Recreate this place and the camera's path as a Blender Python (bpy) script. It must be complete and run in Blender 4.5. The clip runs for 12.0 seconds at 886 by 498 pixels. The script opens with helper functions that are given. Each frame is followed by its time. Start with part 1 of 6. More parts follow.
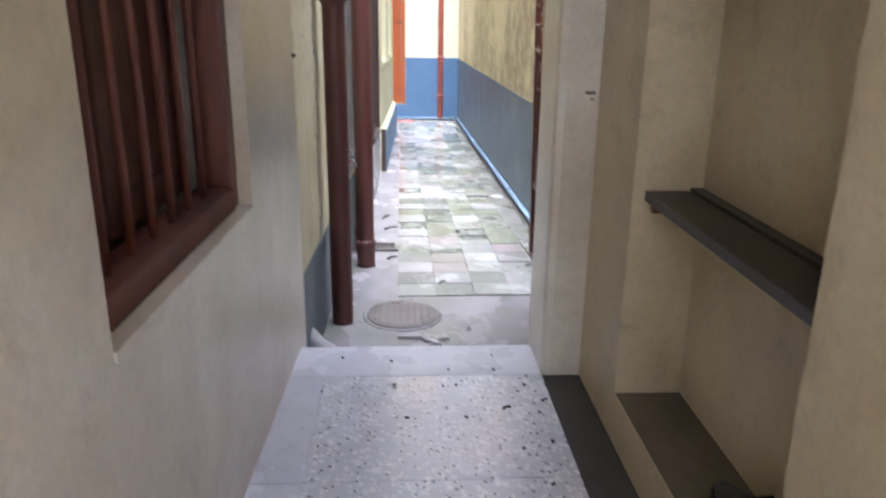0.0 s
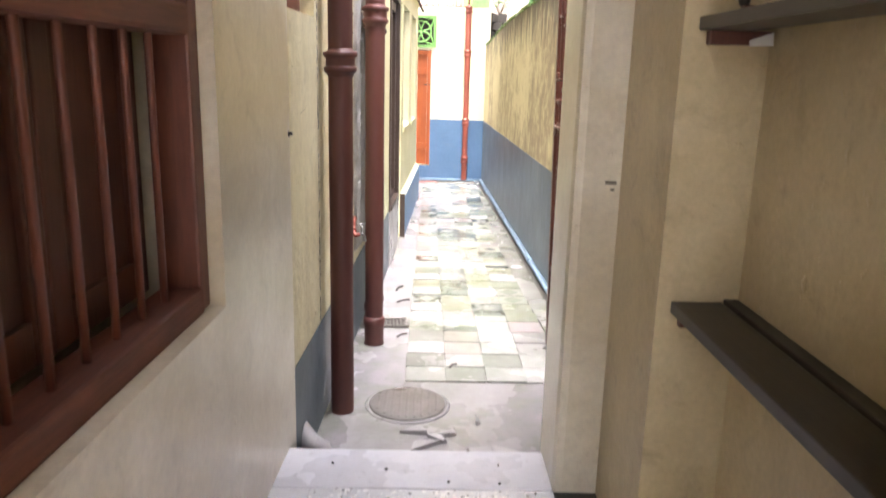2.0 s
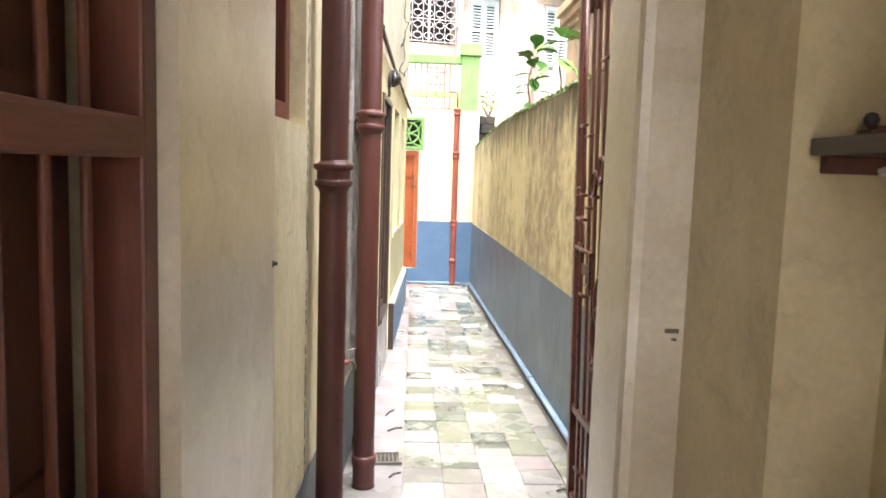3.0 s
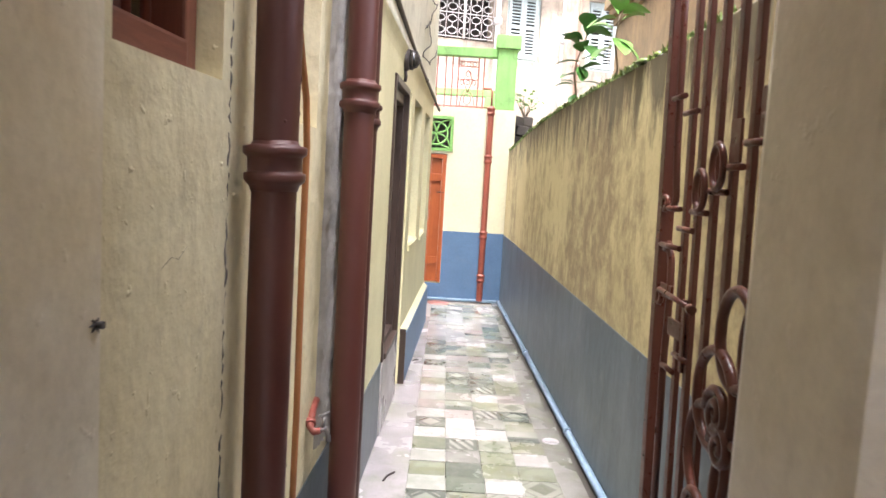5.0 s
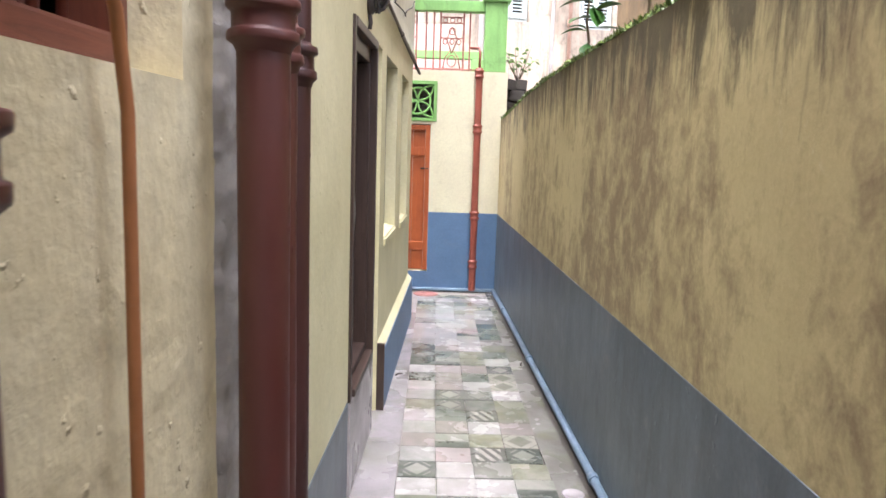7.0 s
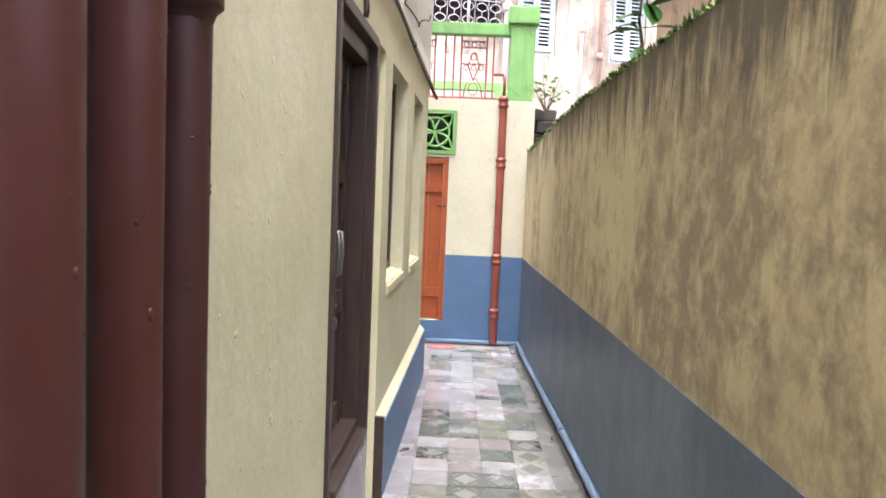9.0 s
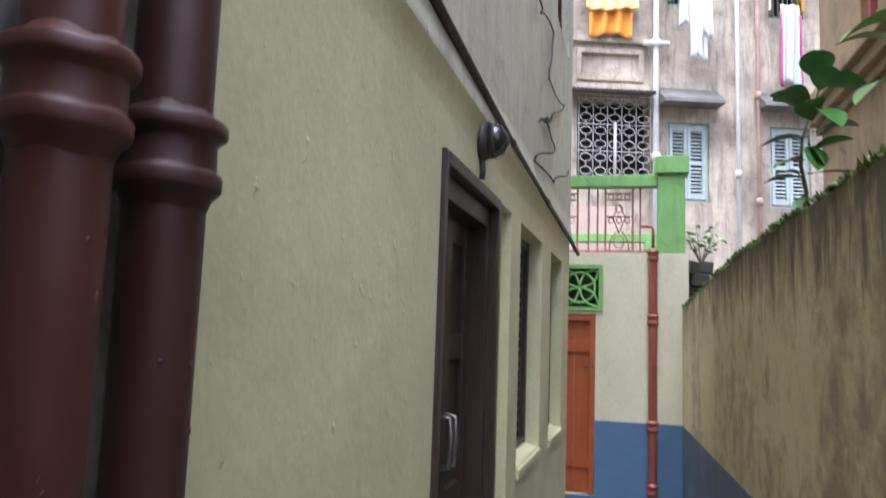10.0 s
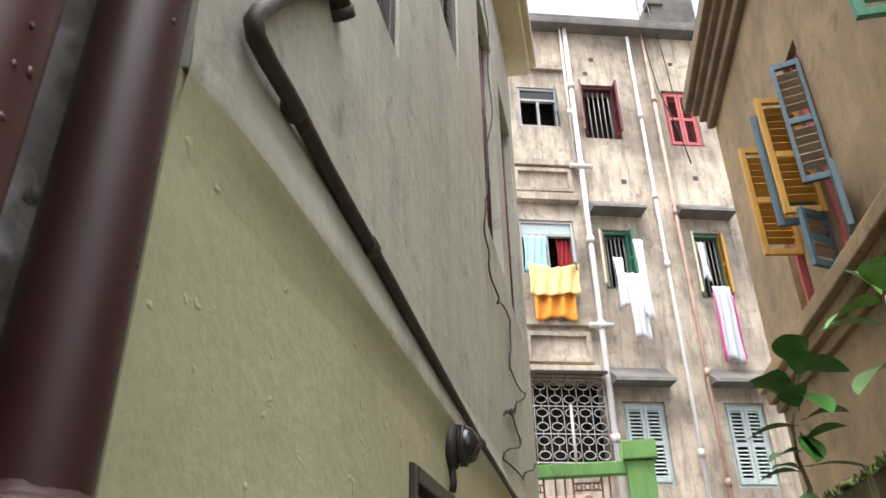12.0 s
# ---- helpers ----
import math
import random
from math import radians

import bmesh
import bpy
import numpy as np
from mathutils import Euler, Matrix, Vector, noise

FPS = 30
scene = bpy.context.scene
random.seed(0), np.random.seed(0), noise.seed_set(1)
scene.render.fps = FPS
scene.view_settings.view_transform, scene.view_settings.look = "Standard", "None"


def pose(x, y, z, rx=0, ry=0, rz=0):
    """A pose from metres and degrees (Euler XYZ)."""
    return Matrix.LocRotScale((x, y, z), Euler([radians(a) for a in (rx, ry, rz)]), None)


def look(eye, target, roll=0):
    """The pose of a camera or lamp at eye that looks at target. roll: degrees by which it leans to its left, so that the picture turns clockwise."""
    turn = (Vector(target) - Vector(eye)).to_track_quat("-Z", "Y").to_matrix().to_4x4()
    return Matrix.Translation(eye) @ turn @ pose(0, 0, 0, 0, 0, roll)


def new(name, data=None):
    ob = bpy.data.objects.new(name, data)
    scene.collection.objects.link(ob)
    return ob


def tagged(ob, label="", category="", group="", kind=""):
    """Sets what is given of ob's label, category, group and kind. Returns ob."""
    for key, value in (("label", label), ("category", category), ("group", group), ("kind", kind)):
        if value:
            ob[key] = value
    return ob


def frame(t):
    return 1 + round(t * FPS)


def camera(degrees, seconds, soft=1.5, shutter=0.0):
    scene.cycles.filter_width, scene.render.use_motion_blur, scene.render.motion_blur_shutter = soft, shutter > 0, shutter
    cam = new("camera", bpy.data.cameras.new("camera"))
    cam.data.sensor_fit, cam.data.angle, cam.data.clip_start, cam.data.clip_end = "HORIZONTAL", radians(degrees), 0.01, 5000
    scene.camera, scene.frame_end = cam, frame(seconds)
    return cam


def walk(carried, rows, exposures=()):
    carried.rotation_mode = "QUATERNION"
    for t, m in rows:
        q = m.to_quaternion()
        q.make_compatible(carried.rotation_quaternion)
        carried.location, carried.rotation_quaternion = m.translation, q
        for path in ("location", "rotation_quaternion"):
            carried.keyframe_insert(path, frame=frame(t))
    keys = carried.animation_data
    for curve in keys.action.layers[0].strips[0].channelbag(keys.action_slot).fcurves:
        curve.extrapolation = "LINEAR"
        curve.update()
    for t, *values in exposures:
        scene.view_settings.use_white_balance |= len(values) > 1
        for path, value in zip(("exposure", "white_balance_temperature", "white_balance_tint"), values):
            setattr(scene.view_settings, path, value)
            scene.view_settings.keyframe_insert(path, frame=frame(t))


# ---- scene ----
# The plan is drawn in units of UNIT metres.
UNIT = 1.12
cam = camera(61.9, 12.0, soft=1.6, shutter=0.4)
PATH = [
    (0, (-0.1822, 0.1253, 1.3993), (-0.0839, 1.8251, 0.8612), 0.7),
    (0.5, (-0.183, 0.1216, 1.3469), (0.0365, 1.7571, 0.6643), 1.4),
    (1, (-0.1921, 0.135, 1.3287), (-0.0393, 1.7189, 0.5184), 2.3),
    (1.5, (-0.143, 0.2631, 1.3956), (-0.0988, 1.9454, 0.7984), 0.9),
    (2, (-0.0991, 0.383, 1.4649), (-0.0657, 2.1196, 1.0503), 1.5),
    (2.5, (-0.1534, 0.5984, 1.4759), (-0.1103, 2.3622, 1.2004), 2.0),
    (3, (-0.1899, 0.8139, 1.5243), (-0.1142, 2.5879, 1.3345), 1.8),
    (3.5, (-0.1484, 1.0336, 1.5251), (-0.1111, 2.8106, 1.3526), 2.3),
    (5.5, (-0.087, 2.0664, 1.4856), (-0.095, 3.8433, 1.3081), 3.3),
    (6, (-0.0896, 2.3395, 1.5055), (-0.1036, 4.1129, 1.2961), 2.4),
    (6.5, (-0.0959, 2.6025, 1.4767), (-0.0937, 4.3718, 1.2354), 3.1),
    (7, (-0.0701, 2.8336, 1.5156), (-0.0446, 4.6027, 1.274), 1.8),
    (9, (-0.0353, 3.6427, 1.4358), (-0.0643, 5.4228, 1.2978), 2.3),
    (9.5, (0.0038, 3.8023, 1.4644), (-0.1775, 5.5788, 1.4728), 0.9),
    (10, (0.0466, 3.9676, 1.5286), (-0.361, 5.6938, 1.7358), 2.0),
    (10.5, (0.0284, 4.0601, 1.6053), (-0.4211, 5.7392, 2.0143), 1.2),
    (11, (-0.0205, 4.0959, 1.6789), (-0.4219, 5.6826, 2.3931), 0.4),
    (11.5, (-0.0433, 4.1328, 1.6939), (-0.365, 5.6667, 2.5497), -0.8),
    (12, (-0.045, 4.176, 1.658), (-0.3018, 5.727, 2.5049), -1.1),
]
EXPOSURES = [
    (0.0, 3.26, 5450, 17), (1.0, 3.34, 5450, 17), (1.5, 3.5, 5750, 17), (2.0, 3.7, 6200, 17), (3.0, 3.6, 6300, 15), (3.5, 3.5, 6250, 15), (5.5, 3.05, 6200, 19), (6.0, 2.98, 6100, 20),
    (6.5, 2.92, 6100, 20), (7.0, 2.72, 6000, 20), (9.0, 2.72, 5900, 22), (9.6, 2.38, 5500, 18), (10.0, 1.82, 5450, 16), (10.5, 1.40, 5950, 12), (11.0, 1.45, 5950, 11), (12.0, 1.68, 6200, 11),
]
walk(cam, [(t, look(Vector(eye) * UNIT, Vector(target) * UNIT, roll)) for t, eye, target, roll in PATH], EXPOSURES)

# ---- daylight: an overcast sky ----
world = bpy.data.worlds.new("overcast_sky")
scene.world = world
world.use_nodes = True
wn = world.node_tree
sky = wn.nodes.new("ShaderNodeTexSky")
sky.sky_type, sky.sun_disc = "NISHITA", False
sky.sun_elevation, sky.sun_rotation = radians(72), radians(200)
sky.air_density, sky.dust_density, sky.ozone_density = 1.0, 6.0, 1.0
pale = wn.nodes.new("ShaderNodeHueSaturation")
pale.inputs["Saturation"].default_value = 0.35
wn.links.new(sky.outputs["Color"], pale.inputs["Color"])
wn.links.new(pale.outputs["Color"], wn.nodes["Background"].inputs["Color"])
wn.nodes["Background"].inputs["Strength"].default_value = 0.15
sun_data = bpy.data.lights.new("sun", "SUN")
sun_data.energy, sun_data.angle, sun_data.color = 1.5, radians(60), (1.0, 0.96, 0.9)
sun = new("sun", sun_data)
sun.matrix_world = look((-2.4, -3.5, 21), (0, 3, 0))


# ---- materials ----
def nodes_of(name):
    m = bpy.data.materials.new(name)
    m.use_nodes = True
    t = m.node_tree
    return m, t, t.nodes["Principled BSDF"]


def add(t, kind, **values):
    n = t.nodes.new(kind)
    for k, v in values.items():
        n.inputs[k.replace("_", " ")].default_value = v
    return n


def ramp(t, source, stops):
    r = t.nodes.new("ShaderNodeValToRGB")
    r.color_ramp.elements[0].position, r.color_ramp.elements[0].color = stops[0][0], (*stops[0][1], 1)
    r.color_ramp.elements[1].position, r.color_ramp.elements[1].color = stops[-1][0], (*stops[-1][1], 1)
    for p, c in stops[1:-1]:
        e = r.color_ramp.elements.new(p)
        e.color = (*c, 1)
    t.links.new(source, r.inputs["Fac"])
    return r.outputs["Color"]


def mix(t, fac, a, b, kind="MIX"):
    m = t.nodes.new("ShaderNodeMix")
    m.data_type, m.blend_type = "RGBA", kind
    if isinstance(fac, float):
        m.inputs["Factor"].default_value = fac
    else:
        t.links.new(fac, m.inputs["Factor"])
    for sock, v in ((m.inputs["A"], a), (m.inputs["B"], b)):
        if isinstance(v, tuple):
            sock.default_value = (*v, 1)
        else:
            t.links.new(v, sock)
    return m.outputs["Result"]


def place_of(t, scale=(1, 1, 1)):
    """World position, stretched."""
    g = t.nodes.new("ShaderNodeNewGeometry")
    mp = t.nodes.new("ShaderNodeMapping")
    mp.inputs["Scale"].default_value = scale
    t.links.new(g.outputs["Position"], mp.inputs["Vector"])
    return mp.outputs["Vector"]


def noise_of(t, scale, detail=4.0, rough=0.6, stretch=(1, 1, 1), warp=0.0):
    n = add(t, "ShaderNodeTexNoise", Scale=scale, Detail=detail, Roughness=rough, Distortion=warp)
    t.links.new(place_of(t, stretch), n.inputs["Vector"])
    return n.outputs["Fac"]


def bump(t, bsdf, height, strength, distance):
    b = add(t, "ShaderNodeBump", Strength=strength, Distance=distance)
    t.links.new(height, b.inputs["Height"])
    t.links.new(b.outputs["Normal"], bsdf.inputs["Normal"])


def plaster(name, light, dark, stain=(0.2, 0.18, 0.14), stain_amount=0.3, rough=0.75, relief=0.004, grain=55.0, streaks=0.0, streak_colour=(0.09, 0.085, 0.06), patches=1.6):
    """Painted plaster: broad tone patches, fine grain, soft stains and runs of water."""
    m, t, b = nodes_of(name)
    broad = noise_of(t, patches, 5, 0.62, warp=0.3)
    col = mix(t, ramp(t, broad, [(0.36, (0, 0, 0)), (0.66, (1, 1, 1))]), dark, light)
    spots = noise_of(t, 4.5, 8, 0.72, warp=0.6)
    amount = ramp(t, spots, [(0.55, (0, 0, 0)), (0.80, (stain_amount,) * 3)])
    col = mix(t, amount, col, stain)
    if streaks:
        runs = noise_of(t, 5.0, 6, 0.7, (1.6, 1.6, 0.22), 0.4)
        runs_amount = ramp(t, runs, [(0.46, (0, 0, 0)), (0.74, (streaks,) * 3)])
        col = mix(t, runs_amount, col, streak_colour)
    fine = noise_of(t, grain, 5, 0.7)
    col = mix(t, 0.22, col, ramp(t, fine, [(0.3, (0.35, 0.34, 0.32)), (0.7, (1, 1, 1))]), "MULTIPLY")
    t.links.new(col, b.inputs["Base Color"])
    b.inputs["Roughness"].default_value = rough
    lumps = noise_of(t, 7.0, 5, 0.55)
    pits = ramp(t, noise_of(t, 22.0, 3, 0.5), [(0.67, (0, 0, 0)), (0.77, (1, 1, 1))])
    h = t.nodes.new("ShaderNodeMath")
    h.operation = "MULTIPLY_ADD"
    h.inputs[1].default_value = 0.42
    t.links.new(pits, h.inputs[0])
    t.links.new(lumps, h.inputs[2])
    g = t.nodes.new("ShaderNodeMath")
    g.operation = "MULTIPLY_ADD"
    g.inputs[1].default_value = 0.11
    t.links.new(fine, g.inputs[0])
    t.links.new(h.outputs[0], g.inputs[2])
    h = g
    bump(t, b, h.outputs[0], 0.55, relief)
    return m


def sealed(m, weight, rough):
    """A thin glossy coat over a painted surface."""
    b = m.node_tree.nodes["Principled BSDF"]
    b.inputs["Coat Weight"].default_value, b.inputs["Coat Roughness"].default_value = weight, rough
    return m


def paint(name, colour, worn, rough=0.4, wear=0.25, metallic=0.0, grain=40.0, relief=0.0012, stretch=(1, 1, 1), tone=0.6):
    """Painted or bare metal and wood with worn patches."""
    m, t, b = nodes_of(name)
    broad = noise_of(t, 3.2, 5, 0.6, stretch)
    deep = tuple(c * tone for c in colour)
    col = mix(t, ramp(t, broad, [(0.3, (0, 0, 0)), (0.7, (1, 1, 1))]), deep, colour)
    chips = noise_of(t, 22.0, 7, 0.75, stretch)
    col = mix(t, ramp(t, chips, [(0.60, (0, 0, 0)), (0.70, (wear,) * 3)]), col, worn)
    t.links.new(col, b.inputs["Base Color"])
    b.inputs["Metallic"].default_value = metallic
    fine = noise_of(t, grain, 5, 0.65, stretch)
    t.links.new(ramp(t, fine, [(0.3, (max(0.05, rough - 0.12),) * 3), (0.7, (min(1.0, rough + 0.15),) * 3)]), b.inputs["Roughness"])
    bump(t, b, fine, 0.5, relief)
    return m


def wood(name, colour, dark, rough=0.45, along=2):
    s = [9.0, 9.0, 9.0]
    s[along] = 0.7
    m, t, b = nodes_of(name)
    g = noise_of(t, 6.0, 8, 0.7, tuple(s), 0.8)
    col = mix(t, ramp(t, g, [(0.3, (0, 0, 0)), (0.72, (1, 1, 1))]), dark, colour)
    dirt = noise_of(t, 5.0, 5, 0.6)
    col = mix(t, ramp(t, dirt, [(0.5, (0, 0, 0)), (0.8, (0.45,) * 3)]), col, tuple(c * 0.45 for c in dark))
    t.links.new(col, b.inputs["Base Color"])
    b.inputs["Roughness"].default_value = rough
    bump(t, b, g, 0.4, 0.002)
    return m


def terrazzo():
    m, t, b = nodes_of("terrazzo")
    base = mix(t, noise_of(t, 2.2, 5, 0.6), (0.54, 0.55, 0.60), (0.66, 0.67, 0.72))
    for scale, colour, edge in ((48.0, (0.80, 0.80, 0.81), 0.13), (75.0, (0.62, 0.62, 0.66), 0.12), (44.0, (0.14, 0.14, 0.15), 0.062)):
        v = add(t, "ShaderNodeTexVoronoi", Scale=scale, Randomness=1.0)
        w = t.nodes.new("ShaderNodeVectorMath")
        w.operation = "ADD"
        w.inputs[1].default_value = (scale, 0, 0)
        t.links.new(place_of(t), w.inputs[0])
        t.links.new(w.outputs["Vector"], v.inputs["Vector"])
        size = t.nodes.new("ShaderNodeMath")
        size.operation = "LESS_THAN"
        shift = t.nodes.new("ShaderNodeMath")
        shift.operation = "MULTIPLY"
        shift.inputs[1].default_value = edge * 5.0
        sep = t.nodes.new("ShaderNodeSeparateColor")
        t.links.new(v.outputs["Color"], sep.inputs["Color"])
        t.links.new(sep.outputs["Red"], shift.inputs[0])
        t.links.new(v.outputs["Distance"], size.inputs[0])
        t.links.new(shift.outputs[0], size.inputs[1])
        base = mix(t, size.outputs[0], base, colour)
    dirt = noise_of(t, 6.0, 6, 0.7)
    base = mix(t, ramp(t, dirt, [(0.55, (0, 0, 0)), (0.85, (0.3,) * 3)]), base, (0.26, 0.25, 0.24))
    t.links.new(base, b.inputs["Base Color"])
    t.links.new(ramp(t, dirt, [(0.3, (0.14,) * 3), (0.7, (0.36,) * 3)]), b.inputs["Roughness"])
    bump(t, b, noise_of(t, 60.0, 4), 0.25, 0.001)
    return m


def cement(name, light, dark, rough=0.5, moss=0.0, wet=0.0):
    m, t, b = nodes_of(name)
    n = noise_of(t, 3.5, 8, 0.68, warp=0.5)
    col = mix(t, ramp(t, n, [(0.34, (0, 0, 0)), (0.68, (1, 1, 1))]), dark, light)
    spots = noise_of(t, 26.0, 6, 0.75)
    col = mix(t, ramp(t, spots, [(0.56, (0, 0, 0)), (0.74, (0.45,) * 3)]), col, tuple(c * 0.4 for c in dark))
    if moss:
        g = noise_of(t, 2.6, 6, 0.65, warp=0.4)
        col = mix(t, ramp(t, g, [(0.48, (0, 0, 0)), (0.66, (moss,) * 3)]), col, (0.10, 0.13, 0.04))
    t.links.new(col, b.inputs["Base Color"])
    damp = noise_of(t, 1.9, 4, 0.6)
    t.links.new(ramp(t, damp, [(0.4, (max(0.12, rough - wet),) * 3), (0.62, (rough,) * 3)]), b.inputs["Roughness"])
    bump(t, b, noise_of(t, 38.0, 7, 0.7), 0.5, 0.003)
    return m


def tile_material(name, ground, motif, kind, greened=0.35):
    """Old patterned cement tile: a worn motif in the tile's own frame, algae and damp over it."""
    m, t, b = nodes_of(name)
    tc = t.nodes.new("ShaderNodeTexCoord")
    mp = t.nodes.new("ShaderNodeMapping")
    mp.inputs["Scale"].default_value = (1 / UNIT,) * 3
    t.links.new(tc.outputs["Object"], mp.inputs["Vector"])
    info = t.nodes.new("ShaderNodeObjectInfo")
    xyz = t.nodes.new("ShaderNodeSeparateXYZ")
    t.links.new(mp.outputs["Vector"], xyz.inputs[0])

    def calc(op, a, c=None):
        n = t.nodes.new("ShaderNodeMath")
        n.operation = op
        for i, v in enumerate((a, c)):
            if v is None:
                continue
            if isinstance(v, (int, float)):
                n.inputs[i].default_value = v
            else:
                t.links.new(v, n.inputs[i])
        return n.outputs[0]

    ax, ay = calc("ABSOLUTE", xyz.outputs["X"]), calc("ABSOLUTE", xyz.outputs["Y"])
    square = calc("MULTIPLY", calc("MAXIMUM", ax, ay), 10.0)
    lozenge = calc("MULTIPLY", calc("ADD", ax, ay), 5.0)
    stripe = calc("FRACT", calc("MULTIPLY", calc("ADD", xyz.outputs["X"], calc("MULTIPLY", xyz.outputs["Y"], 0.6)), 16.0))
    if kind == "framed":
        inner = ramp(t, lozenge, [(0.30, (1, 1, 1)), (0.36, (0, 0, 0)), (0.46, (0, 0, 0)), (0.52, (1, 1, 1)), (0.58, (0, 0, 0))])
        pat = mix(t, ramp(t, square, [(0.70, (0, 0, 0)), (0.74, (1, 1, 1))]), inner, (0, 0, 0))
    elif kind == "striped":
        pat = mix(t, ramp(t, square, [(0.72, (0, 0, 0)), (0.76, (1, 1, 1))]), ramp(t, stripe, [(0.42, (0, 0, 0)), (0.56, (1, 1, 1))]), (0, 0, 0))
    elif kind == "lozenge":
        pat = ramp(t, lozenge, [(0.34, (1, 1, 1)), (0.40, (0, 0, 0)), (0.62, (0, 0, 0)), (0.66, (1, 1, 1)), (0.72, (0, 0, 0))])
    elif kind == "halved":
        pat = ramp(t, calc("ADD", calc("MULTIPLY", xyz.outputs["Y"], 5.0), 0.5), [(0.40, (0, 0, 0)), (0.48, (1, 1, 1))])
    else:
        pat = ramp(t, noise_of(t, 5.0, 4, 0.6), [(0.42, (0, 0, 0)), (0.56, (1, 1, 1))])
    col = mix(t, pat, ground, motif)
    worn = noise_of(t, 11.0, 7, 0.72, warp=0.8)
    col = mix(t, ramp(t, worn, [(0.36, (0.12,) * 3), (0.64, (0.52,) * 3)]), col, (0.25, 0.245, 0.24))
    tint = ramp(t, info.outputs["Random"], [(0.0, (0.55, 0.59, 0.55)), (0.35, (0.80, 0.78, 0.77)), (0.7, (0.62, 0.68, 0.60)), (1.0, (0.92, 0.91, 0.90))])
    col = mix(t, 0.8, col, tint, "MULTIPLY")
    algae = noise_of(t, 3.1, 6, 0.68, warp=0.7)
    col = mix(t, ramp(t, algae, [(0.46, (0, 0, 0)), (0.68, (min(1.0, greened * 1.4),) * 3)]), col, (0.085, 0.105, 0.070))
    t.links.new(col, b.inputs["Base Color"])
    damp = noise_of(t, 2.4, 5, 0.6)
    t.links.new(ramp(t, damp, [(0.40, (0.10,) * 3), (0.66, (0.42,) * 3)]), b.inputs["Roughness"])
    bump(t, b, worn, 0.3, 0.0015)
    return m


def leaf_material(name, light, dark):
    m, t, b = nodes_of(name)
    g = t.nodes.new("ShaderNodeNewGeometry")
    col = mix(t, ramp(t, g.outputs["Random Per Island"], [(0.0, (0, 0, 0)), (1.0, (1, 1, 1))]), dark, light)
    col = mix(t, 0.35, col, ramp(t, noise_of(t, 40.0, 4), [(0.3, (0.5, 0.5, 0.4)), (0.7, (1, 1, 1))]), "MULTIPLY")
    t.links.new(col, b.inputs["Base Color"])
    b.inputs["Roughness"].default_value = 0.38
    b.inputs["Transmission Weight"].default_value = 0.0
    b.inputs["Subsurface Weight"].default_value = 0.0
    return m


def glass_material():
    m, t, b = nodes_of("lamp_glass")
    b.inputs["Base Color"].default_value = (0.05, 0.05, 0.05, 1)
    b.inputs["Transmission Weight"].default_value = 0.6
    b.inputs["Roughness"].default_value = 0.12
    return m


def cloth_material(name, colour, fold_shade):
    m, t, b = nodes_of(name)
    # upright streaks of a darker tone paint the shade of folds
    n = noise_of(t, 7.0, 4, 0.6, (3, 3, 0.6))
    col = mix(t, n, fold_shade, colour)
    t.links.new(col, b.inputs["Base Color"])
    b.inputs["Roughness"].default_value = 0.9
    bump(t, b, noise_of(t, 220.0, 2), 0.3, 0.001)
    return m


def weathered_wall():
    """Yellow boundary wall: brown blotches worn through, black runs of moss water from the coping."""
    m, t, b = nodes_of("weathered_yellow_plaster")
    broad = noise_of(t, 1.1, 5, 0.6)
    col = mix(t, ramp(t, broad, [(0.35, (0, 0, 0)), (0.65, (1, 1, 1))]), (0.49, 0.41, 0.21), (0.60, 0.515, 0.27))
    region = noise_of(t, 0.75, 3, 0.5, (1, 1, 0.6))
    detail = noise_of(t, 6.5, 9, 0.75, (1, 1.1, 0.85), 0.25)
    prod = t.nodes.new("ShaderNodeMath")
    prod.operation = "MULTIPLY"
    t.links.new(region, prod.inputs[0])
    t.links.new(detail, prod.inputs[1])
    col = mix(t, ramp(t, prod.outputs[0], [(0.215, (0, 0, 0)), (0.33, (0.85,) * 3)]), col, (0.25, 0.185, 0.105))
    pale = noise_of(t, 9.0, 8, 0.8, (1, 1, 0.8), 0.6)
    col = mix(t, ramp(t, pale, [(0.60, (0, 0, 0)), (0.68, (0.5,) * 3)]), col, (0.62, 0.56, 0.34))
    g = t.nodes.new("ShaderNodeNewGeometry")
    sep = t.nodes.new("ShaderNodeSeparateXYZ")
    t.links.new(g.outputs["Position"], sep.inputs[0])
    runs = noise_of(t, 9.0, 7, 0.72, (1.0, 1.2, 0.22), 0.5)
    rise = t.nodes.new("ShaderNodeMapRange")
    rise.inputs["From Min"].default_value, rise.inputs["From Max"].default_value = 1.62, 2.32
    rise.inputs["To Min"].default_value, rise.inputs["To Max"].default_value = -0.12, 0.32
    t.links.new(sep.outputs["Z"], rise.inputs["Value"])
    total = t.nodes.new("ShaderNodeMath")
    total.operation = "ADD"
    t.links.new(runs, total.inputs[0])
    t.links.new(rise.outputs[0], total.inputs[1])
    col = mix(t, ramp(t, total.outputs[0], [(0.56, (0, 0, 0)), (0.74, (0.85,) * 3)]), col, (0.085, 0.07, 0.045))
    fine = noise_of(t, 45.0, 5, 0.7)
    col = mix(t, 0.22, col, ramp(t, fine, [(0.3, (0.35, 0.34, 0.32)), (0.7, (1, 1, 1))]), "MULTIPLY")
    t.links.new(col, b.inputs["Base Color"])
    b.inputs["Roughness"].default_value = 0.85
    bump(t, b, detail, 0.6, 0.008)
    return m


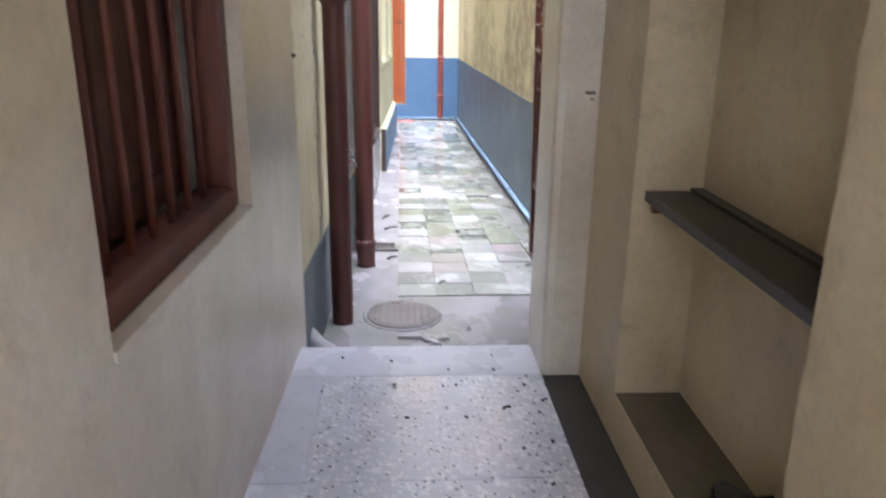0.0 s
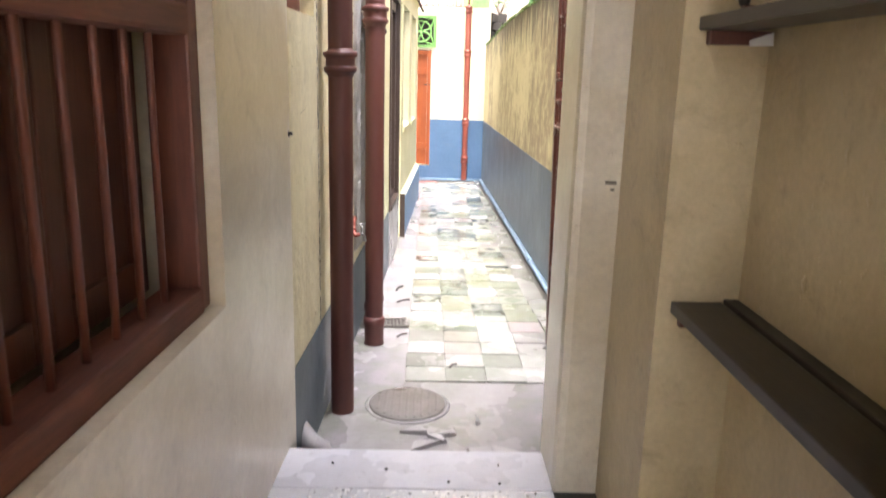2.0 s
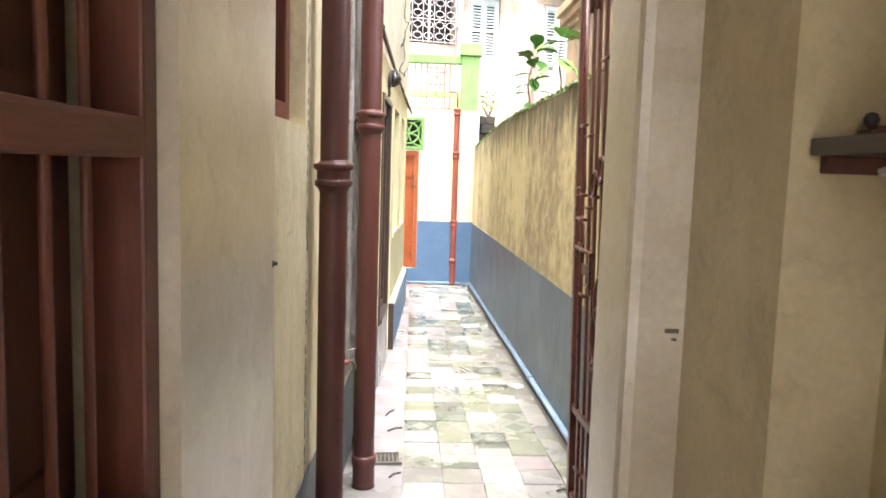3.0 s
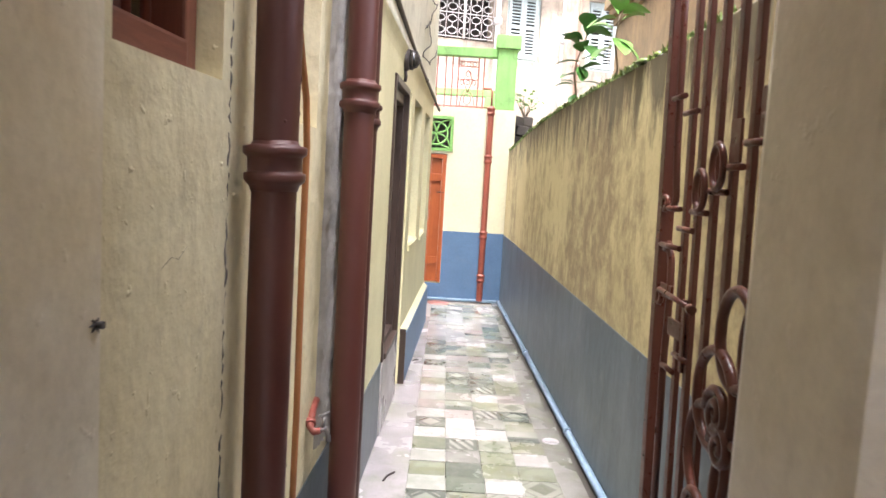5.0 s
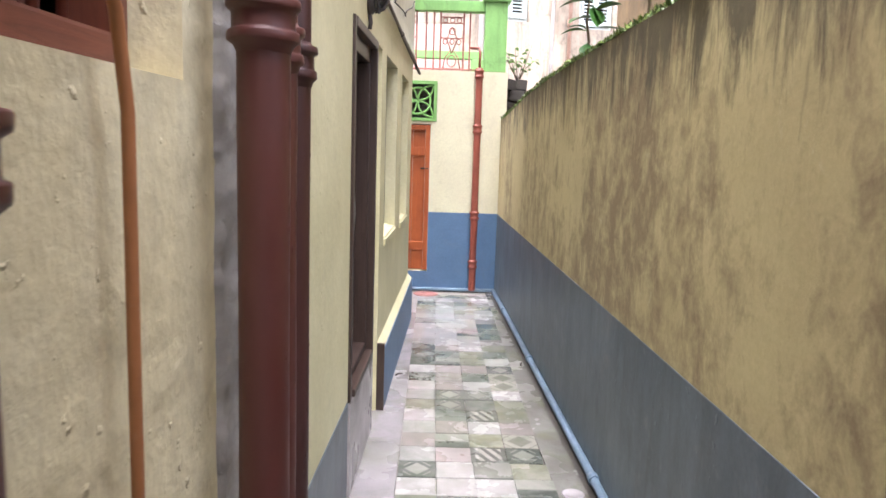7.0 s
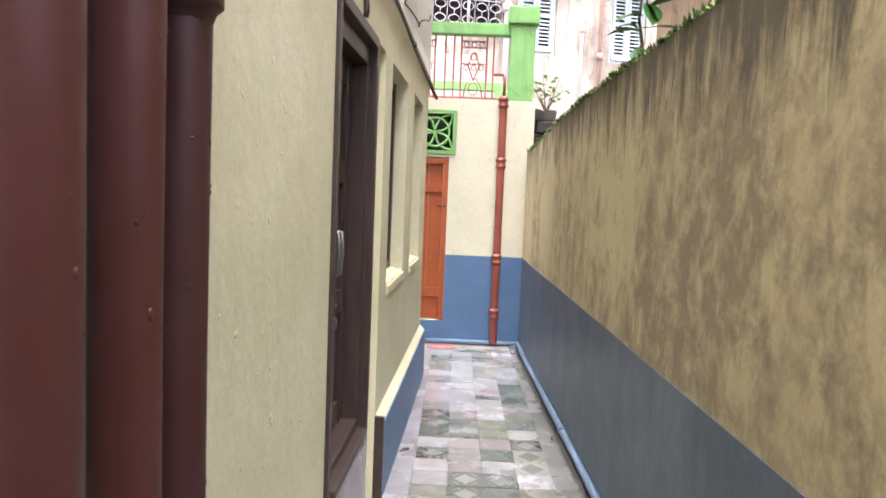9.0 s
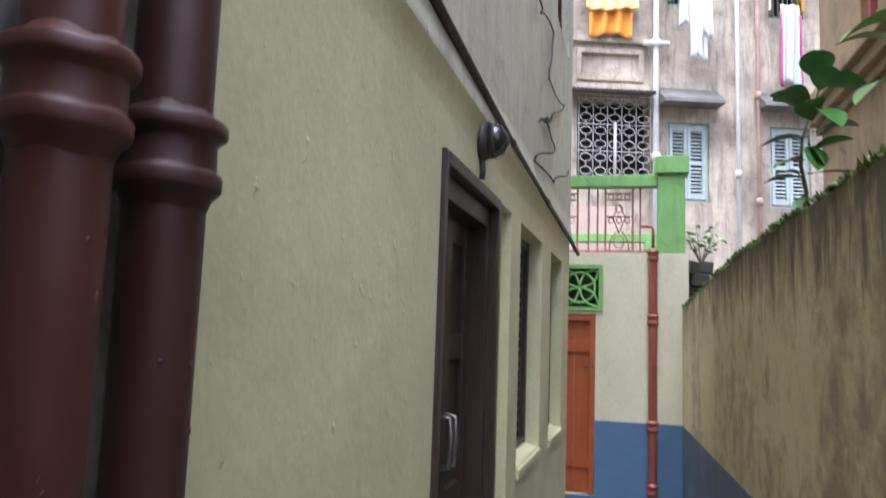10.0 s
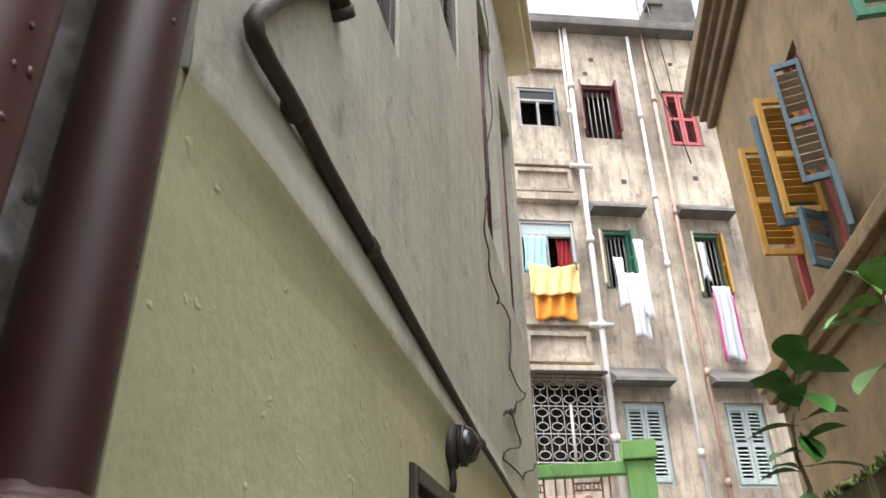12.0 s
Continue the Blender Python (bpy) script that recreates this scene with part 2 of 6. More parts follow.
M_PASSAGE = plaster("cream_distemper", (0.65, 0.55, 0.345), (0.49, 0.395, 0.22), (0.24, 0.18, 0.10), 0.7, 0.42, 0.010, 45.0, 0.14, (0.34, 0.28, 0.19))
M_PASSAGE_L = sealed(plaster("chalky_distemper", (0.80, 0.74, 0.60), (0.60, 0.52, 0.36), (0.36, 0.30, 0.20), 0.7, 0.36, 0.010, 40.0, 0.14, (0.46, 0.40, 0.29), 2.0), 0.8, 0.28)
M_YELLOW = plaster("yellow_limewash", (0.75, 0.69, 0.46), (0.66, 0.585, 0.36), (0.26, 0.22, 0.14), 0.5, 0.7, 0.028, 26.0, 0.25, (0.36, 0.31, 0.20))
M_LEFT = plaster("pale_yellow_limewash", (0.66, 0.63, 0.40), (0.55, 0.525, 0.31), (0.32, 0.31, 0.23), 0.3, 0.6, 0.015, 55.0)
M_LEFT_UP = plaster("grey_weathered_limewash", (0.66, 0.655, 0.53), (0.52, 0.515, 0.42), (0.15, 0.145, 0.12), 0.85, 0.6, 0.016, 40.0, 0.34, (0.17, 0.17, 0.145), 0.8)
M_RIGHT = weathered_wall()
M_FAR = plaster("pale_cream_limewash", (0.68, 0.66, 0.46), (0.62, 0.59, 0.42), (0.25, 0.24, 0.17), 0.3, 0.8, 0.004)
M_BLUE = plaster("blue_oil_paint", (0.11, 0.20, 0.33), (0.085, 0.16, 0.27), (0.16, 0.19, 0.22), 0.3, 0.5, 0.003)
M_GREYBLUE = plaster("grey_blue_oil_paint", (0.130, 0.165, 0.192), (0.075, 0.100, 0.121), (0.20, 0.21, 0.215), 0.85, 0.42, 0.006, 45.0, 0.55, (0.040, 0.047, 0.052), 2.2)
M_GREEN = plaster("apple_green_paint", (0.24, 0.50, 0.15), (0.20, 0.42, 0.12), (0.07, 0.10, 0.045), 0.75, 0.7, 0.003, 45.0, 0.35, (0.06, 0.085, 0.04))
M_FACADE = plaster("weathered_buff_plaster", (0.68, 0.58, 0.45), (0.27, 0.225, 0.175), (0.05, 0.047, 0.042), 1.0, 0.9, 0.012, 30.0, 0.75, (0.085, 0.08, 0.07), 0.7)
M_STAINED = plaster("sooty_concrete", (0.17, 0.155, 0.14), (0.08, 0.076, 0.07), (0.05, 0.05, 0.045), 0.7, 0.9, 0.006, 30.0, 0.5)
M_ROUGH = plaster("rough_grey_cement", (0.47, 0.45, 0.41), (0.28, 0.265, 0.24), (0.09, 0.09, 0.08), 0.6, 0.9, 0.03, 50.0)
M_SOOT = plaster("blackened_brick", (0.075, 0.065, 0.055), (0.035, 0.032, 0.028), (0.05, 0.06, 0.03), 0.7, 0.9, 0.01, 40.0)
M_EAVE = plaster("sooty_brown_plaster", (0.22, 0.155, 0.095), (0.14, 0.10, 0.06), (0.05, 0.04, 0.03), 0.7, 0.9, 0.006, 30.0, 0.5)
M_PEACH = plaster("peach_limewash", (0.335, 0.23, 0.117), (0.19, 0.135, 0.072), (0.06, 0.05, 0.032), 1.0, 0.85, 0.005, 40.0, 0.6, (0.16, 0.13, 0.09))
M_PINK = plaster("faded_pink_plaster", (0.62, 0.45, 0.40), (0.52, 0.37, 0.33), (0.3, 0.25, 0.22), 0.4, 0.8, 0.004)
M_CEIL = plaster("ceiling_whitewash", (0.62, 0.60, 0.54), (0.52, 0.50, 0.44), (0.3, 0.28, 0.24), 0.3, 0.85, 0.003)
M_TERRAZZO = sealed(terrazzo(), 0.7, 0.16)
M_BAND = cement("grey_cement_band", (0.66, 0.66, 0.71), (0.55, 0.55, 0.60), 0.40, 0, 0.18)
M_DARKCEM = cement("dark_cement", (0.055, 0.049, 0.040), (0.034, 0.031, 0.026), 0.5)
M_LEDGE = cement("brown_cement_ledge", (0.15, 0.12, 0.072), (0.10, 0.08, 0.05), 0.55)
M_CEMENT = cement("damp_cement", (0.32, 0.305, 0.312), (0.20, 0.19, 0.19), 0.40, 0.35, 0.28)
M_MARGIN = cement("mossy_cement", (0.23, 0.225, 0.21), (0.12, 0.12, 0.10), 0.42, 0.6, 0.28)
M_SUB = cement("tile_bed", (0.30, 0.28, 0.25), (0.20, 0.19, 0.16), 0.6, 0.5, 0.3)
M_GROUND = cement("bare_ground", (0.26, 0.24, 0.21), (0.19, 0.17, 0.15), 0.9)
M_STONE = cement("broken_stone", (0.42, 0.40, 0.405), (0.27, 0.255, 0.26), 0.5, 0.15, 0.3)
M_BROWN = wood("red_brown_painted_wood", (0.19, 0.060, 0.033), (0.10, 0.032, 0.019), 0.45)
M_BROWN_H = wood("red_brown_painted_rail", (0.19, 0.060, 0.033), (0.10, 0.032, 0.019), 0.62, 1)
M_SHUT = wood("dark_brown_shutter", (0.13, 0.045, 0.028), (0.075, 0.027, 0.018), 0.45)
M_DOOR = wood("dark_door_wood", (0.062, 0.040, 0.030), (0.030, 0.019, 0.015), 0.42)
M_ORANGE = wood("orange_door_paint", (0.42, 0.105, 0.025), (0.30, 0.07, 0.018), 0.45)
M_SHELF = wood("dark_slate_shelf", (0.048, 0.038, 0.026), (0.028, 0.023, 0.017), 0.4, 1)
M_PIPE = paint("maroon_pipe_paint", (0.086, 0.025, 0.019), (0.15, 0.10, 0.09), 0.46, 0.05, 0.0, 14.0, 0.0008, (1, 1, 0.5), 0.75)
M_PIPE_DARK = paint("dark_maroon_pipe_paint", (0.054, 0.018, 0.015), (0.12, 0.085, 0.075), 0.48, 0.05, 0.0, 14.0, 0.0008, (1, 1, 0.5), 0.75)
M_PIPE_FAR = paint("red_oxide_pipe_paint", (0.30, 0.075, 0.045), (0.2, 0.1, 0.08), 0.5, 0.3)
M_GATE = paint("brown_gate_paint", (0.125, 0.037, 0.024), (0.30, 0.20, 0.16), 0.35, 0.2)
M_RAIL = paint("faded_red_iron", (0.38, 0.13, 0.10), (0.3, 0.2, 0.17), 0.55, 0.3)
M_IRON = paint("dark_iron", (0.05, 0.04, 0.036), (0.16, 0.09, 0.06), 0.55, 0.3)
M_STEEL = paint("dull_steel", (0.35, 0.34, 0.33), (0.2, 0.15, 0.1), 0.35, 0.25, 0.8)
M_RED_TAP = paint("red_painted_tap_pipe", (0.30, 0.075, 0.055), (0.35, 0.25, 0.2), 0.4, 0.3)
M_CONDUIT = paint("brown_conduit", (0.06, 0.045, 0.034), (0.16, 0.14, 0.12), 0.55, 0.3)
M_ORANGE_CABLE = paint("orange_brown_cable", (0.42, 0.17, 0.06), (0.3, 0.2, 0.12), 0.5, 0.2)
M_BLUE_PIPE = paint("blue_grey_water_pipe", (0.20, 0.29, 0.38), (0.35, 0.38, 0.4), 0.45, 0.25)
M_WHITE_PIPE = paint("white_drain_pipe", (0.66, 0.63, 0.60), (0.35, 0.3, 0.26), 0.5, 0.3, tone=0.8)
M_RUST_PIPE = paint("rusty_drain_pipe", (0.50, 0.32, 0.24), (0.25, 0.16, 0.11), 0.6, 0.4)
M_YSHUT = wood("yellow_shutter_paint", (0.52, 0.29, 0.055), (0.38, 0.20, 0.035), 0.55)
M_BSHUT = wood("blue_grey_shutter_paint", (0.075, 0.135, 0.17), (0.045, 0.085, 0.105), 0.6)
M_WORN = wood("weathered_slats", (0.42, 0.35, 0.25), (0.25, 0.2, 0.14), 0.8, 1)
M_GSHUT = wood("green_shutter_paint", (0.09, 0.26, 0.17), (0.05, 0.17, 0.11), 0.55)
M_PALE_SHUT = wood("pale_blue_shutter_paint", (0.52, 0.60, 0.57), (0.40, 0.47, 0.45), 0.6)
M_CREAM_SHUT = wood("cream_shutter_paint", (0.62, 0.55, 0.38), (0.48, 0.42, 0.28), 0.6)
M_MAROON = wood("maroon_shutter_paint", (0.16, 0.035, 0.045), (0.10, 0.022, 0.03), 0.5)
M_RED_SHUT = wood("faded_red_shutter_paint", (0.50, 0.12, 0.12), (0.36, 0.08, 0.08), 0.6)
M_FRAMEW = wood("grey_window_frame", (0.42, 0.42, 0.41), (0.30, 0.30, 0.29), 0.6)
# dark base colour stands in for shade inside rooms and openings
M_SHADE = plaster("room_shade_plaster", (0.10, 0.09, 0.08), (0.06, 0.055, 0.05), (0.04, 0.04, 0.035), 0.3, 0.9)
M_YBOX = paint("mustard_laminate", (0.27, 0.205, 0.075), (0.2, 0.15, 0.07), 0.35, 0.1, tone=0.85)
M_BLACK = paint("black_leather", (0.012, 0.012, 0.013), (0.05, 0.05, 0.05), 0.5, 0.15)
M_WHITE_TAPE = cloth_material("white_paper", (0.75, 0.75, 0.72), (0.6, 0.6, 0.58))
M_LEAF = leaf_material("broad_leaf", (0.10, 0.26, 0.05), (0.035, 0.12, 0.025))
M_LEAF_PALE = leaf_material("young_leaf", (0.22, 0.42, 0.10), (0.12, 0.28, 0.06))
M_MOSS = leaf_material("moss", (0.17, 0.24, 0.05), (0.05, 0.085, 0.02))
M_STEM = paint("green_brown_stem", (0.20, 0.15, 0.09), (0.1, 0.12, 0.05), 0.7, 0.3)
M_GLASS = glass_material()
M_WIRE = paint("black_wire", (0.02, 0.02, 0.02), (0.06, 0.06, 0.06), 0.6, 0.2)
M_COVER = cement("worn_iron_cover", (0.20, 0.18, 0.17), (0.095, 0.082, 0.075), 0.45, 0.1, 0.2)
M_REDCOVER = cement("red_oxide_cover", (0.36, 0.16, 0.13), (0.26, 0.11, 0.09), 0.5, 0.1, 0.2)
TILES = [
    tile_material("grey_tile", (0.31, 0.295, 0.285), (0.235, 0.225, 0.21), "plain", 0.35),
    tile_material("pink_tile", (0.345, 0.285, 0.28), (0.295, 0.25, 0.24), "plain", 0.3),
    tile_material("green_framed_tile", (0.035, 0.052, 0.042), (0.30, 0.30, 0.27), "framed", 0.3),
    tile_material("striped_tile", (0.035, 0.042, 0.035), (0.46, 0.44, 0.42), "striped", 0.2),
    tile_material("lozenge_tile", (0.36, 0.35, 0.30), (0.12, 0.14, 0.085), "lozenge", 0.45),
    tile_material("halved_tile", (0.045, 0.06, 0.048), (0.40, 0.39, 0.36), "halved", 0.35),
    tile_material("white_tile", (0.50, 0.485, 0.475), (0.40, 0.385, 0.375), "plain", 0.12),
    tile_material("olive_tile", (0.17, 0.18, 0.10), (0.28, 0.275, 0.21), "plain", 0.6),
    tile_material("dark_green_tile", (0.045, 0.07, 0.05), (0.10, 0.13, 0.10), "plain", 0.3),
]


# ---- mesh helpers (plan units) ----
def box(bm, x0, x1, y0, y1, z0, z1, m=None):
    vs = [bm.verts.new((x, y, z)) for x in (x0, x1) for y in (y0, y1) for z in (z0, z1)]
    for f in ((0, 1, 3, 2), (4, 6, 7, 5), (0, 4, 5, 1), (2, 3, 7, 6), (0, 2, 6, 4), (1, 5, 7, 3)):
        bm.faces.new([vs[i] for i in f])
    if m is not None:
        bmesh.ops.transform(bm, matrix=m, verts=vs)
    return vs


def bevelled(bm, x0, x1, y0, y1, z0, z1, r=0.004, m=None):
    part_bm = bmesh.new()
    box(part_bm, x0, x1, y0, y1, z0, z1)
    bmesh.ops.bevel(part_bm, geom=part_bm.edges[:], offset=r, segments=2, affect="EDGES", profile=0.6)
    join(bm, part_bm, m)


def join(bm, other, m=None):
    if m is not None:
        bmesh.ops.transform(other, matrix=m, verts=other.verts[:])
    made = {v: bm.verts.new(v.co) for v in other.verts}
    for f in other.faces:
        g = bm.faces.new([made[v] for v in f.verts])
        g.smooth = f.smooth
    other.free()


def tube(bm, points, r, sides=10, closed=False, cap=True):
    """A round bar along points; r may be a list."""
    pts = [Vector(p) for p in points]
    n = len(pts)
    radii = r if isinstance(r, (list, tuple)) else [r] * n
    rings, normal = [], None
    for i, p in enumerate(pts):
        a, c = pts[(i - 1) % n if closed else max(i - 1, 0)], pts[(i + 1) % n if closed else min(i + 1, n - 1)]
        d = (c - a).normalized()
        if normal is None:
            normal = d.orthogonal().normalized()
        normal = (normal - d * normal.dot(d)).normalized()
        side = d.cross(normal)
        rings.append([bm.verts.new(p + radii[i] * (math.cos(k) * normal + math.sin(k) * side)) for k in (2 * math.pi * j / sides for j in range(sides))])
    for i in range(n if closed else n - 1):
        a, c = rings[i], rings[(i + 1) % n]
        for j in range(sides):
            f = bm.faces.new((a[j], a[(j + 1) % sides], c[(j + 1) % sides], c[j]))
            f.smooth = True
    if cap and not closed:
        bm.faces.new(rings[0][::-1])
        bm.faces.new(rings[-1])


def lathe(bm, profile, sides=20, m=None):
    """A turned body from (radius, height) pairs."""
    vs = []
    rings = []
    for r, z in profile:
        rings.append([bm.verts.new((r * math.cos(k), r * math.sin(k), z)) for k in (2 * math.pi * j / sides for j in range(sides))])
        vs += rings[-1]
    for a, c in zip(rings, rings[1:]):
        for j in range(sides):
            f = bm.faces.new((a[j], a[(j + 1) % sides], c[(j + 1) % sides], c[j]))
            f.smooth = True
    bm.faces.new(rings[0][::-1])
    bm.faces.new(rings[-1])
    if m is not None:
        bmesh.ops.transform(bm, matrix=m, verts=vs)


def pierced(bm, u0, u1, z0, z1, d0, d1, holes=(), cell=0.0):
    """An upright wall in the plane u, z, from depth d0 to d1, with openings (u0, u1, z0, z1) through it. x is the depth, y is u."""
    us = sorted({u0, u1, *(h for o in holes for h in o[:2])})
    zs = sorted({z0, z1, *(h for o in holes for h in o[2:])})
    us = [u for u in us if u0 <= u <= u1]
    zs = [z for z in zs if z0 <= z <= z1]

    def solid(i, j):
        if not (0 <= i < len(us) - 1 and 0 <= j < len(zs) - 1):
            return False
        u, z = (us[i] + us[i + 1]) / 2, (zs[j] + zs[j + 1]) / 2
        return not any(o[0] < u < o[1] and o[2] < z < o[3] for o in holes)

    seen = {}

    def v(d, u, z):
        key = (round(d, 5), round(u, 5), round(z, 5))
        if key not in seen:
            seen[key] = bm.verts.new((d, u, z))
        return seen[key]

    for i in range(len(us) - 1):
        for j in range(len(zs) - 1):
            if not solid(i, j):
                continue
            a, c, e, g = us[i], us[i + 1], zs[j], zs[j + 1]
            for d in (d0, d1):
                bm.faces.new((v(d, a, e), v(d, c, e), v(d, c, g), v(d, a, g)))
            for ok, p, q in ((solid(i - 1, j), (a, e), (a, g)), (solid(i + 1, j), (c, e), (c, g)), (solid(i, j - 1), (a, e), (c, e)), (solid(i, j + 1), (a, g), (c, g))):
                if not ok:
                    bm.faces.new((v(d0, *p), v(d1, *p), v(d1, *q), v(d0, *q)))


def mesh_of(name, bm, material):
    bmesh.ops.scale(bm, vec=(UNIT,) * 3, verts=bm.verts[:])
    bmesh.ops.recalc_face_normals(bm, faces=bm.faces[:])
    me = bpy.data.meshes.new(name)
    bm.to_mesh(me)
    bm.free()
    me.materials.append(material)
    return me


def at(x, y, z, rx=0, ry=0, rz=0):
    return pose(x * UNIT, y * UNIT, z * UNIT, rx, ry, rz)


def part(name, bm, material, parent=None, label="", m=None):
    ob = new(name, mesh_of(name, bm, material))
    ob.parent = parent
    if m is not None:
        ob.matrix_basis = m
    return tagged(ob, label)


def thing(name, label, category, m=None, group=""):
    ob = new(name)
    ob.empty_display_size = 0.1
    if m is not None:
        ob.matrix_basis = m
    return tagged(ob, label, category, group)


def whole(name, bm, material, label, category, m=None, kind="", group=""):
    return tagged(part(name, bm, material, None, label, m), "", category, group, kind)


def fresh():
    return bmesh.new()


# the frames of the three long walls: x points away from the wall into the alley
LW = at(-0.626, 0, 0, 0, 0, -2.1)
RW = at(0.880, 0, 0, 0, 0, 1.46)
FA = at(0.7, 15.0, 0, 0, 0, 15.6)
PW = LW @ at(-0.035, 0, 0)


# ---- the setting ----
bm = fresh()
bmesh.ops.create_grid(bm, x_segments=2, y_segments=2, size=300)
whole("ground", bm, M_GROUND, "bare earth and cement ground around the houses", "ground", at(0, 0, -0.06), "structure")

bm = fresh()
box(bm, -1.4, 0.95, 2.69, 10.9, -0.05, -0.012)
floor_alley = whole("floor_alley", bm, M_SUB, "mossy cement bed under patterned alley tiles", "floor", None, "structure")

bm = fresh()
box(bm, -0.95, 0.305, -4.05, 2.69, -0.05, 0.196)
floor_passage = whole("floor_passage", bm, M_BAND, "grey cement passage floor with terrazzo slabs", "floor", None, "structure")

# left wall of the passage, with the barred window
bm = fresh()
pierced(bm, -1.0, 2.80, 0.0, 2.75, -0.252, 0.0, [(1.165, 2.085, 0.905, 2.30)])
whole("wall_passage_left", bm, M_PASSAGE_L, "chalky cream plaster passage wall, scuffed and stained", "wall", PW, "structure")

# outer left wall by the pipes
bm = fresh()
pierced(bm, 2.80, 4.78, 0.0, 6.45, -0.25, -0.045, [(2.84, 3.29, 1.655, 2.55), (3.62, 4.17, 1.620, 2.55)])
whole("wall_left_pipes", bm, M_YELLOW, "yellow-green limewashed wall beside the drain pipes", "wall", LW, "structure")
bm = fresh()
pierced(bm, 4.78, 9.33, 0.0, 2.26, -0.25, 0.0, [(5.86, 6.95, 0.0, 2.035), (7.19, 7.90, 0.98, 2.035), (8.28, 8.92, 0.97, 2.035)])
whole("wall_left", bm, M_LEFT, "pale yellow limewashed house wall with a door and windows", "wall", LW, "structure")
# the upper storeys, set proud over a soft rounded ledge
bm = fresh()
pierced(bm, 4.78, 9.33, 2.262, 6.45, -0.25, 0.006, [(5.36, 5.70, 3.10, 4.3), (6.25, 6.72, 3.94, 5.4), (7.42, 8.05, 3.54, 5.3), (8.36, 9.05, 3.5, 5.3)])
whole("wall_left_upper", bm, M_LEFT_UP, "grey weathered upper house wall with rain stains", "wall", LW, "structure")

# dado and plinth on the left
bm = fresh()
box(bm, -0.04, -0.041 + 0.004, 2.81, 4.78, 0.0, 0.44)
box(bm, -0.04, 0.004, 4.78, 5.84, 0.0, 0.44)
whole("dado_left", bm, M_GREYBLUE, "blue-grey painted dado at the foot of the left wall", "dado", LW, "structure")

bm = fresh()
vs = [bm.verts.new(p) for p in ((0.0, 6.98, 0.0), (0.035, 6.98, 0.0), (0.035, 6.98, 0.362), (0.0, 6.98, 0.40), (0.0, 9.34, 0.0), (0.035, 9.34, 0.0), (0.035, 9.34, 0.362), (0.0, 9.34, 0.40))]
for f in ((0, 1, 2, 3), (4, 7, 6, 5), (0, 4, 5, 1), (1, 5, 6, 2), (2, 6, 7, 3), (3, 7, 4, 0)):
    bm.faces.new([vs[i] for i in f])
whole("plinth_left", bm, M_LEFT, "cream sloping plinth at the foot of the house wall", "plinth", LW, "structure")
bm = fresh()
box(bm, 0.036, 0.042, 6.98, 9.34, 0.0, 0.362)
whole("plinth_paint", bm, M_BLUE, "blue-grey painted face of the plinth", "dado", LW, "structure")
bm = fresh()
box(bm, -0.040, 0.043, 6.951, 6.978, 0.0, 0.395)
whole("plinth_end", bm, M_DOOR, "dark brown end of the plinth beside the door", "plinth", LW, "structure")

# rooms behind the left wall, their shade put into the dark plaster colour
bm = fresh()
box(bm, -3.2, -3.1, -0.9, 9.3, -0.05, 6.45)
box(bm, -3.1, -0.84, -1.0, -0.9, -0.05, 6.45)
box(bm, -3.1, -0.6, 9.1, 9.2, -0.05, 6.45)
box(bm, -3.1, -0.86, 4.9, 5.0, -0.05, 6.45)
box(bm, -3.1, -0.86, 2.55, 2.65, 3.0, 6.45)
whole("wall_rooms", bm, M_SHADE, "plain walls of the rooms behind the windows, coloured dark for shade", "wall", None, "structure")
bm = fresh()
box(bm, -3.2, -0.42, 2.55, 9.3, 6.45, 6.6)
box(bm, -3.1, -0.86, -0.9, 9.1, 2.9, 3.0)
whole("ceiling_rooms", bm, M_SHADE, "plain ceilings of the rooms, coloured dark for shade", "ceiling", None, "structure")
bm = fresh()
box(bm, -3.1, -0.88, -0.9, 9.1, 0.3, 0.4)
whole("floor_rooms", bm, M_SHADE, "plain floor of the rooms, coloured dark for shade", "floor", None, "structure")

# the roof eave at the end of the left house
bm = fresh()
bevelled(bm, -0.3, 0.26, 7.9, 9.6, 6.45, 6.62, 0.02)
bevelled(bm, -0.3, 0.20, 8.0, 9.5, 6.30, 6.45, 0.02)
whole("eave_left", bm, M_YELLOW, "pale moulded eave of the left house", "eave", LW, "structure")

# passage: right side
bm = fresh()
pierced(bm, -1.0, 2.46, 0.0, 2.75, 0.44, 0.75, [(1.13, 2.04, 0.342, 2.55)])
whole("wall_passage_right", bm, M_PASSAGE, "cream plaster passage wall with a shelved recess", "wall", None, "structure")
bm = fresh()
box(bm, 0.632, 0.76, 1.1, 2.1, 0.2, 2.75)
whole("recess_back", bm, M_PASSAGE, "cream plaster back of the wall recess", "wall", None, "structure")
bm = fresh()
bevelled(bm, 0.305, 0.93, 2.46, 2.76, 0.0, 2.75, 0.028)
whole("pilaster", bm, M_PASSAGE_L, "cream plaster door pilaster with worn edges", "pillar", None, "structure")
bm = fresh()
box(bm, 0.307, 0.44, -1.0, 2.46, -0.05, 0.19)
box(bm, 0.307, 1.88, -4.05, -1.001, -0.05, 0.19)
whole("gutter_floor", bm, M_DARKCEM, "dark cement strip along the passage wall", "floor", None, "structure")
bm = fresh()
box(bm, 0.4425, 0.632, 1.131, 2.039, 0.30, 0.346)
whole("recess_floor", bm, M_LEDGE, "brown cement bottom of the wall recess", "trim", None, "structure")
# unseen ceiling; reaches back past the side walls to hold off court daylight
bm = fresh()
box(bm, -0.86, 0.95, -1.75, 2.76, 2.755, 2.9)
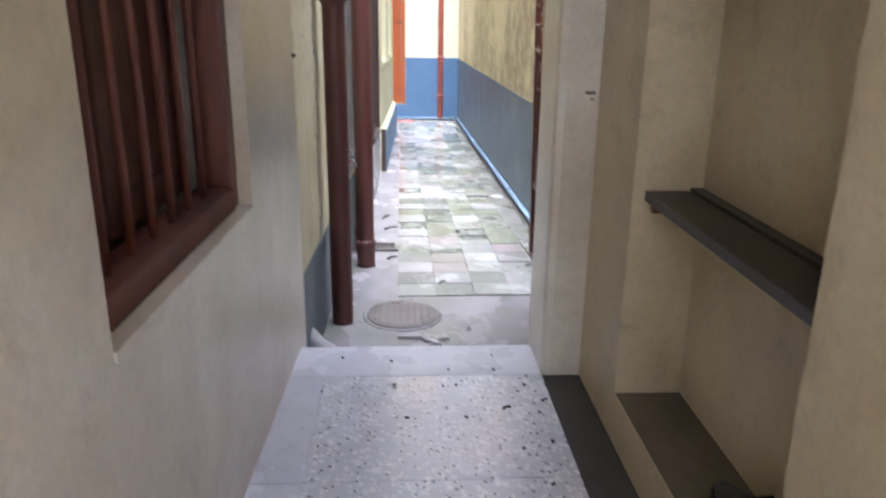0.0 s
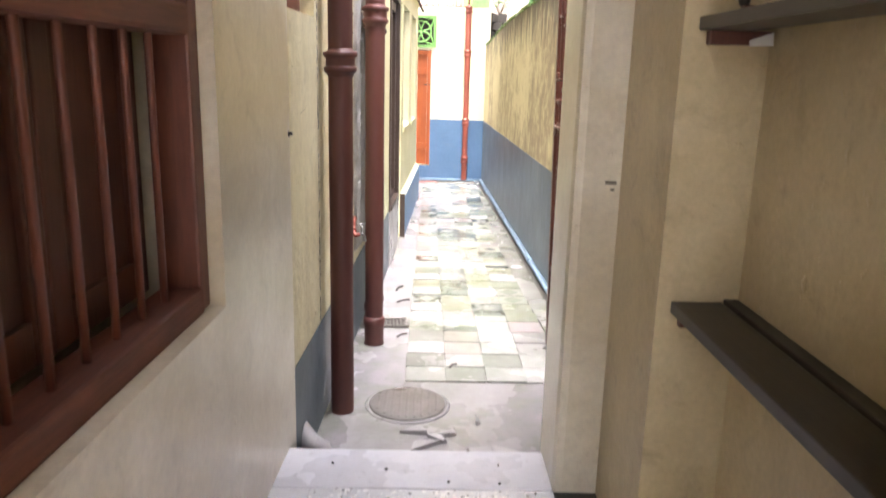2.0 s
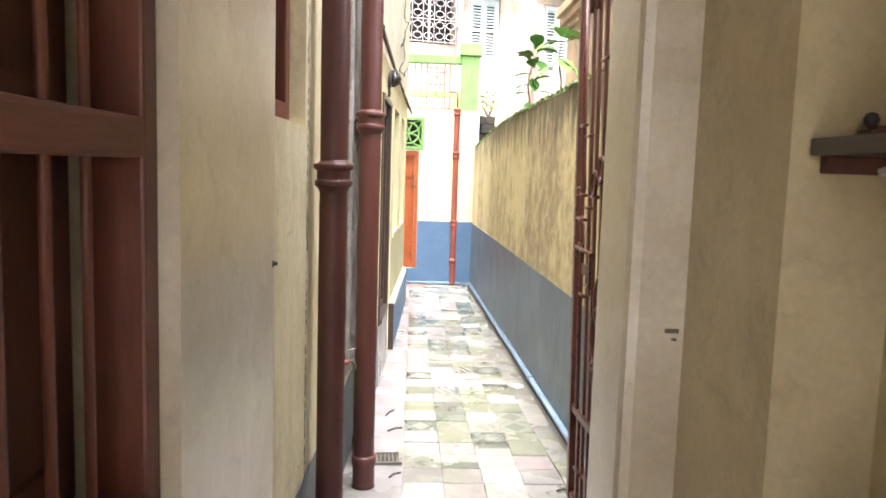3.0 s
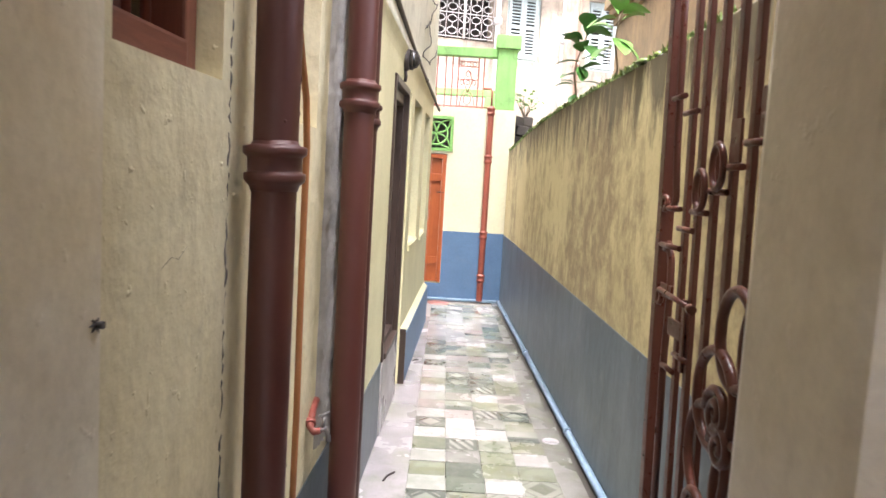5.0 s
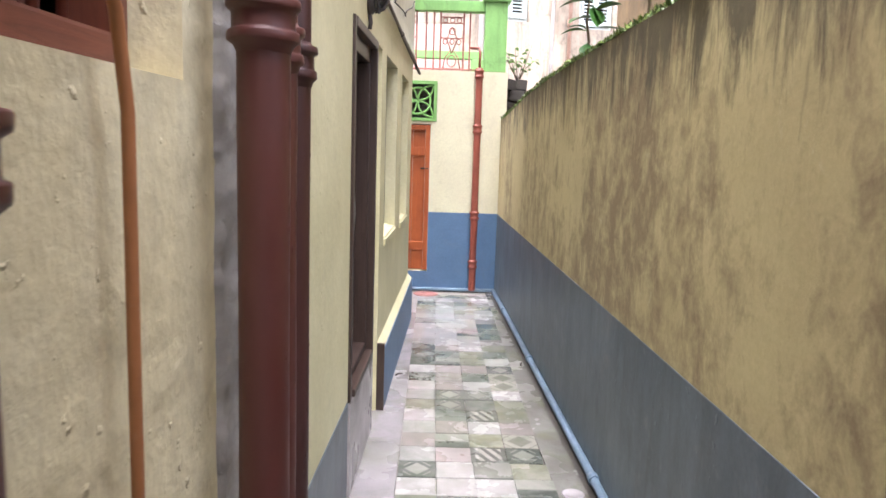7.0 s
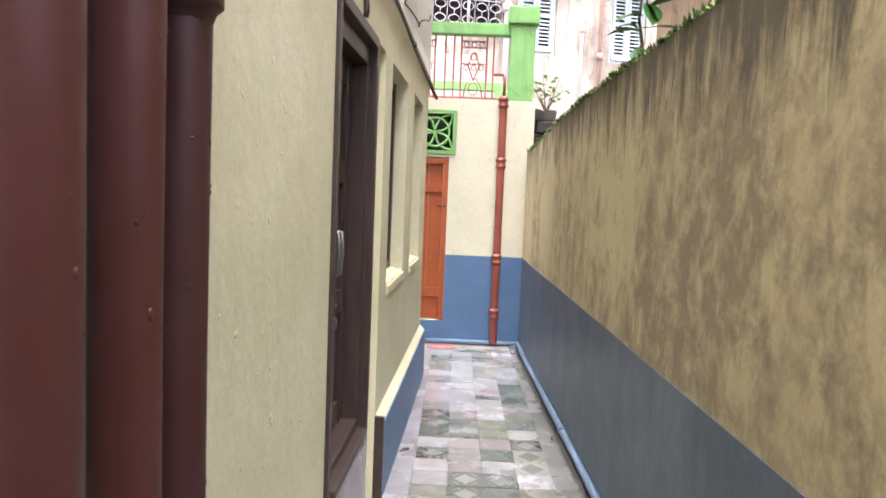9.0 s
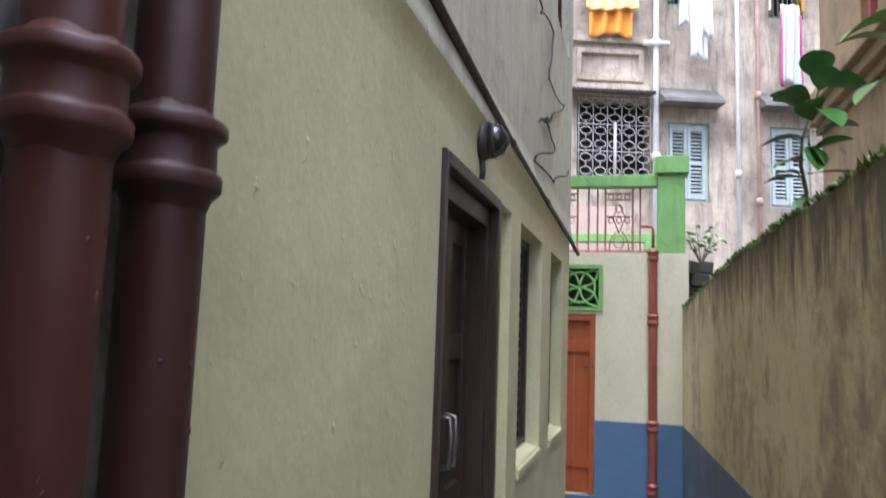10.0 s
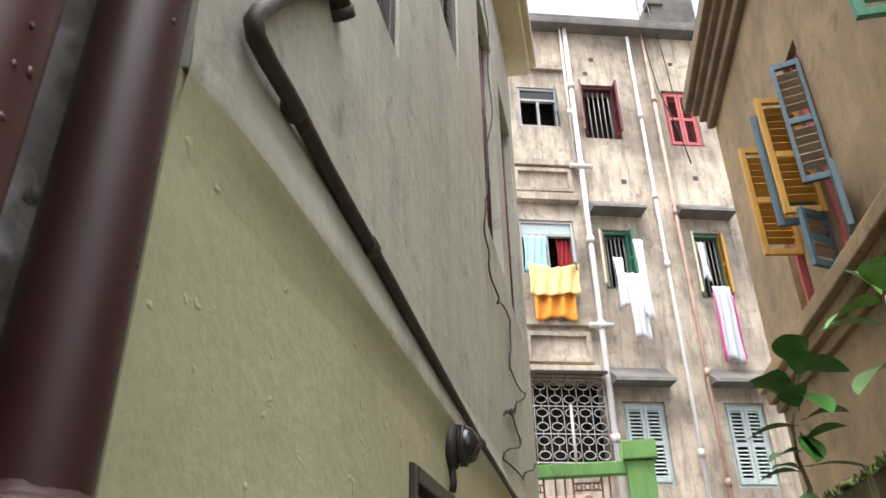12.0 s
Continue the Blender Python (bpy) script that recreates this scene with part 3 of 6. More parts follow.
whole("ceiling_passage", bm, M_CEIL, "unseen whitewashed passage ceiling, run back to limit daylight", "ceiling", None, "structure")
# unseen open court, added so daylight enters the passage from behind
bm = fresh()
box(bm, -3.2, 1.9, -4.2, -4.05, -0.05, 2.4)
box(bm, -3.2, -3.05, -4.05, -1.0, -0.05, 2.4)
box(bm, 1.9, 2.05, -4.2, 4.14, -0.05, 2.0)
whole("wall_court", bm, M_PASSAGE, "plain cream wall closing the unseen court behind the passage", "wall", None, "structure")
# unseen house front over the passage door, its height set to block daylight
bm = fresh()
box(bm, -0.86, 0.95, 2.50, 2.80, 2.902, 4.0)
whole("wall_over_door", bm, M_LEFT_UP, "unseen weathered house wall above the passage door, sized to block daylight", "wall", None, "structure")

# right boundary wall: dips towards the far end
bm = fresh()
ys = [2.6, 4.0, 5.2, 6.2, 7.2, 8.2, 9.0, 9.6, 10.2, 10.66]
tops = [2.07, 2.065, 2.05, 2.045, 2.03, 2.00, 1.96, 1.91, 1.86, 1.84]
rows = []
for y, z in zip(ys, tops):
    rows.append([bm.verts.new(p) for p in ((0.0, y, 0.0), (0.0, y, z - 0.012), (0.014, y, z), (0.11, y, z + 0.004), (0.13, y, z - 0.012), (0.13, y, 0.0))])
for a, c in zip(rows, rows[1:]):
    for j in range(6):
        bm.faces.new((a[j], c[j], c[(j + 1) % 6], a[(j + 1) % 6]))
bm.faces.new(rows[0])
bm.faces.new(rows[-1][::-1])
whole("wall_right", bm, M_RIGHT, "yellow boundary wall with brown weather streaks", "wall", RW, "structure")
bm = fresh()
vs = [bm.verts.new(p) for p in ((-0.004, 2.6, 0.0), (0.002, 2.6, 0.0), (0.002, 2.6, 0.795), (-0.004, 2.6, 0.795), (-0.004, 10.645, 0.0), (0.002, 10.645, 0.0), (0.002, 10.645, 0.838), (-0.004, 10.645, 0.838))]
for f in ((0, 1, 2, 3), (4, 7, 6, 5), (0, 4, 5, 1), (1, 5, 6, 2), (2, 6, 7, 3), (3, 7, 4, 0)):
    bm.faces.new([vs[i] for i in f])
whole("dado_right", bm, M_GREYBLUE, "grey-blue painted dado on the boundary wall", "dado", RW, "structure")

# far wall with the small orange door
bm = fresh()
pierced(bm, -1.3, 0.66, 0.0, 2.31, 0.0, 0.2, [(-0.75, -0.125, 0.205, 1.76), (-0.475, -0.065, 1.787, 2.203)])
whole("wall_far", bm, M_FAR, "pale cream end wall with a small door", "wall", at(0, 10.66, 0, 0, 0, 90) @ Matrix.Diagonal((1, -1, 1, 1)), "structure")
bm = fresh()
pierced(bm, -1.3, 0.64, 0.0, 0.84, -0.004, 0.001, [(-0.77, -0.125, 0.205, 0.84)])
whole("dado_far", bm, M_BLUE, "bright blue dado on the end wall", "dado", at(0, 10.66, 0, 0, 0, 90) @ Matrix.Diagonal((1, -1, 1, 1)), "structure")
bm = fresh()
bevelled(bm, -1.3, 0.63, 10.60, 10.656, 0.0, 0.03, 0.008)
whole("skirting_far", bm, M_BLUE_PIPE, "blue-grey cement skirting at the end wall", "baseboard", None, "structure")
# side wall beyond the end of the left house
bm = fresh()
box(bm, -1.4, -1.25, 9.2, 10.9, 0.0, 2.6)
whole("wall_nook", bm, M_FAR, "plain cream wall of the corner beyond the house", "wall", None, "structure")

# terrace behind the end wall
bm = fresh()
box(bm, -3.2, 0.66, 10.87, 13.2, 1.9, 2.25)
whole("terrace_floor", bm, M_STAINED, "sooty concrete terrace floor", "floor", None, "structure")
bm = fresh()
box(bm, -1.6, 0.1, 13.0, 13.15, 2.252, 3.15)
whole("terrace_wall", bm, M_PINK, "faded pink parapet behind the terrace", "wall", None, "structure")

# ---- window and door builders ----
def barred_window(name, label, m, y0, y1, z0, z1, bars, transom, shutter=True, depth=-0.045):
    """A painted wooden frame in a wall opening with round upright bars and closed board shutters behind. Local x is outward."""
    w = thing(name, label, "window", m)
    for n, (a, c, e, g) in (("frame_side", (y0, y0 + 0.06, z0, z1)), ("frame_side", (y1 - 0.06, y1, z0, z1))):
        bm = fresh()
        bevelled(bm, depth - 0.09, depth, a, c, e, g, 0.006)
        part(n, bm, M_BROWN, w)
    for n, e in (("frame_sill", z0), ("frame_head", z1 - 0.06)):
        bm = fresh()
        bevelled(bm, depth - 0.09, depth + (0.008 if n == "frame_sill" else -0.002), y0 + 0.061, y1 - 0.061, e, e + 0.06, 0.008)
        part(n, bm, M_BROWN_H, w)
    if transom:
        bm = fresh()
        bevelled(bm, depth - 0.08, depth + 0.004, y0 + 0.061, y1 - 0.061, transom, transom + 0.066, 0.01)
        part("transom", bm, M_BROWN_H, w)
    step = (y1 - y0 - 0.12) / (bars + 1)
    for i in range(bars):
        y = y0 + 0.06 + step * (i + 1)
        bm = fresh()
        tube(bm, [(depth - 0.04, y, z0 + 0.05), (depth - 0.04, y, z1 - 0.05)], 0.0085, 10)
        part("bar", bm, M_BROWN, w)
    if shutter:
        half = (y0 + y1) / 2
        for a, c in ((y0 + 0.06, half - 0.003), (half + 0.003, y1 - 0.06)):
            bm = fresh()
            d = depth - 0.12
            box(bm, d - 0.024, d - 0.014, a + 0.05, c - 0.05, z0 + 0.06, z1 - 0.06)
            leaf_board = part("shutter", bm, M_SHUT, w, "dark brown closed board shutter")
            for q in (a, c - 0.06):
                bm = fresh()
                bevelled(bm, d - 0.03, d, q, q + 0.06, z0 + 0.05, z1 - 0.05, 0.004)
                part("stile", bm, M_SHUT, leaf_board)
            for e in (z0 + 0.05, (z0 + z1) / 2 - 0.04, z1 - 0.13):
                bm = fresh()
                bevelled(bm, d - 0.028, d - 0.002, a + 0.061, c - 0.061, e, e + 0.08, 0.004)
                part("rail", bm, M_SHUT, leaf_board)
    return w


barred_window("window_passage", "dark red-brown wooden window with round bars, shutters closed", PW, 1.168, 2.082, 0.910, 2.295, 6, 1.528, True, -0.035)
bm = fresh()
vs = [bm.verts.new(p) for p in ((-0.125, 1.167, 0.909), (-0.036, 1.167, 0.909), (0.004, 1.167, 0.907), (0.004, 1.167, 0.890), (-0.125, 1.167, 0.890), (-0.125, 2.084, 0.909), (-0.036, 2.084, 0.909), (0.004, 2.084, 0.907), (0.004, 2.084, 0.890), (-0.125, 2.084, 0.890))]
for j in range(5):
    bm.faces.new((vs[j], vs[(j + 1) % 5], vs[5 + (j + 1) % 5], vs[5 + j]))
bm.faces.new(vs[:5][::-1])
bm.faces.new(vs[5:])
whole("window_sill_passage", bm, M_PASSAGE_L, "worn plaster sill under the barred window", "sill", PW, "structure")

LW2 = LW @ at(-0.045, 0, 0)
barred_window("window_pipes", "small brown wooden window with bars beside the drain pipe", LW2, 2.85, 3.28, 1.66, 2.54, 3, 0, True, -0.05)
barred_window("window_between_pipes", "small brown wooden window set deep between drain pipes", LW2, 3.63, 4.16, 1.627, 2.54, 4, 0, True, -0.09)


def deep_window(name, label, m, y0, y1, z0, z1, mat=None, grille=False, forward=0.0):
    """A plain window in a deep reveal: frame, two dark leaves and a sloping sill."""
    mat = mat or M_DOOR
    w = thing(name, label, "window", m)
    for a, c in ((y0, y0 + 0.045), (y1 - 0.045, y1)):
        bm = fresh()
        bevelled(bm, forward - 0.20, forward - 0.14, a, c, z0, z1, 0.004)
        part("frame_side", bm, mat, w)
    for e in (z0, z1 - 0.045):
        bm = fresh()
        bevelled(bm, forward - 0.198, forward - 0.142, y0 + 0.046, y1 - 0.046, e, e + 0.045, 0.004)
        part("frame_rail", bm, mat, w)
    half = (y0 + y1) / 2
    for a, c in ((y0 + 0.047, half - 0.002), (half + 0.002, y1 - 0.047)):
        bm = fresh()
        bevelled(bm, forward - 0.19, forward - 0.16, a, a + 0.05, z0 + 0.047, z1 - 0.047, 0.003)
        bevelled(bm, forward - 0.19, forward - 0.16, c - 0.05, c, z0 + 0.047, z1 - 0.047, 0.003)
        shutter = part("shutter", bm, mat, w, "closed louvred shutter")
        n = max(6, int((z1 - z0) / 0.055))
        for i in range(n):
            z = z0 + 0.07 + (z1 - z0 - 0.14) * i / (n - 1)
            bm = fresh()
            box(bm, -0.004, 0.004, a + 0.045, c - 0.045, -0.026, 0.026, Matrix.Translation((forward - 0.175, 0, z)) @ Matrix.Rotation(radians(35), 4, "Y"))
            part("slat", bm, mat, shutter)
    if grille:
        for i in range(6):
            y = y0 + (y1 - y0) * (i + 0.5) / 6
            bm = fresh()
            tube(bm, [(-0.05, y, z0), (-0.05, y, z1)], 0.007, 8)
            part("bar", bm, M_MAROON, w)
        for i in range(4):
            z = z0 + (z1 - z0) * (i + 0.5) / 4
            bm = fresh()
            tube(bm, [(-0.05, y0, z), (-0.05, y1, z)], 0.006, 8)
            part("crossbar", bm, M_MAROON, w)
    return w


deep_window("window_house", "dark louvred window in a deep cream reveal", LW, 7.195, 7.895, 0.985, 2.03, None, False, 0.07)
deep_window("window_house", "dark louvred window in a deep cream reveal", LW, 8.285, 8.915, 0.975, 2.03, None, False, 0.07)
for y0, y1, z0, z1, g in ((5.362, 5.698, 3.105, 4.295, False), (6.252, 6.718, 3.945, 5.395, False), (7.422, 8.048, 3.545, 5.295, True), (8.362, 9.048, 3.505, 5.295, True)):
    deep_window("window_upper", "upper house window with dark frame" + (" and maroon iron grille" if g else " standing half in shade"), LW, y0, y1, z0, z1, M_DOOR, g, 0.0 if g else 0.135)
bm = fresh()
for y0, y1, z in ((7.17, 7.92, 0.98), (8.26, 8.94, 0.97)):
    vs = [bm.verts.new(p) for p in ((-0.13, y0 + 0.021, z + 0.03), (0.012, y0 + 0.021, z - 0.012), (0.012, y0 + 0.021, z - 0.05), (-0.13, y0 + 0.021, z - 0.05), (-0.13, y1 - 0.021, z + 0.03), (0.012, y1 - 0.021, z - 0.012), (0.012, y1 - 0.021, z - 0.05), (-0.13, y1 - 0.021, z - 0.05))]
    for f in ((0, 1, 2, 3), (4, 7, 6, 5), (0, 4, 5, 1), (1, 5, 6, 2), (2, 6, 7, 3), (3, 7, 4, 0)):
        bm.faces.new([vs[i] for i in f])
whole("window_sills", bm, M_LEFT, "cream sloping sills under the house windows", "sill", LW, "structure")


def house_door():
    """The dark double door in its stepped frame above a stone riser."""
    d = thing("door_house", "dark brown wooden double door, shut, with a hanging bolt", "door", LW)
    tagged(d, kind="structure")
    y0, y1, z0, z1 = 5.862, 6.668, 0.43, 2.033
    for a, c, e, g in ((y0, y0 + 0.04, y0 + 0.0405, y0 + 0.075), (y1 - 0.04, y1, y1 - 0.075, y1 - 0.0405)):
        bm = fresh()
        bevelled(bm, -0.10, 0.012, a, c, z0, z1, 0.005)
        bevelled(bm, -0.14, -0.022, e, g, z0, z1 - 0.041, 0.004)
        part("jamb", bm, M_DOOR, d)
    bm = fresh()
    bevelled(bm, -0.10, 0.014, y0 + 0.0405, y1 - 0.0405, z1 - 0.04, z1, 0.005)
    bevelled(bm, -0.14, -0.022, y0 + 0.0755, y1 - 0.0755, z1 - 0.11, z1 - 0.041, 0.004)
    part("lintel", bm, M_DOOR, d)
    bm = fresh()
    bevelled(bm, -0.14, 0.02, y0 + 0.0755, y1 - 0.0755, z0, z0 + 0.035, 0.006)
    bevelled(bm, -0.14, -0.02, y0 + 0.0755, y1 - 0.0755, z0 + 0.0355, z0 + 0.07, 0.006)
    part("threshold", bm, M_DOOR, d, "worn red-brown threshold")
    mid = (y0 + y1) / 2
    for a, c in ((y0 + 0.076, mid - 0.002), (mid + 0.002, y1 - 0.076)):
        bm = fresh()
        bevelled(bm, -0.125, -0.085, a, a + 0.07, z0 + 0.071, z1 - 0.112, 0.004)
        bevelled(bm, -0.125, -0.085, c - 0.07, c, z0 + 0.071, z1 - 0.112, 0.004)
        for e in (z0 + 0.071, 0.95, 1.45, z1 - 0.20):
            bevelled(bm, -0.122, -0.088, a + 0.07, c - 0.07, e, e + 0.088, 0.004)
        box(bm, -0.118, -0.104, a + 0.06, c - 0.06, z0 + 0.08, z1 - 0.12)
        leaf = part("door_leaf", bm, M_DOOR, d)
        bm = fresh()
        y = c - 0.03 if a < mid - 0.1 else a + 0.03
        tube(bm, [(-0.085, y, 1.12), (-0.05, y, 1.125), (-0.045, y, 1.2), (-0.05, y, 1.275), (-0.085, y, 1.28)], 0.007, 8)
        part("handle", bm, M_STEEL, leaf, "dull steel pull handle")
    bm = fresh()
    tube(bm, [(-0.08, mid - 0.08, 1.0), (-0.08, mid + 0.09, 1.0)], 0.009, 8)
    tube(bm, [(-0.076, mid - 0.04, 1.0), (-0.055, mid - 0.04, 0.95), (-0.06, mid - 0.03, 0.90), (-0.05, mid - 0.05, 0.86)], 0.005, 6)
    tube(bm, [(-0.076, mid - 0.02, 1.0), (-0.05, mid - 0.025, 0.96), (-0.055, mid - 0.015, 0.93)], 0.005, 6)
    part("bolt", bm, M_STEEL, d, "dull steel bolt with a hanging hasp")
    bm = fresh()
    bevelled(bm, -0.084, -0.07, y0 + 0.11, y0 + 0.16, 1.30, 1.40, 0.004)
    part("plate", bm, M_WHITE_TAPE, d, "small pale plate on the door")
    return d


house_door()
bm = fresh()
bevelled(bm, -0.20, 0.012, 5.862, 6.668, 0.0, 0.428, 0.008)
whole("door_riser", bm, M_STONE, "worn pinkish stone riser under the house door", "step", LW, "structure")
# recessed cream surround between the door and the plinth
bm = fresh()
box(bm, -0.249, -0.038, 6.670, 6.949, 0.0, 2.034)
whole("door_surround", bm, M_LEFT, "cream plaster surround set back beside the house door", "wall", LW, "structure")
bm = fresh()
bevelled(bm, -0.0375, -0.024, 6.672, 6.73, 0.43, 2.03, 0.003)
whole("door_trim", bm, M_LEFT, "cream plaster trim beside the house door", "trim", LW, "structure")

# orange door in the end wall
od = tagged(thing("door_far", "orange-brown painted plank door, shut", "door", at(0.03, 0, 0.008)), kind="structure")
bm = fresh()
bevelled(bm, -0.205, -0.158, 10.66, 10.76, 0.207, 1.742, 0.005)
part("jamb", bm, M_ORANGE, od)
bm = fresh()
bevelled(bm, -0.778, -0.732, 10.66, 10.76, 0.207, 1.742, 0.005)
part("jamb", bm, M_ORANGE, od)
bm = fresh()
bevelled(bm, -0.731, -0.206, 10.665, 10.755, 1.69, 1.742, 0.005)
part("lintel", bm, M_ORANGE, od)
for i in range(4):
    bm = fresh()
    x = -0.731 + i * 0.13125
    bevelled(bm, x + 0.001, x + 0.130, 10.70, 10.73, 0.21, 1.689, 0.003)
    part("plank", bm, M_ORANGE, od)
bm = fresh()
for z in (0.42, 1.42):
    bevelled(bm, -0.731, -0.206, 10.685, 10.699, z, z + 0.09, 0.004)
part("ledge_rail", bm, M_ORANGE, od)
bm = fresh()
tube(bm, [(-0.25, 10.684, 1.29), (-0.21, 10.67, 1.29), (-0.17, 10.66, 1.29)], 0.007, 6)
part("bolt", bm, M_IRON, od, "small dark iron bolt")

# green pierced vent over it
vent = thing("vent_grille", "apple-green pierced cement vent with petal pattern", "vent", at(-0.270, 10.66, 1.995))
tagged(vent, kind="structure")
bm = fresh()
for a, c, e, g in ((-0.203, 0.203, -0.205, -0.172), (-0.203, 0.203, 0.172, 0.205), (-0.203, -0.170, -0.172, 0.172), (0.170, 0.203, -0.172, 0.172)):
    box(bm, a, c, -0.012, 0.06, e, g)
part("border", bm, M_GREEN, vent)
bm = fresh()
for k in range(4):
    ang = math.pi / 4 + k * math.pi / 2
    c, s = math.cos(ang), math.sin(ang)
    for sgn in (-1, 1):
        pts = []
        for j in range(9):
            q = j / 8
            r = 0.235 * q
            off = sgn * 0.052 * math.sin(math.pi * q)
            pts.append((r * c - off * s, 0.01, r * s + off * c))
        tube(bm, pts, 0.011, 6)
tube(bm, [(0.135 * math.cos(2 * math.pi * j / 28), 0.01, 0.135 * math.sin(2 * math.pi * j / 28)) for j in range(28)], 0.012, 6, True)
part("petals", bm, M_GREEN, vent)
# added sheet whose dark colour gives the vent holes their shade
bm = fresh()
box(bm, -0.6, 0.0, 10.90, 10.95, 1.7, 2.3)
whole("vent_back", bm, M_SHADE, "dark sheet behind the vent, standing for the shade in its holes", "wall", None, "structure")

# ---- terrace railing ----
bm = fresh()
bevelled(bm, 0.405, 0.635, 10.67, 10.86, 2.311, 3.02, 0.01)
bevelled(bm, 0.378, 0.668, 10.64, 10.89, 3.0205, 3.18, 0.012)
whole("terrace_pillar", bm, M_GREEN, "apple-green pillar with a mossy cap", "pillar", None, "structure")
bm = fresh()
bevelled(bm, -1.3, 0.404, 10.70, 10.82, 2.915, 3.025, 0.01)
whole("terrace_rail", bm, M_GREEN, "green painted concrete top rail, sooty below", "rail", None, "structure")
bm = fresh()
bevelled(bm, -1.3, 0.50, 12.6, 12.72, 2.66, 2.76, 0.01)
bevelled(bm, 0.36, 0.52, 12.58, 12.74, 2.251, 2.659, 0.01)
whole("terrace_rail_back", bm, M_GREEN, "green concrete rail at the back of the terrace", "rail", None, "structure")


def iron_panel(x0, x1, z0, z1):
    """Wrought panel: posts, hoops, a lozenge and rings."""
    p = thing("iron_railing", "faded red wrought-iron railing panel with scrolls", "railing", at(0, 10.76, 0), "terrace railing panels")
    for x in (x0, x1):
        bm = fresh()
        box(bm, x - 0.009, x + 0.009, -0.009, 0.009, z0, z1)
        part("post", bm, M_RAIL, p)
    c, w, h = (x0 + x1) / 2, x1 - x0, z1 - z0
    for z in (z0 + 0.02, z1 - 0.05, z1 - 0.11, z0 + h * 0.56):
        bm = fresh()
        box(bm, x0, x1, -0.006, 0.006, z - 0.006, z + 0.006)
        part("crossbar", bm, M_RAIL, p)
    bm = fresh()
    for dx in (-0.3, 0, 0.3):
        ring(bm, c + dx * w, z1 - 0.08, 0.024, 0.024)
        ring(bm, c + dx * w, z0 + h * 0.5, 0.022, 0.026)
    ring(bm, c, z0 + 0.10, 0.045, 0.06)
    ring(bm, c, z0 + h * 0.68, 0.032, 0.035)
    for s in (-1, 1):
        tube(bm, [(c, 0, z0 + h * 0.75), (c + s * 0.055, 0, z0 + h * 0.55), (c, 0, z0 + h * 0.3)], 0.006, 6)
        tube(bm, [(c + s * 0.09, 0, z0 + 0.02), (c + s * 0.07, 0, z0 + h * 0.22), (c + s * 0.02, 0, z0 + h * 0.34)], 0.006, 6)
    part("scrollwork", bm, M_RAIL, p)
    return p


def ring(bm, x, z, rx, rz, r=0.0055, y=0.0):
    tube(bm, [(x + rx * math.cos(2 * math.pi * j / 16), y, z + rz * math.sin(2 * math.pi * j / 16)) for j in range(16)], r, 6, True)


iron_panel(-0.05, 0.19, 2.32, 2.913)
iron_panel(-0.55, -0.30, 2.32, 2.913)
for x in (-0.20, -0.12, 0.255, -0.63, -0.72):
    bm = fresh()
    box(bm, x - 0.008, x + 0.008, 10.752, 10.768, 2.311, 2.916)
    tagged(part("railing_bar", bm, M_RAIL, None, "faded red square railing bar"), "", "railing", "terrace railing bars")
bm = fresh()
tube(bm, [(-0.75, 10.75, 2.335), (0.40, 10.75, 2.335)], 0.009, 6)
whole("railing_bottom_bar", bm, M_RAIL, "faded red bottom bar of the railing", "railing")


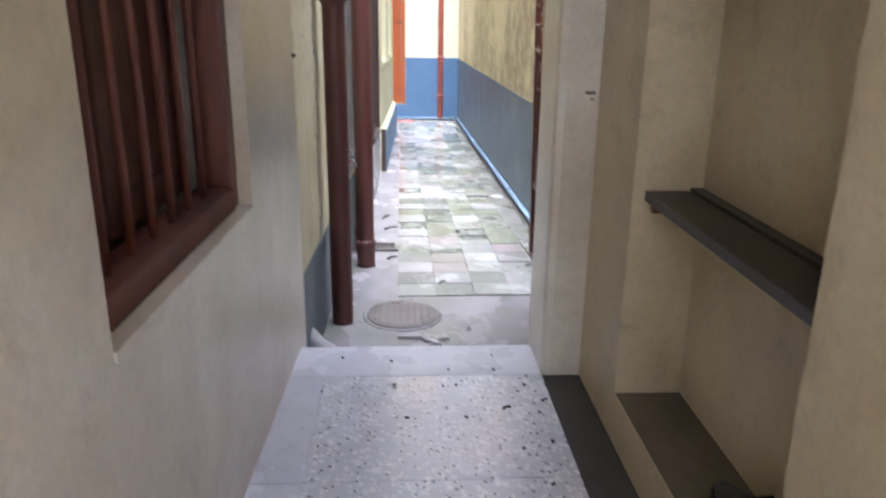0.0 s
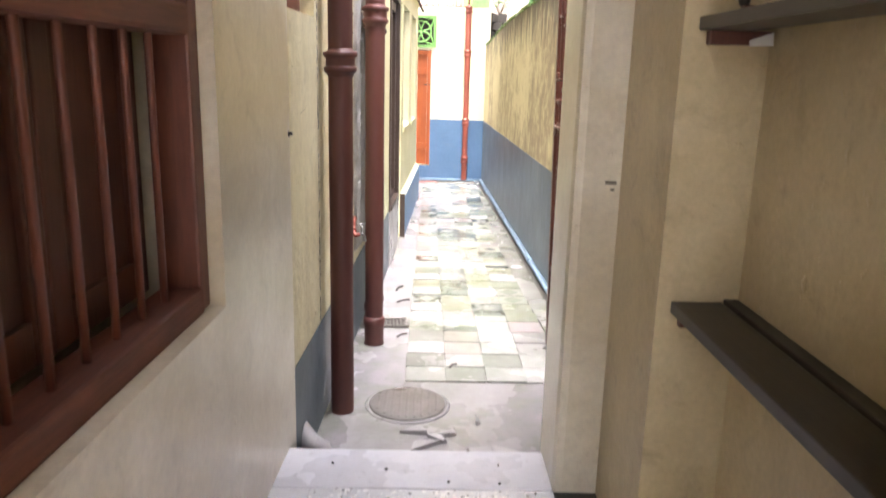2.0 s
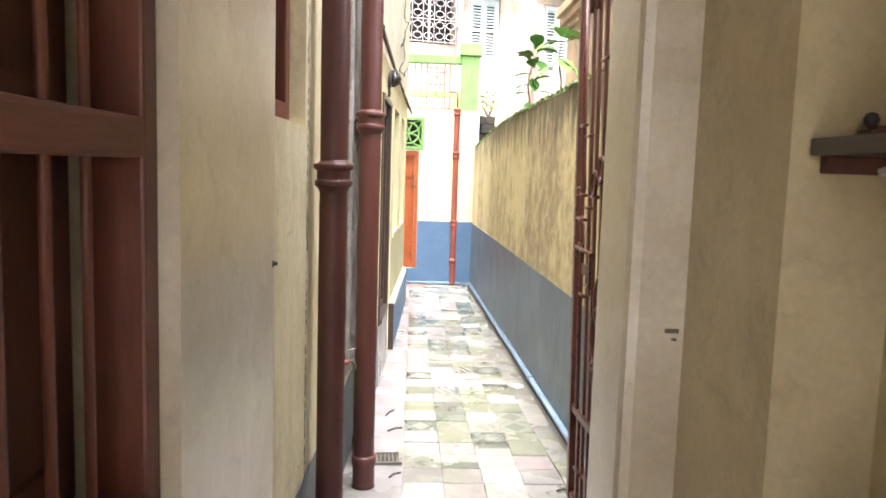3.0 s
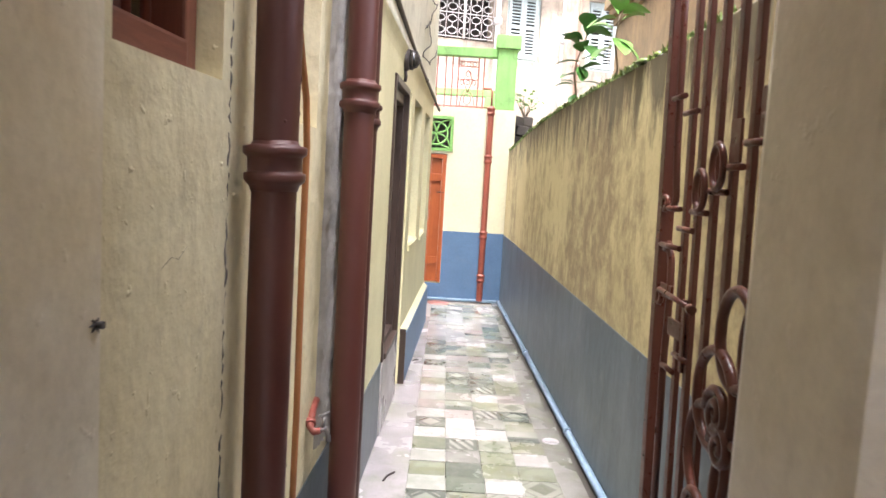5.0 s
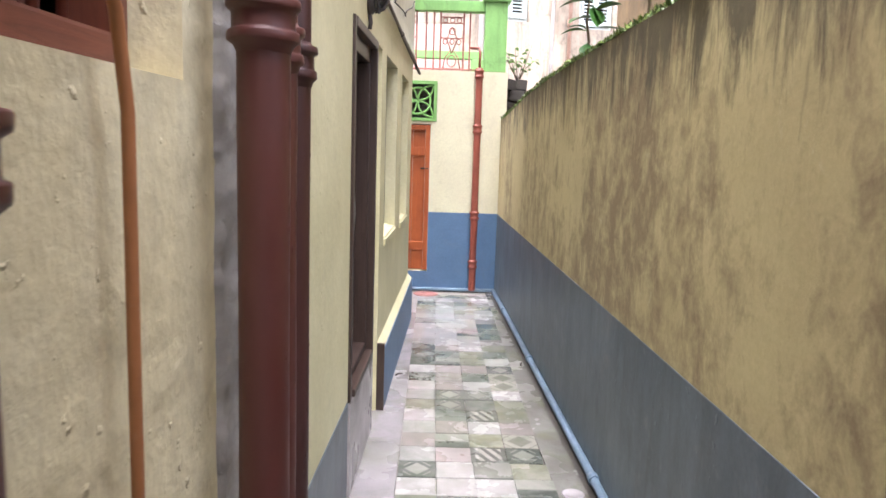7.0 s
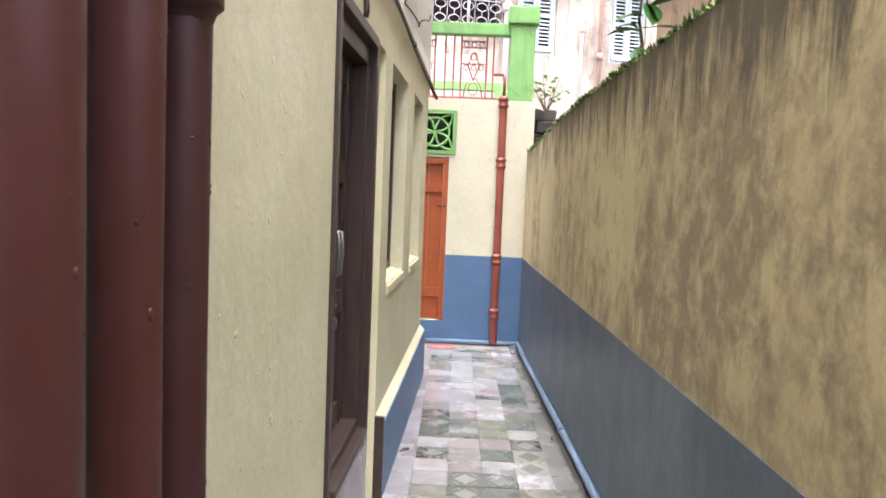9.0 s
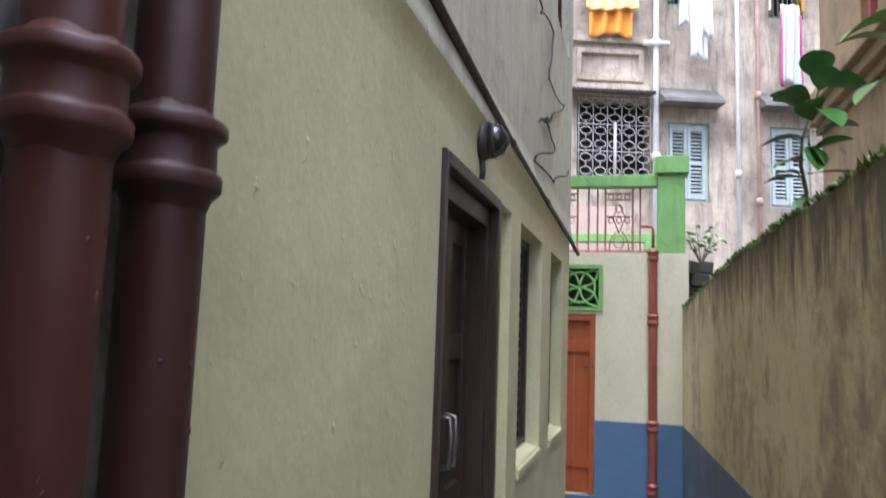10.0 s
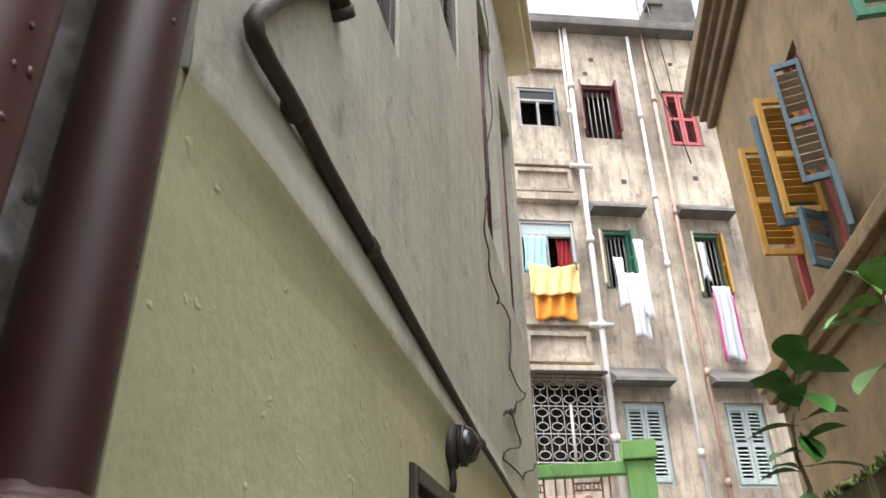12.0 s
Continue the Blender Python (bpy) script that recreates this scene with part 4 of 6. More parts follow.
# ---- pipes ----
def drain_pipe(name, label, x, y, r, z0, z1, collars, mat, foot=True, group="", lumps=0):
    p = thing(name, label, "pipe", at(x, y, 0), group)
    bm = fresh()
    lathe(bm, [(r, z0), (r, z0 + 0.001)] + [(r * (1 + 0.012 * math.sin(z * 7 + x * 40)), z) for z in np.arange(z0 + 0.05, z1, 0.06)] + [(r, z1)], 28)
    part("shaft", bm, mat, p)
    for z in collars:
        bm = fresh()
        prof = [(1.0, -0.095), (1.03, -0.090), (1.10, -0.079), (1.26, -0.071), (1.285, -0.067), (1.28, -0.053), (1.262, -0.0495), (1.17, -0.047), (1.155, -0.043), (1.155, -0.013), (1.17, -0.009), (1.31, -0.003), (1.335, 0.002), (1.33, 0.013), (1.30, 0.0165), (1.13, 0.020), (1.05, 0.023), (1.0, 0.031)]
        lathe(bm, [(r * (1 + (q - 1) * 1.22), z + 0.86 * e - 0.006) for q, e in prof], 32)
        for v in bm.verts:
            k = 1 + 0.035 * noise.noise(Vector((v.co.x * 60 + x * 90, v.co.y * 60, v.co.z * 45)))
            v.co.x, v.co.y, v.co.z = v.co.x * k, v.co.y * k, v.co.z + 0.004 * noise.noise(Vector((v.co.x * 25, v.co.y * 25, x * 50)))
        part("collar", bm, mat, p, "thick socket collar of the pipe")
    if lumps:
        bm = fresh()
        for i in range(lumps):
            a, z = random.triangular(-1.0, 0.5, -0.1), random.uniform(0.6, 2.6)
            q = random.uniform(0.0012, 0.003)
            lathe(bm, [(q, -0.8 * q), (q * 0.9, 0.1 * q), (q * 0.5, 0.45 * q), (q * 0.1, 0.55 * q)], 6, Matrix.Translation((r * math.cos(a), r * math.sin(a), z)) @ Matrix.Rotation(a, 4, "Z") @ Matrix.Rotation(radians(90), 4, "Y") @ Matrix.Diagonal((random.uniform(1.0, 3.5), random.uniform(0.8, 1.6), 1, 1)))
        tagged(part("paint_run", bm, mat, p, "lumpy run of old paint"), kind="stuff")
    if foot:
        bm = fresh()
        lathe(bm, [(r * 1.02, z0 + 0.16), (r * 1.18, z0 + 0.15), (r * 1.2, z0 + 0.12), (r * 1.08, z0 + 0.10), (r * 1.06, z0 + 0.02), (r * 1.15, z0)], 24)
        part("foot", bm, mat, p)
    return p


drain_pipe("drain_pipe", "dark maroon painted iron drain pipe with a socket collar", -0.466, 3.402, 0.049, 0.0, 6.4, [1.525, 3.4, 5.3], M_PIPE, False, "drain pipes on the house wall", 26)
drain_pipe("drain_pipe", "maroon painted iron drain pipe standing on the cement", -0.393, 4.241, 0.049, 0.0, 6.4, [1.765, 3.6, 5.5], M_PIPE, True, "drain pipes on the house wall", 26)
drain_pipe("drain_pipe", "blotched dark maroon iron drain pipe beside two others", -0.421, 4.500, 0.042, 0.0, 6.4, [1.755, 3.6, 5.5], M_PIPE, True, "drain pipes on the house wall", 26)
drain_pipe("drain_pipe", "dark maroon iron drain pipe with drips of old paint", -0.4155, 4.646, 0.042, 0.0, 6.4, [1.735, 3.6, 5.5], M_PIPE_DARK, True, "drain pipes on the house wall", 26)
drain_pipe("drain_pipe", "red oxide drain pipe on the cream end wall", 0.360, 10.60, 0.036, 0.02, 2.34, [2.31, 1.75, 0.85, 0.33], M_PIPE_FAR, False)
bm = fresh()
tube(bm, [(0.360, 10.60, 2.33), (0.360, 10.60, 2.50), (0.350, 10.62, 2.54), (0.265, 10.66, 2.545)], 0.014, 8)
whole("water_pipe", bm, M_PIPE_FAR, "thin red water pipe above the drain pipe", "pipe")

# ragged mortar in the joint behind the first pipe, coloured dark as its shadow
bm = fresh()
mz = np.arange(0.1, 3.0, 0.012)
tube(bm, [(-0.551 + random.uniform(-0.001, 0.001), 3.34 + random.uniform(-0.007, 0.007), z) for z in mz], [random.uniform(0.002, 0.0055) for z in mz], 6)
whole("pipe_shadow_mortar", bm, M_STAINED, "crumbling mortar behind the drain pipe, dark for the shadow there", "mortar", None, "stuff")

# rough cement band behind the three pipes
bm = fresh()
zs, bw = np.arange(0.5, 6.31, 0.016), np.linspace(4.32, 4.776, 30)
rows = []
for z in zs:
    row = []
    for k, y in enumerate(bw):
        lump = noise.noise(Vector((y * 55, z * 45, 2))) * 0.014 + noise.noise(Vector((y * 120, z * 110, 5))) * 0.007 + noise.noise(Vector((y * 9, z * 9, 7))) * 0.008
        row.append(bm.verts.new((-0.055 if k == 0 else -0.030 + lump, y + (0.02 * noise.noise(Vector((k, z * 6, 4))) if k < 3 else 0.0), z)))
    rows.append(row)
for a, c in zip(rows, rows[1:]):
    for k in range(29):
        f = bm.faces.new((a[k], a[k + 1], c[k + 1], c[k]))
        f.smooth = True
whole("cement_band", bm, M_ROUGH, "rough grey cement band behind the drain pipes", "wall patch", LW, "structure")

# orange cable from the window between the pipes
bm = fresh()
pts = [(-0.49, 3.60, 2.35), (-0.475, 3.68, 2.0), (-0.462, 3.76, 1.78), (-0.458, 3.82, 1.68), (-0.456, 3.845, 1.55), (-0.458, 3.85, 1.2), (-0.455, 3.845, 0.8), (-0.458, 3.84, 0.3), (-0.455, 3.85, 0.02)]
tube(bm, [(x - 0.028, y, z) for x, y, z in pts], 0.0095, 10)
whole("hose", bm, M_ORANGE_CABLE, "orange-brown hose hanging from the small window", "hose")

# tap
tap = thing("tap", "red water pipe stub with a brass tap", "tap", at(-0.03, 0, -0.01))
bm = fresh()
tube(bm, [(-0.475, 4.31, 0.70), (-0.475, 4.24, 0.675), (-0.47, 4.18, 0.645), (-0.455, 4.165, 0.635), (-0.435, 4.17, 0.64)], 0.0125, 10)
tube(bm, [(-0.474, 4.205, 0.658), (-0.472, 4.19, 0.651)], 0.019, 10)
part("spout_pipe", bm, M_RED_TAP, tap)
bm = fresh()
tube(bm, [(-0.435, 4.17, 0.64), (-0.42, 4.175, 0.645), (-0.41, 4.18, 0.625), (-0.408, 4.182, 0.60)], 0.009, 8)
tube(bm, [(-0.425, 4.173, 0.65), (-0.425, 4.173, 0.685)], 0.006, 8)
tube(bm, [(-0.44, 4.165, 0.69), (-0.405, 4.185, 0.70)], 0.005, 6)
part("tap_body", bm, M_STEEL, tap, "dull metal tap")

# conduit and lamp on the house wall
conduit = thing("conduit", "brown conduit along the house wall with an elbow", "conduit", LW)
bm = fresh()
tube(bm, [(0.022, 5.16, 2.782), (0.022, 5.118, 2.745), (0.022, 5.05, 2.68), (0.026, 4.934, 2.523), (0.03, 4.885, 2.45), (0.03, 4.872, 2.42), (0.03, 4.885, 2.402), (0.028, 4.93, 2.400), (0.025, 5.02, 2.404), (0.02, 5.2, 2.393), (0.02, 5.46, 2.378), (0.02, 5.75, 2.355), (0.02, 6.3, 2.32), (0.02, 6.8, 2.289), (0.02, 7.75, 2.26), (0.02, 9.3, 2.228)], 0.0145, 10)
part("pipe_run", bm, M_CONDUIT, conduit)
bm = fresh()
tube(bm, [(0.02, 5.10, 2.86), (0.02, 5.215, 2.785)], [0.020, 0.024], 10)
tube(bm, [(0.02, 5.205, 2.791), (0.02, 5.225, 2.779)], 0.028, 10)
part("tee_fitting", bm, M_CONDUIT, conduit)
for y, z in ((5.04, 2.403), (5.46, 2.378), (6.8, 2.289), (7.9, 2.257)):
    bm = fresh()
    tube(bm, [(0.02, y - 0.016, z), (0.02, y + 0.016, z)], 0.019, 10)
    part("coupling", bm, M_CONDUIT, conduit)
bm = fresh()
tube(bm, [(0.02, 9.28, 2.228), (0.03, 9.36, 2.20), (0.05, 9.5, 2.16)], 0.013, 8)
part("end_bend", bm, M_CONDUIT, conduit)
# the upper storey swells out over a soft cove
def swelling(prof):
    bm = fresh()
    rows = [[bm.verts.new((0.0003 + d * min(1.0, (y - 4.78) * 4.0 + 0.4), y, z + 0.008 * math.sin(y * 1.7))) for d, z in prof] for y in np.arange(4.782, 9.31, 0.1)]
    for a, c in zip(rows, rows[1:]):
        for j in range(len(prof) - 1):
            f = bm.faces.new((a[j], c[j], c[j + 1], a[j + 1]))
            f.smooth = True
    return bm


whole("wall_cove", swelling([(0.0, 2.150), (0.002, 2.175), (0.005, 2.200), (0.011, 2.222), (0.018, 2.240), (0.021, 2.250)]), M_LEFT, "soft pale yellow plaster cove under the upper storey", "trim", LW, "structure")
whole("wall_ledge", swelling([(0.021, 2.250), (0.022, 2.262), (0.020, 2.285), (0.015, 2.315), (0.010, 2.35), (0.0062, 2.39)]), M_LEFT_UP, "soft grey swelling of the upper wall", "trim", LW, "structure")

lamp = thing("bulkhead_lamp", "old black bulkhead wall lamp with glass cover, unlit", "lamp", LW @ at(0.0, 6.33, 2.175) @ Matrix.Diagonal((0.8, 0.8, 0.88, 1)))
bm = fresh()
lathe(bm, [(0.078, 0.0), (0.08, 0.012), (0.072, 0.03), (0.06, 0.036)], 24, Matrix.Rotation(radians(90), 4, "Y"))
part("back_plate", bm, M_IRON, lamp)
bm = fresh()
lathe(bm, [(0.058, 0.034), (0.06, 0.055), (0.052, 0.085), (0.034, 0.108), (0.012, 0.116)], 24, Matrix.Rotation(radians(90), 4, "Y"))
part("cover", bm, M_GLASS, lamp, "dusty glass cover")
bm = fresh()
tube(bm, [(0.066 * math.cos(a) * 0 + 0.06, 0.066 * math.cos(a), 0.066 * math.sin(a)) for a in (2 * math.pi * j / 20 for j in range(20))], 0.006, 6, True)
for s in (-0.025, 0.025):
    tube(bm, [(0.036, s, -0.062), (0.09, s, -0.045), (0.118, s, 0), (0.09, s, 0.045), (0.036, s, 0.062)], 0.005, 6)
part("guard", bm, M_IRON, lamp)
bm = fresh()
tube(bm, [(0.01, -0.01, -0.07), (0.016, -0.012, -0.12), (0.01, -0.01, -0.15)], 0.012, 8)
part("cable_gland", bm, M_IRON, lamp)

# loose wires on the upper wall
def loose_wire(label, points):
    bm = fresh()
    path = []
    for (y0, z0), (y1, z1) in zip(points, points[1:]):
        for k in range(6):
            q = (k / 6) ** 2 * (3 - 2 * k / 6)
            path.append((0.022 + 0.008 * math.sin(y0 * 9 + k), y0 + (y1 - y0) * q, z0 + (z1 - z0) * k / 6))
    path.append((0.022, *points[-1]))
    tube(bm, path, 0.0045, 6)
    whole("loose_wire", bm, M_WIRE, label, "wire", LW, "", "loose wires")


loose_wire("loose black wire hanging down the upper wall", [(7.75, 5.9), (7.77, 5.28), (7.74, 4.6), (7.41, 3.84), (7.20, 3.50), (7.24, 3.26), (7.55, 3.16), (8.10, 3.30), (7.82, 2.90), (8.60, 3.02), (7.95, 2.72)])
loose_wire("tangled black wire hanging on the upper wall", [(7.95, 2.72), (7.56, 2.60), (8.03, 2.76), (7.72, 2.66), (8.24, 2.65), (7.44, 2.37), (8.22, 2.43), (9.01, 2.68)])

# blue water pipe along the foot of the boundary wall
bm = fresh()
tube(bm, [(-0.026, 2.9, 0.03), (-0.026, 6.0, 0.03), (-0.026, 10.56, 0.032)], 0.021, 10)
for y in (4.3, 6.05, 8.0, 9.6):
    tube(bm, [(-0.026, y - 0.025, 0.03), (-0.026, y + 0.025, 0.03)], 0.027, 10)
whole("floor_pipe", bm, M_BLUE_PIPE, "blue-grey water pipe lying along the wall foot", "pipe", RW)
# thin dark strip beneath the floor pipe, with an uneven outer edge
bm = fresh()
vs = [bm.verts.new((-0.072 + 0.012 * noise.noise(Vector((0, y * 3, 1))), y, 0.0035)) for y in np.arange(3.8, 10.5, 0.1)]
ws = [bm.verts.new((-0.004, y, 0.0035)) for y in np.arange(3.8, 10.5, 0.1)]
for j in range(len(vs) - 1):
    bm.faces.new((vs[j], ws[j], ws[j + 1], vs[j + 1]))
whole("wall_foot_strip", bm, M_DARKCEM, "thin black strip along the wall foot", "silt", RW, "stuff")

# ---- iron gate, folded open along the alley ----
gate = thing("iron_gate", "brown painted iron gate with scrolls, standing open", "gate", at(0.486, 2.80, 0, 0, -1.25, 1.6))
G0, G1, GL = 0.27, 2.25, 0.78
for y in (0.0, GL - 0.032):
    bm = fresh()
    bevelled(bm, -0.016, 0.016, y, y + 0.032, G0, G1, 0.003)
    part("stile", bm, M_GATE, gate)
for z in (G0, 0.62, G1 - 0.03):
    bm = fresh()
    bevelled(bm, -0.012, 0.012, 0.033, GL - 0.033, z, z + 0.03, 0.003)
    part("rail", bm, M_GATE, gate)
# uprights from the top rail; those over the hoops stop at them
for y, z0 in ((0.082, 0.651), (0.143, 0.651), (0.23, 0.651), (0.31, 1.325), (0.385, 1.205), (0.469, 0.651), (0.552, 0.651), (0.621, 0.651)):
    bm = fresh()
    bevelled(bm, -0.006, 0.006, y - 0.0115, y + 0.0115, z0, G1 - 0.031, 0.002)
    part("upright", bm, M_GATE, gate)
for y in (0.082, 0.143, 0.23, 0.31, 0.385, 0.469, 0.552, 0.621, 0.685):
    bm = fresh()
    bevelled(bm, -0.006, 0.006, y - 0.0115, y + 0.0115, G0 + 0.031, 0.619, 0.002)
    part("upright", bm, M_GATE, gate)
# short links, climbing in steps from the closing side to the hinges
for y0, y1, z in ((0.718, 0.656, 1.70), (0.639, 0.575, 1.66), (0.76, 0.643, 1.45), (0.63, 0.557, 1.408), (0.557, 0.484, 1.449), (0.479, 0.394, 1.493), (0.398, 0.33, 1.54), (0.312, 0.249, 1.582), (0.245, 0.161, 1.626), (0.161, 0.085, 1.68), (0.747, 0.631, 1.363),
                  (0.155, 0.085, 1.412), (0.607, 0.543, 1.13), (0.681, 0.621, 1.087), (0.09, 0.03, 1.33), (0.09, 0.03, 1.92), (0.31, 0.23, 1.98), (0.469, 0.385, 1.90), (0.552, 0.469, 0.44), (0.385, 0.31, 0.46), (0.23, 0.143, 0.48), (0.685, 0.621, 0.42)):
    bm = fresh()
    tube(bm, [(-0.010, y0 + 0.008, z), (-0.010, y1 - 0.008, z)], 0.0065, 8)
    part("link", bm, M_GATE, gate)
# flat plates on the steps and the lock plates by the closing stile
for y0, y1, z0, z1 in ((0.335, 0.382, 1.548, 1.628), (0.238, 0.262, 1.591, 1.675), (0.165, 0.20, 1.64, 1.72), (0.575, 0.66, 1.165, 1.205), (0.650, 0.730, 1.243, 1.275), (0.556, 0.575, 1.10, 1.26)):
    bm = fresh()
    bevelled(bm, -0.013, -0.007, y0, y1, z0, z1, 0.002)
    part("plate", bm, M_GATE, gate)
bm = fresh()
tube(bm, [(-0.024, 0.70, 1.262), (-0.024, 0.49, 1.252)], 0.006, 10)
tube(bm, [(-0.024, 0.50, 1.252), (-0.024, 0.482, 1.251)], 0.010, 10)
part("bolt", bm, M_GATE, gate, "round sliding bolt")
# oval hoops of flat bar
for y, z, ry, rz, r in ((0.275, 1.235, 0.072, 0.088, 0.011), (0.165, 1.225, 0.082, 0.105, 0.010), (0.352, 1.105, 0.088, 0.094, 0.011), (0.375, 0.985, 0.095, 0.105, 0.010), (0.25, 0.94, 0.08, 0.11, 0.010), (0.503, 1.494, 0.026, 0.040, 0.007), (0.419, 1.541, 0.028, 0.042, 0.007)):
    bm = fresh()
    tube(bm, [(-0.018, y + ry * math.cos(2 * math.pi * j / 28), z + rz * math.sin(2 * math.pi * j / 28)) for j in range(28)], r, 8, True)
    part("hoop", bm, M_GATE, gate)
for y, z, q in ((0.325, 1.085, 0.052), (0.30, 1.03, 0.045), (0.40, 0.86, 0.05), (0.20, 0.80, 0.045)):
    bm = fresh()
    tube(bm, [(-0.024, y + q * (1 - j / 24) * math.cos(j * 0.55), z + q * (1 - j / 24) * math.sin(j * 0.55)) for j in range(21)], 0.010, 8)
    part("scroll", bm, M_GATE, gate)
# thin strips that hook round the closing stile, and arches under the top rail
for pts in ([(0.715, 2.2), (0.705, 1.85), (0.690, 1.56), (0.678, 1.475), (0.690, 1.448), (0.725, 1.452)], [(0.728, 1.352), (0.705, 1.368), (0.683, 1.335), (0.676, 1.27), (0.690, 1.08), (0.690, 0.64)]):
    bm = fresh()
    tube(bm, [(-0.006, y, z) for y, z in pts], 0.0085, 8)
    part("bowed_strip", bm, M_GATE, gate)
for y in (0.112, 0.347, 0.587):
    bm = fresh()
    tube(bm, [(-0.012, y + 0.035 * math.cos(a), 2.08 + 0.09 * math.sin(a)) for a in (math.pi * j / 10 for j in range(11))], 0.007, 6)
    part("arch", bm, M_GATE, gate)
for z in (1.46, 1.24):
    bm = fresh()
    tube(bm, [(-0.012, GL - 0.048 + 0.014 * math.cos(2 * math.pi * j / 14), z + 0.016 * math.sin(2 * math.pi * j / 14)) for j in range(14)], 0.006, 6, True)
    part("lug", bm, M_GATE, gate)
for z in (0.55, 1.9):
    bm = fresh()
    tube(bm, [(0.02, -0.012, z - 0.04), (0.02, -0.012, z + 0.04)], 0.013, 8)
    bevelled(bm, 0.0, 0.02, -0.03, 0.02, z - 0.02, z + 0.02, 0.003)
    part("hinge", bm, M_GATE, gate)

# ---- the recess in the passage: shelves and what lies there ----
for z, name in ((0.95, "lower"), (1.59, "upper")):
    shelf = thing("shelf", "dark wooden shelf let into the wall recess", "shelf", None, "recess shelves")
    bm = fresh()
    bevelled(bm, 0.472, 0.592, 1.133, 2.037, z - 0.022, z + 0.006, 0.003)
    part("board", bm, M_SHELF, shelf)
    bm = fresh()
    bevelled(bm, 0.595, 0.630, 1.133, 2.037, z - 0.01, z + 0.014, 0.003)
    part("back_rail", bm, M_SHELF, shelf)
    bm = fresh()
    bevelled(bm, 0.49, 0.626, 2.012, 2.0365, z - 0.052, z - 0.0225, 0.003)
    part("bearer", bm, M_SHUT, shelf, "dark wooden bearer under the shelf end")
bm = fresh()
lathe(bm, [(0.022, 0.0), (0.024, 0.006), (0.008, 0.012), (0.007, 0.03), (0.016, 0.036), (0.02, 0.05), (0.014, 0.064), (0.004, 0.068)], 14)
whole("knob", bm, M_IRON, "small dark metal knob lying on the shelf", "knob", at(0.55, 2.0, 1.597) @ Matrix.Diagonal((0.62, 0.62, 0.62, 1)))
bm = fresh()
box(bm, -0.03, 0.03, -0.02, 0.02, 0.0, 0.012)
box(bm, -0.018, 0.018, -0.012, 0.012, 0.012, 0.02)
whole("small_box", bm, M_SHUT, "flat dark little box on the shelf", "box", at(0.56, 1.985, 1.5965))
bm = fresh()
vs = [bm.verts.new(p) for p in ((0, 0, 0), (0.05, 0.0, 0.002), (0.05, 0.004, 0.03), (0, 0.006, 0.012), (0.0, -0.003, 0.0), (0.05, -0.003, 0.002), (0.05, 0.001, 0.03), (0, 0.003, 0.012))]
for f in ((0, 1, 2, 3), (4, 7, 6, 5), (0, 4, 5, 1), (1, 5, 6, 2), (2, 6, 7, 3), (3, 7, 4, 0)):
    bm.faces.new([vs[i] for i in f])
whole("paper_scrap", bm, M_WHITE_TAPE, "white paper scrap tucked under the shelf", "paper", at(0.575, 2.008, 1.536))


def shoe(m, label):
    s = thing("shoe", label, "shoe", m, "pair of black shoes")
    bm = fresh()
    outline = [(0.0, 0.032), (0.04, 0.037), (0.09, 0.034), (0.14, 0.038), (0.19, 0.044), (0.235, 0.036), (0.262, 0.014)]
    lo = [bm.verts.new((x, w, 0.0)) for x, w in outline] + [bm.verts.new((x, -w, 0.0)) for x, w in outline[::-1]]
    hi = [bm.verts.new((v.co.x, v.co.y, 0.02)) for v in lo]
    n = len(lo)
    for j in range(n):
        bm.faces.new((lo[j], lo[(j + 1) % n], hi[(j + 1) % n], hi[j]))
    bm.faces.new(lo[::-1])
    bm.faces.new(hi)
    part("sole", bm, M_BLACK, s)
    bm = fresh()
    stations = [(0.0, 0.030, 0.085), (0.03, 0.034, 0.095), (0.08, 0.032, 0.09), (0.12, 0.034, 0.085), (0.16, 0.038, 0.068), (0.21, 0.038, 0.052), (0.255, 0.018, 0.036)]
    rows = []
    for x, w, h in stations:
        rows.append([bm.verts.new((x, w * math.cos(a), 0.021 + (h - 0.021) * math.sin(a))) for a in (math.pi * j / 10 for j in range(11))])
    for a, c in zip(rows, rows[1:]):
        for j in range(10):
            f = bm.faces.new((a[j], a[j + 1], c[j + 1], c[j]))
            f.smooth = True
    bm.faces.new(rows[0])
    part("upper", bm, M_BLACK, s)
    bm = fresh()
    tube(bm, [(0.09, 0.036, 0.06), (0.10, 0.02, 0.098), (0.10, -0.02, 0.098), (0.09, -0.036, 0.06)], 0.007, 6)
    part("strap", bm, M_BLACK, s)
    return s


shoe(at(0.485, 1.27, 0.3475, 0, 0, 84) @ Matrix.Diagonal((0.85, 1.0, 0.75, 1)), "black leather shoe standing in the recess")
shoe(at(0.575, 1.30, 0.3475, 0, 0, 95), "black leather shoe standing in the recess")

chest = thing("low_cabinet", "low mustard-yellow cabinet with a dark edge strip", "cabinet", None)
bm = fresh()
bevelled(bm, 0.137, 0.432, 0.30, 1.10, 0.2, 0.534, 0.003)
part("body", bm, M_YBOX, chest)
bm = fresh()
bevelled(bm, 0.138, 0.436, 0.29, 1.112, 0.5345, 0.56, 0.002)
part("top", bm, M_YBOX, chest)
bm = fresh()
bevelled(bm, 0.122, 0.1375, 0.29, 1.112, 0.53, 0.563, 0.002)
part("edge_strip", bm, M_DOOR, chest, "dark brown edge strip")

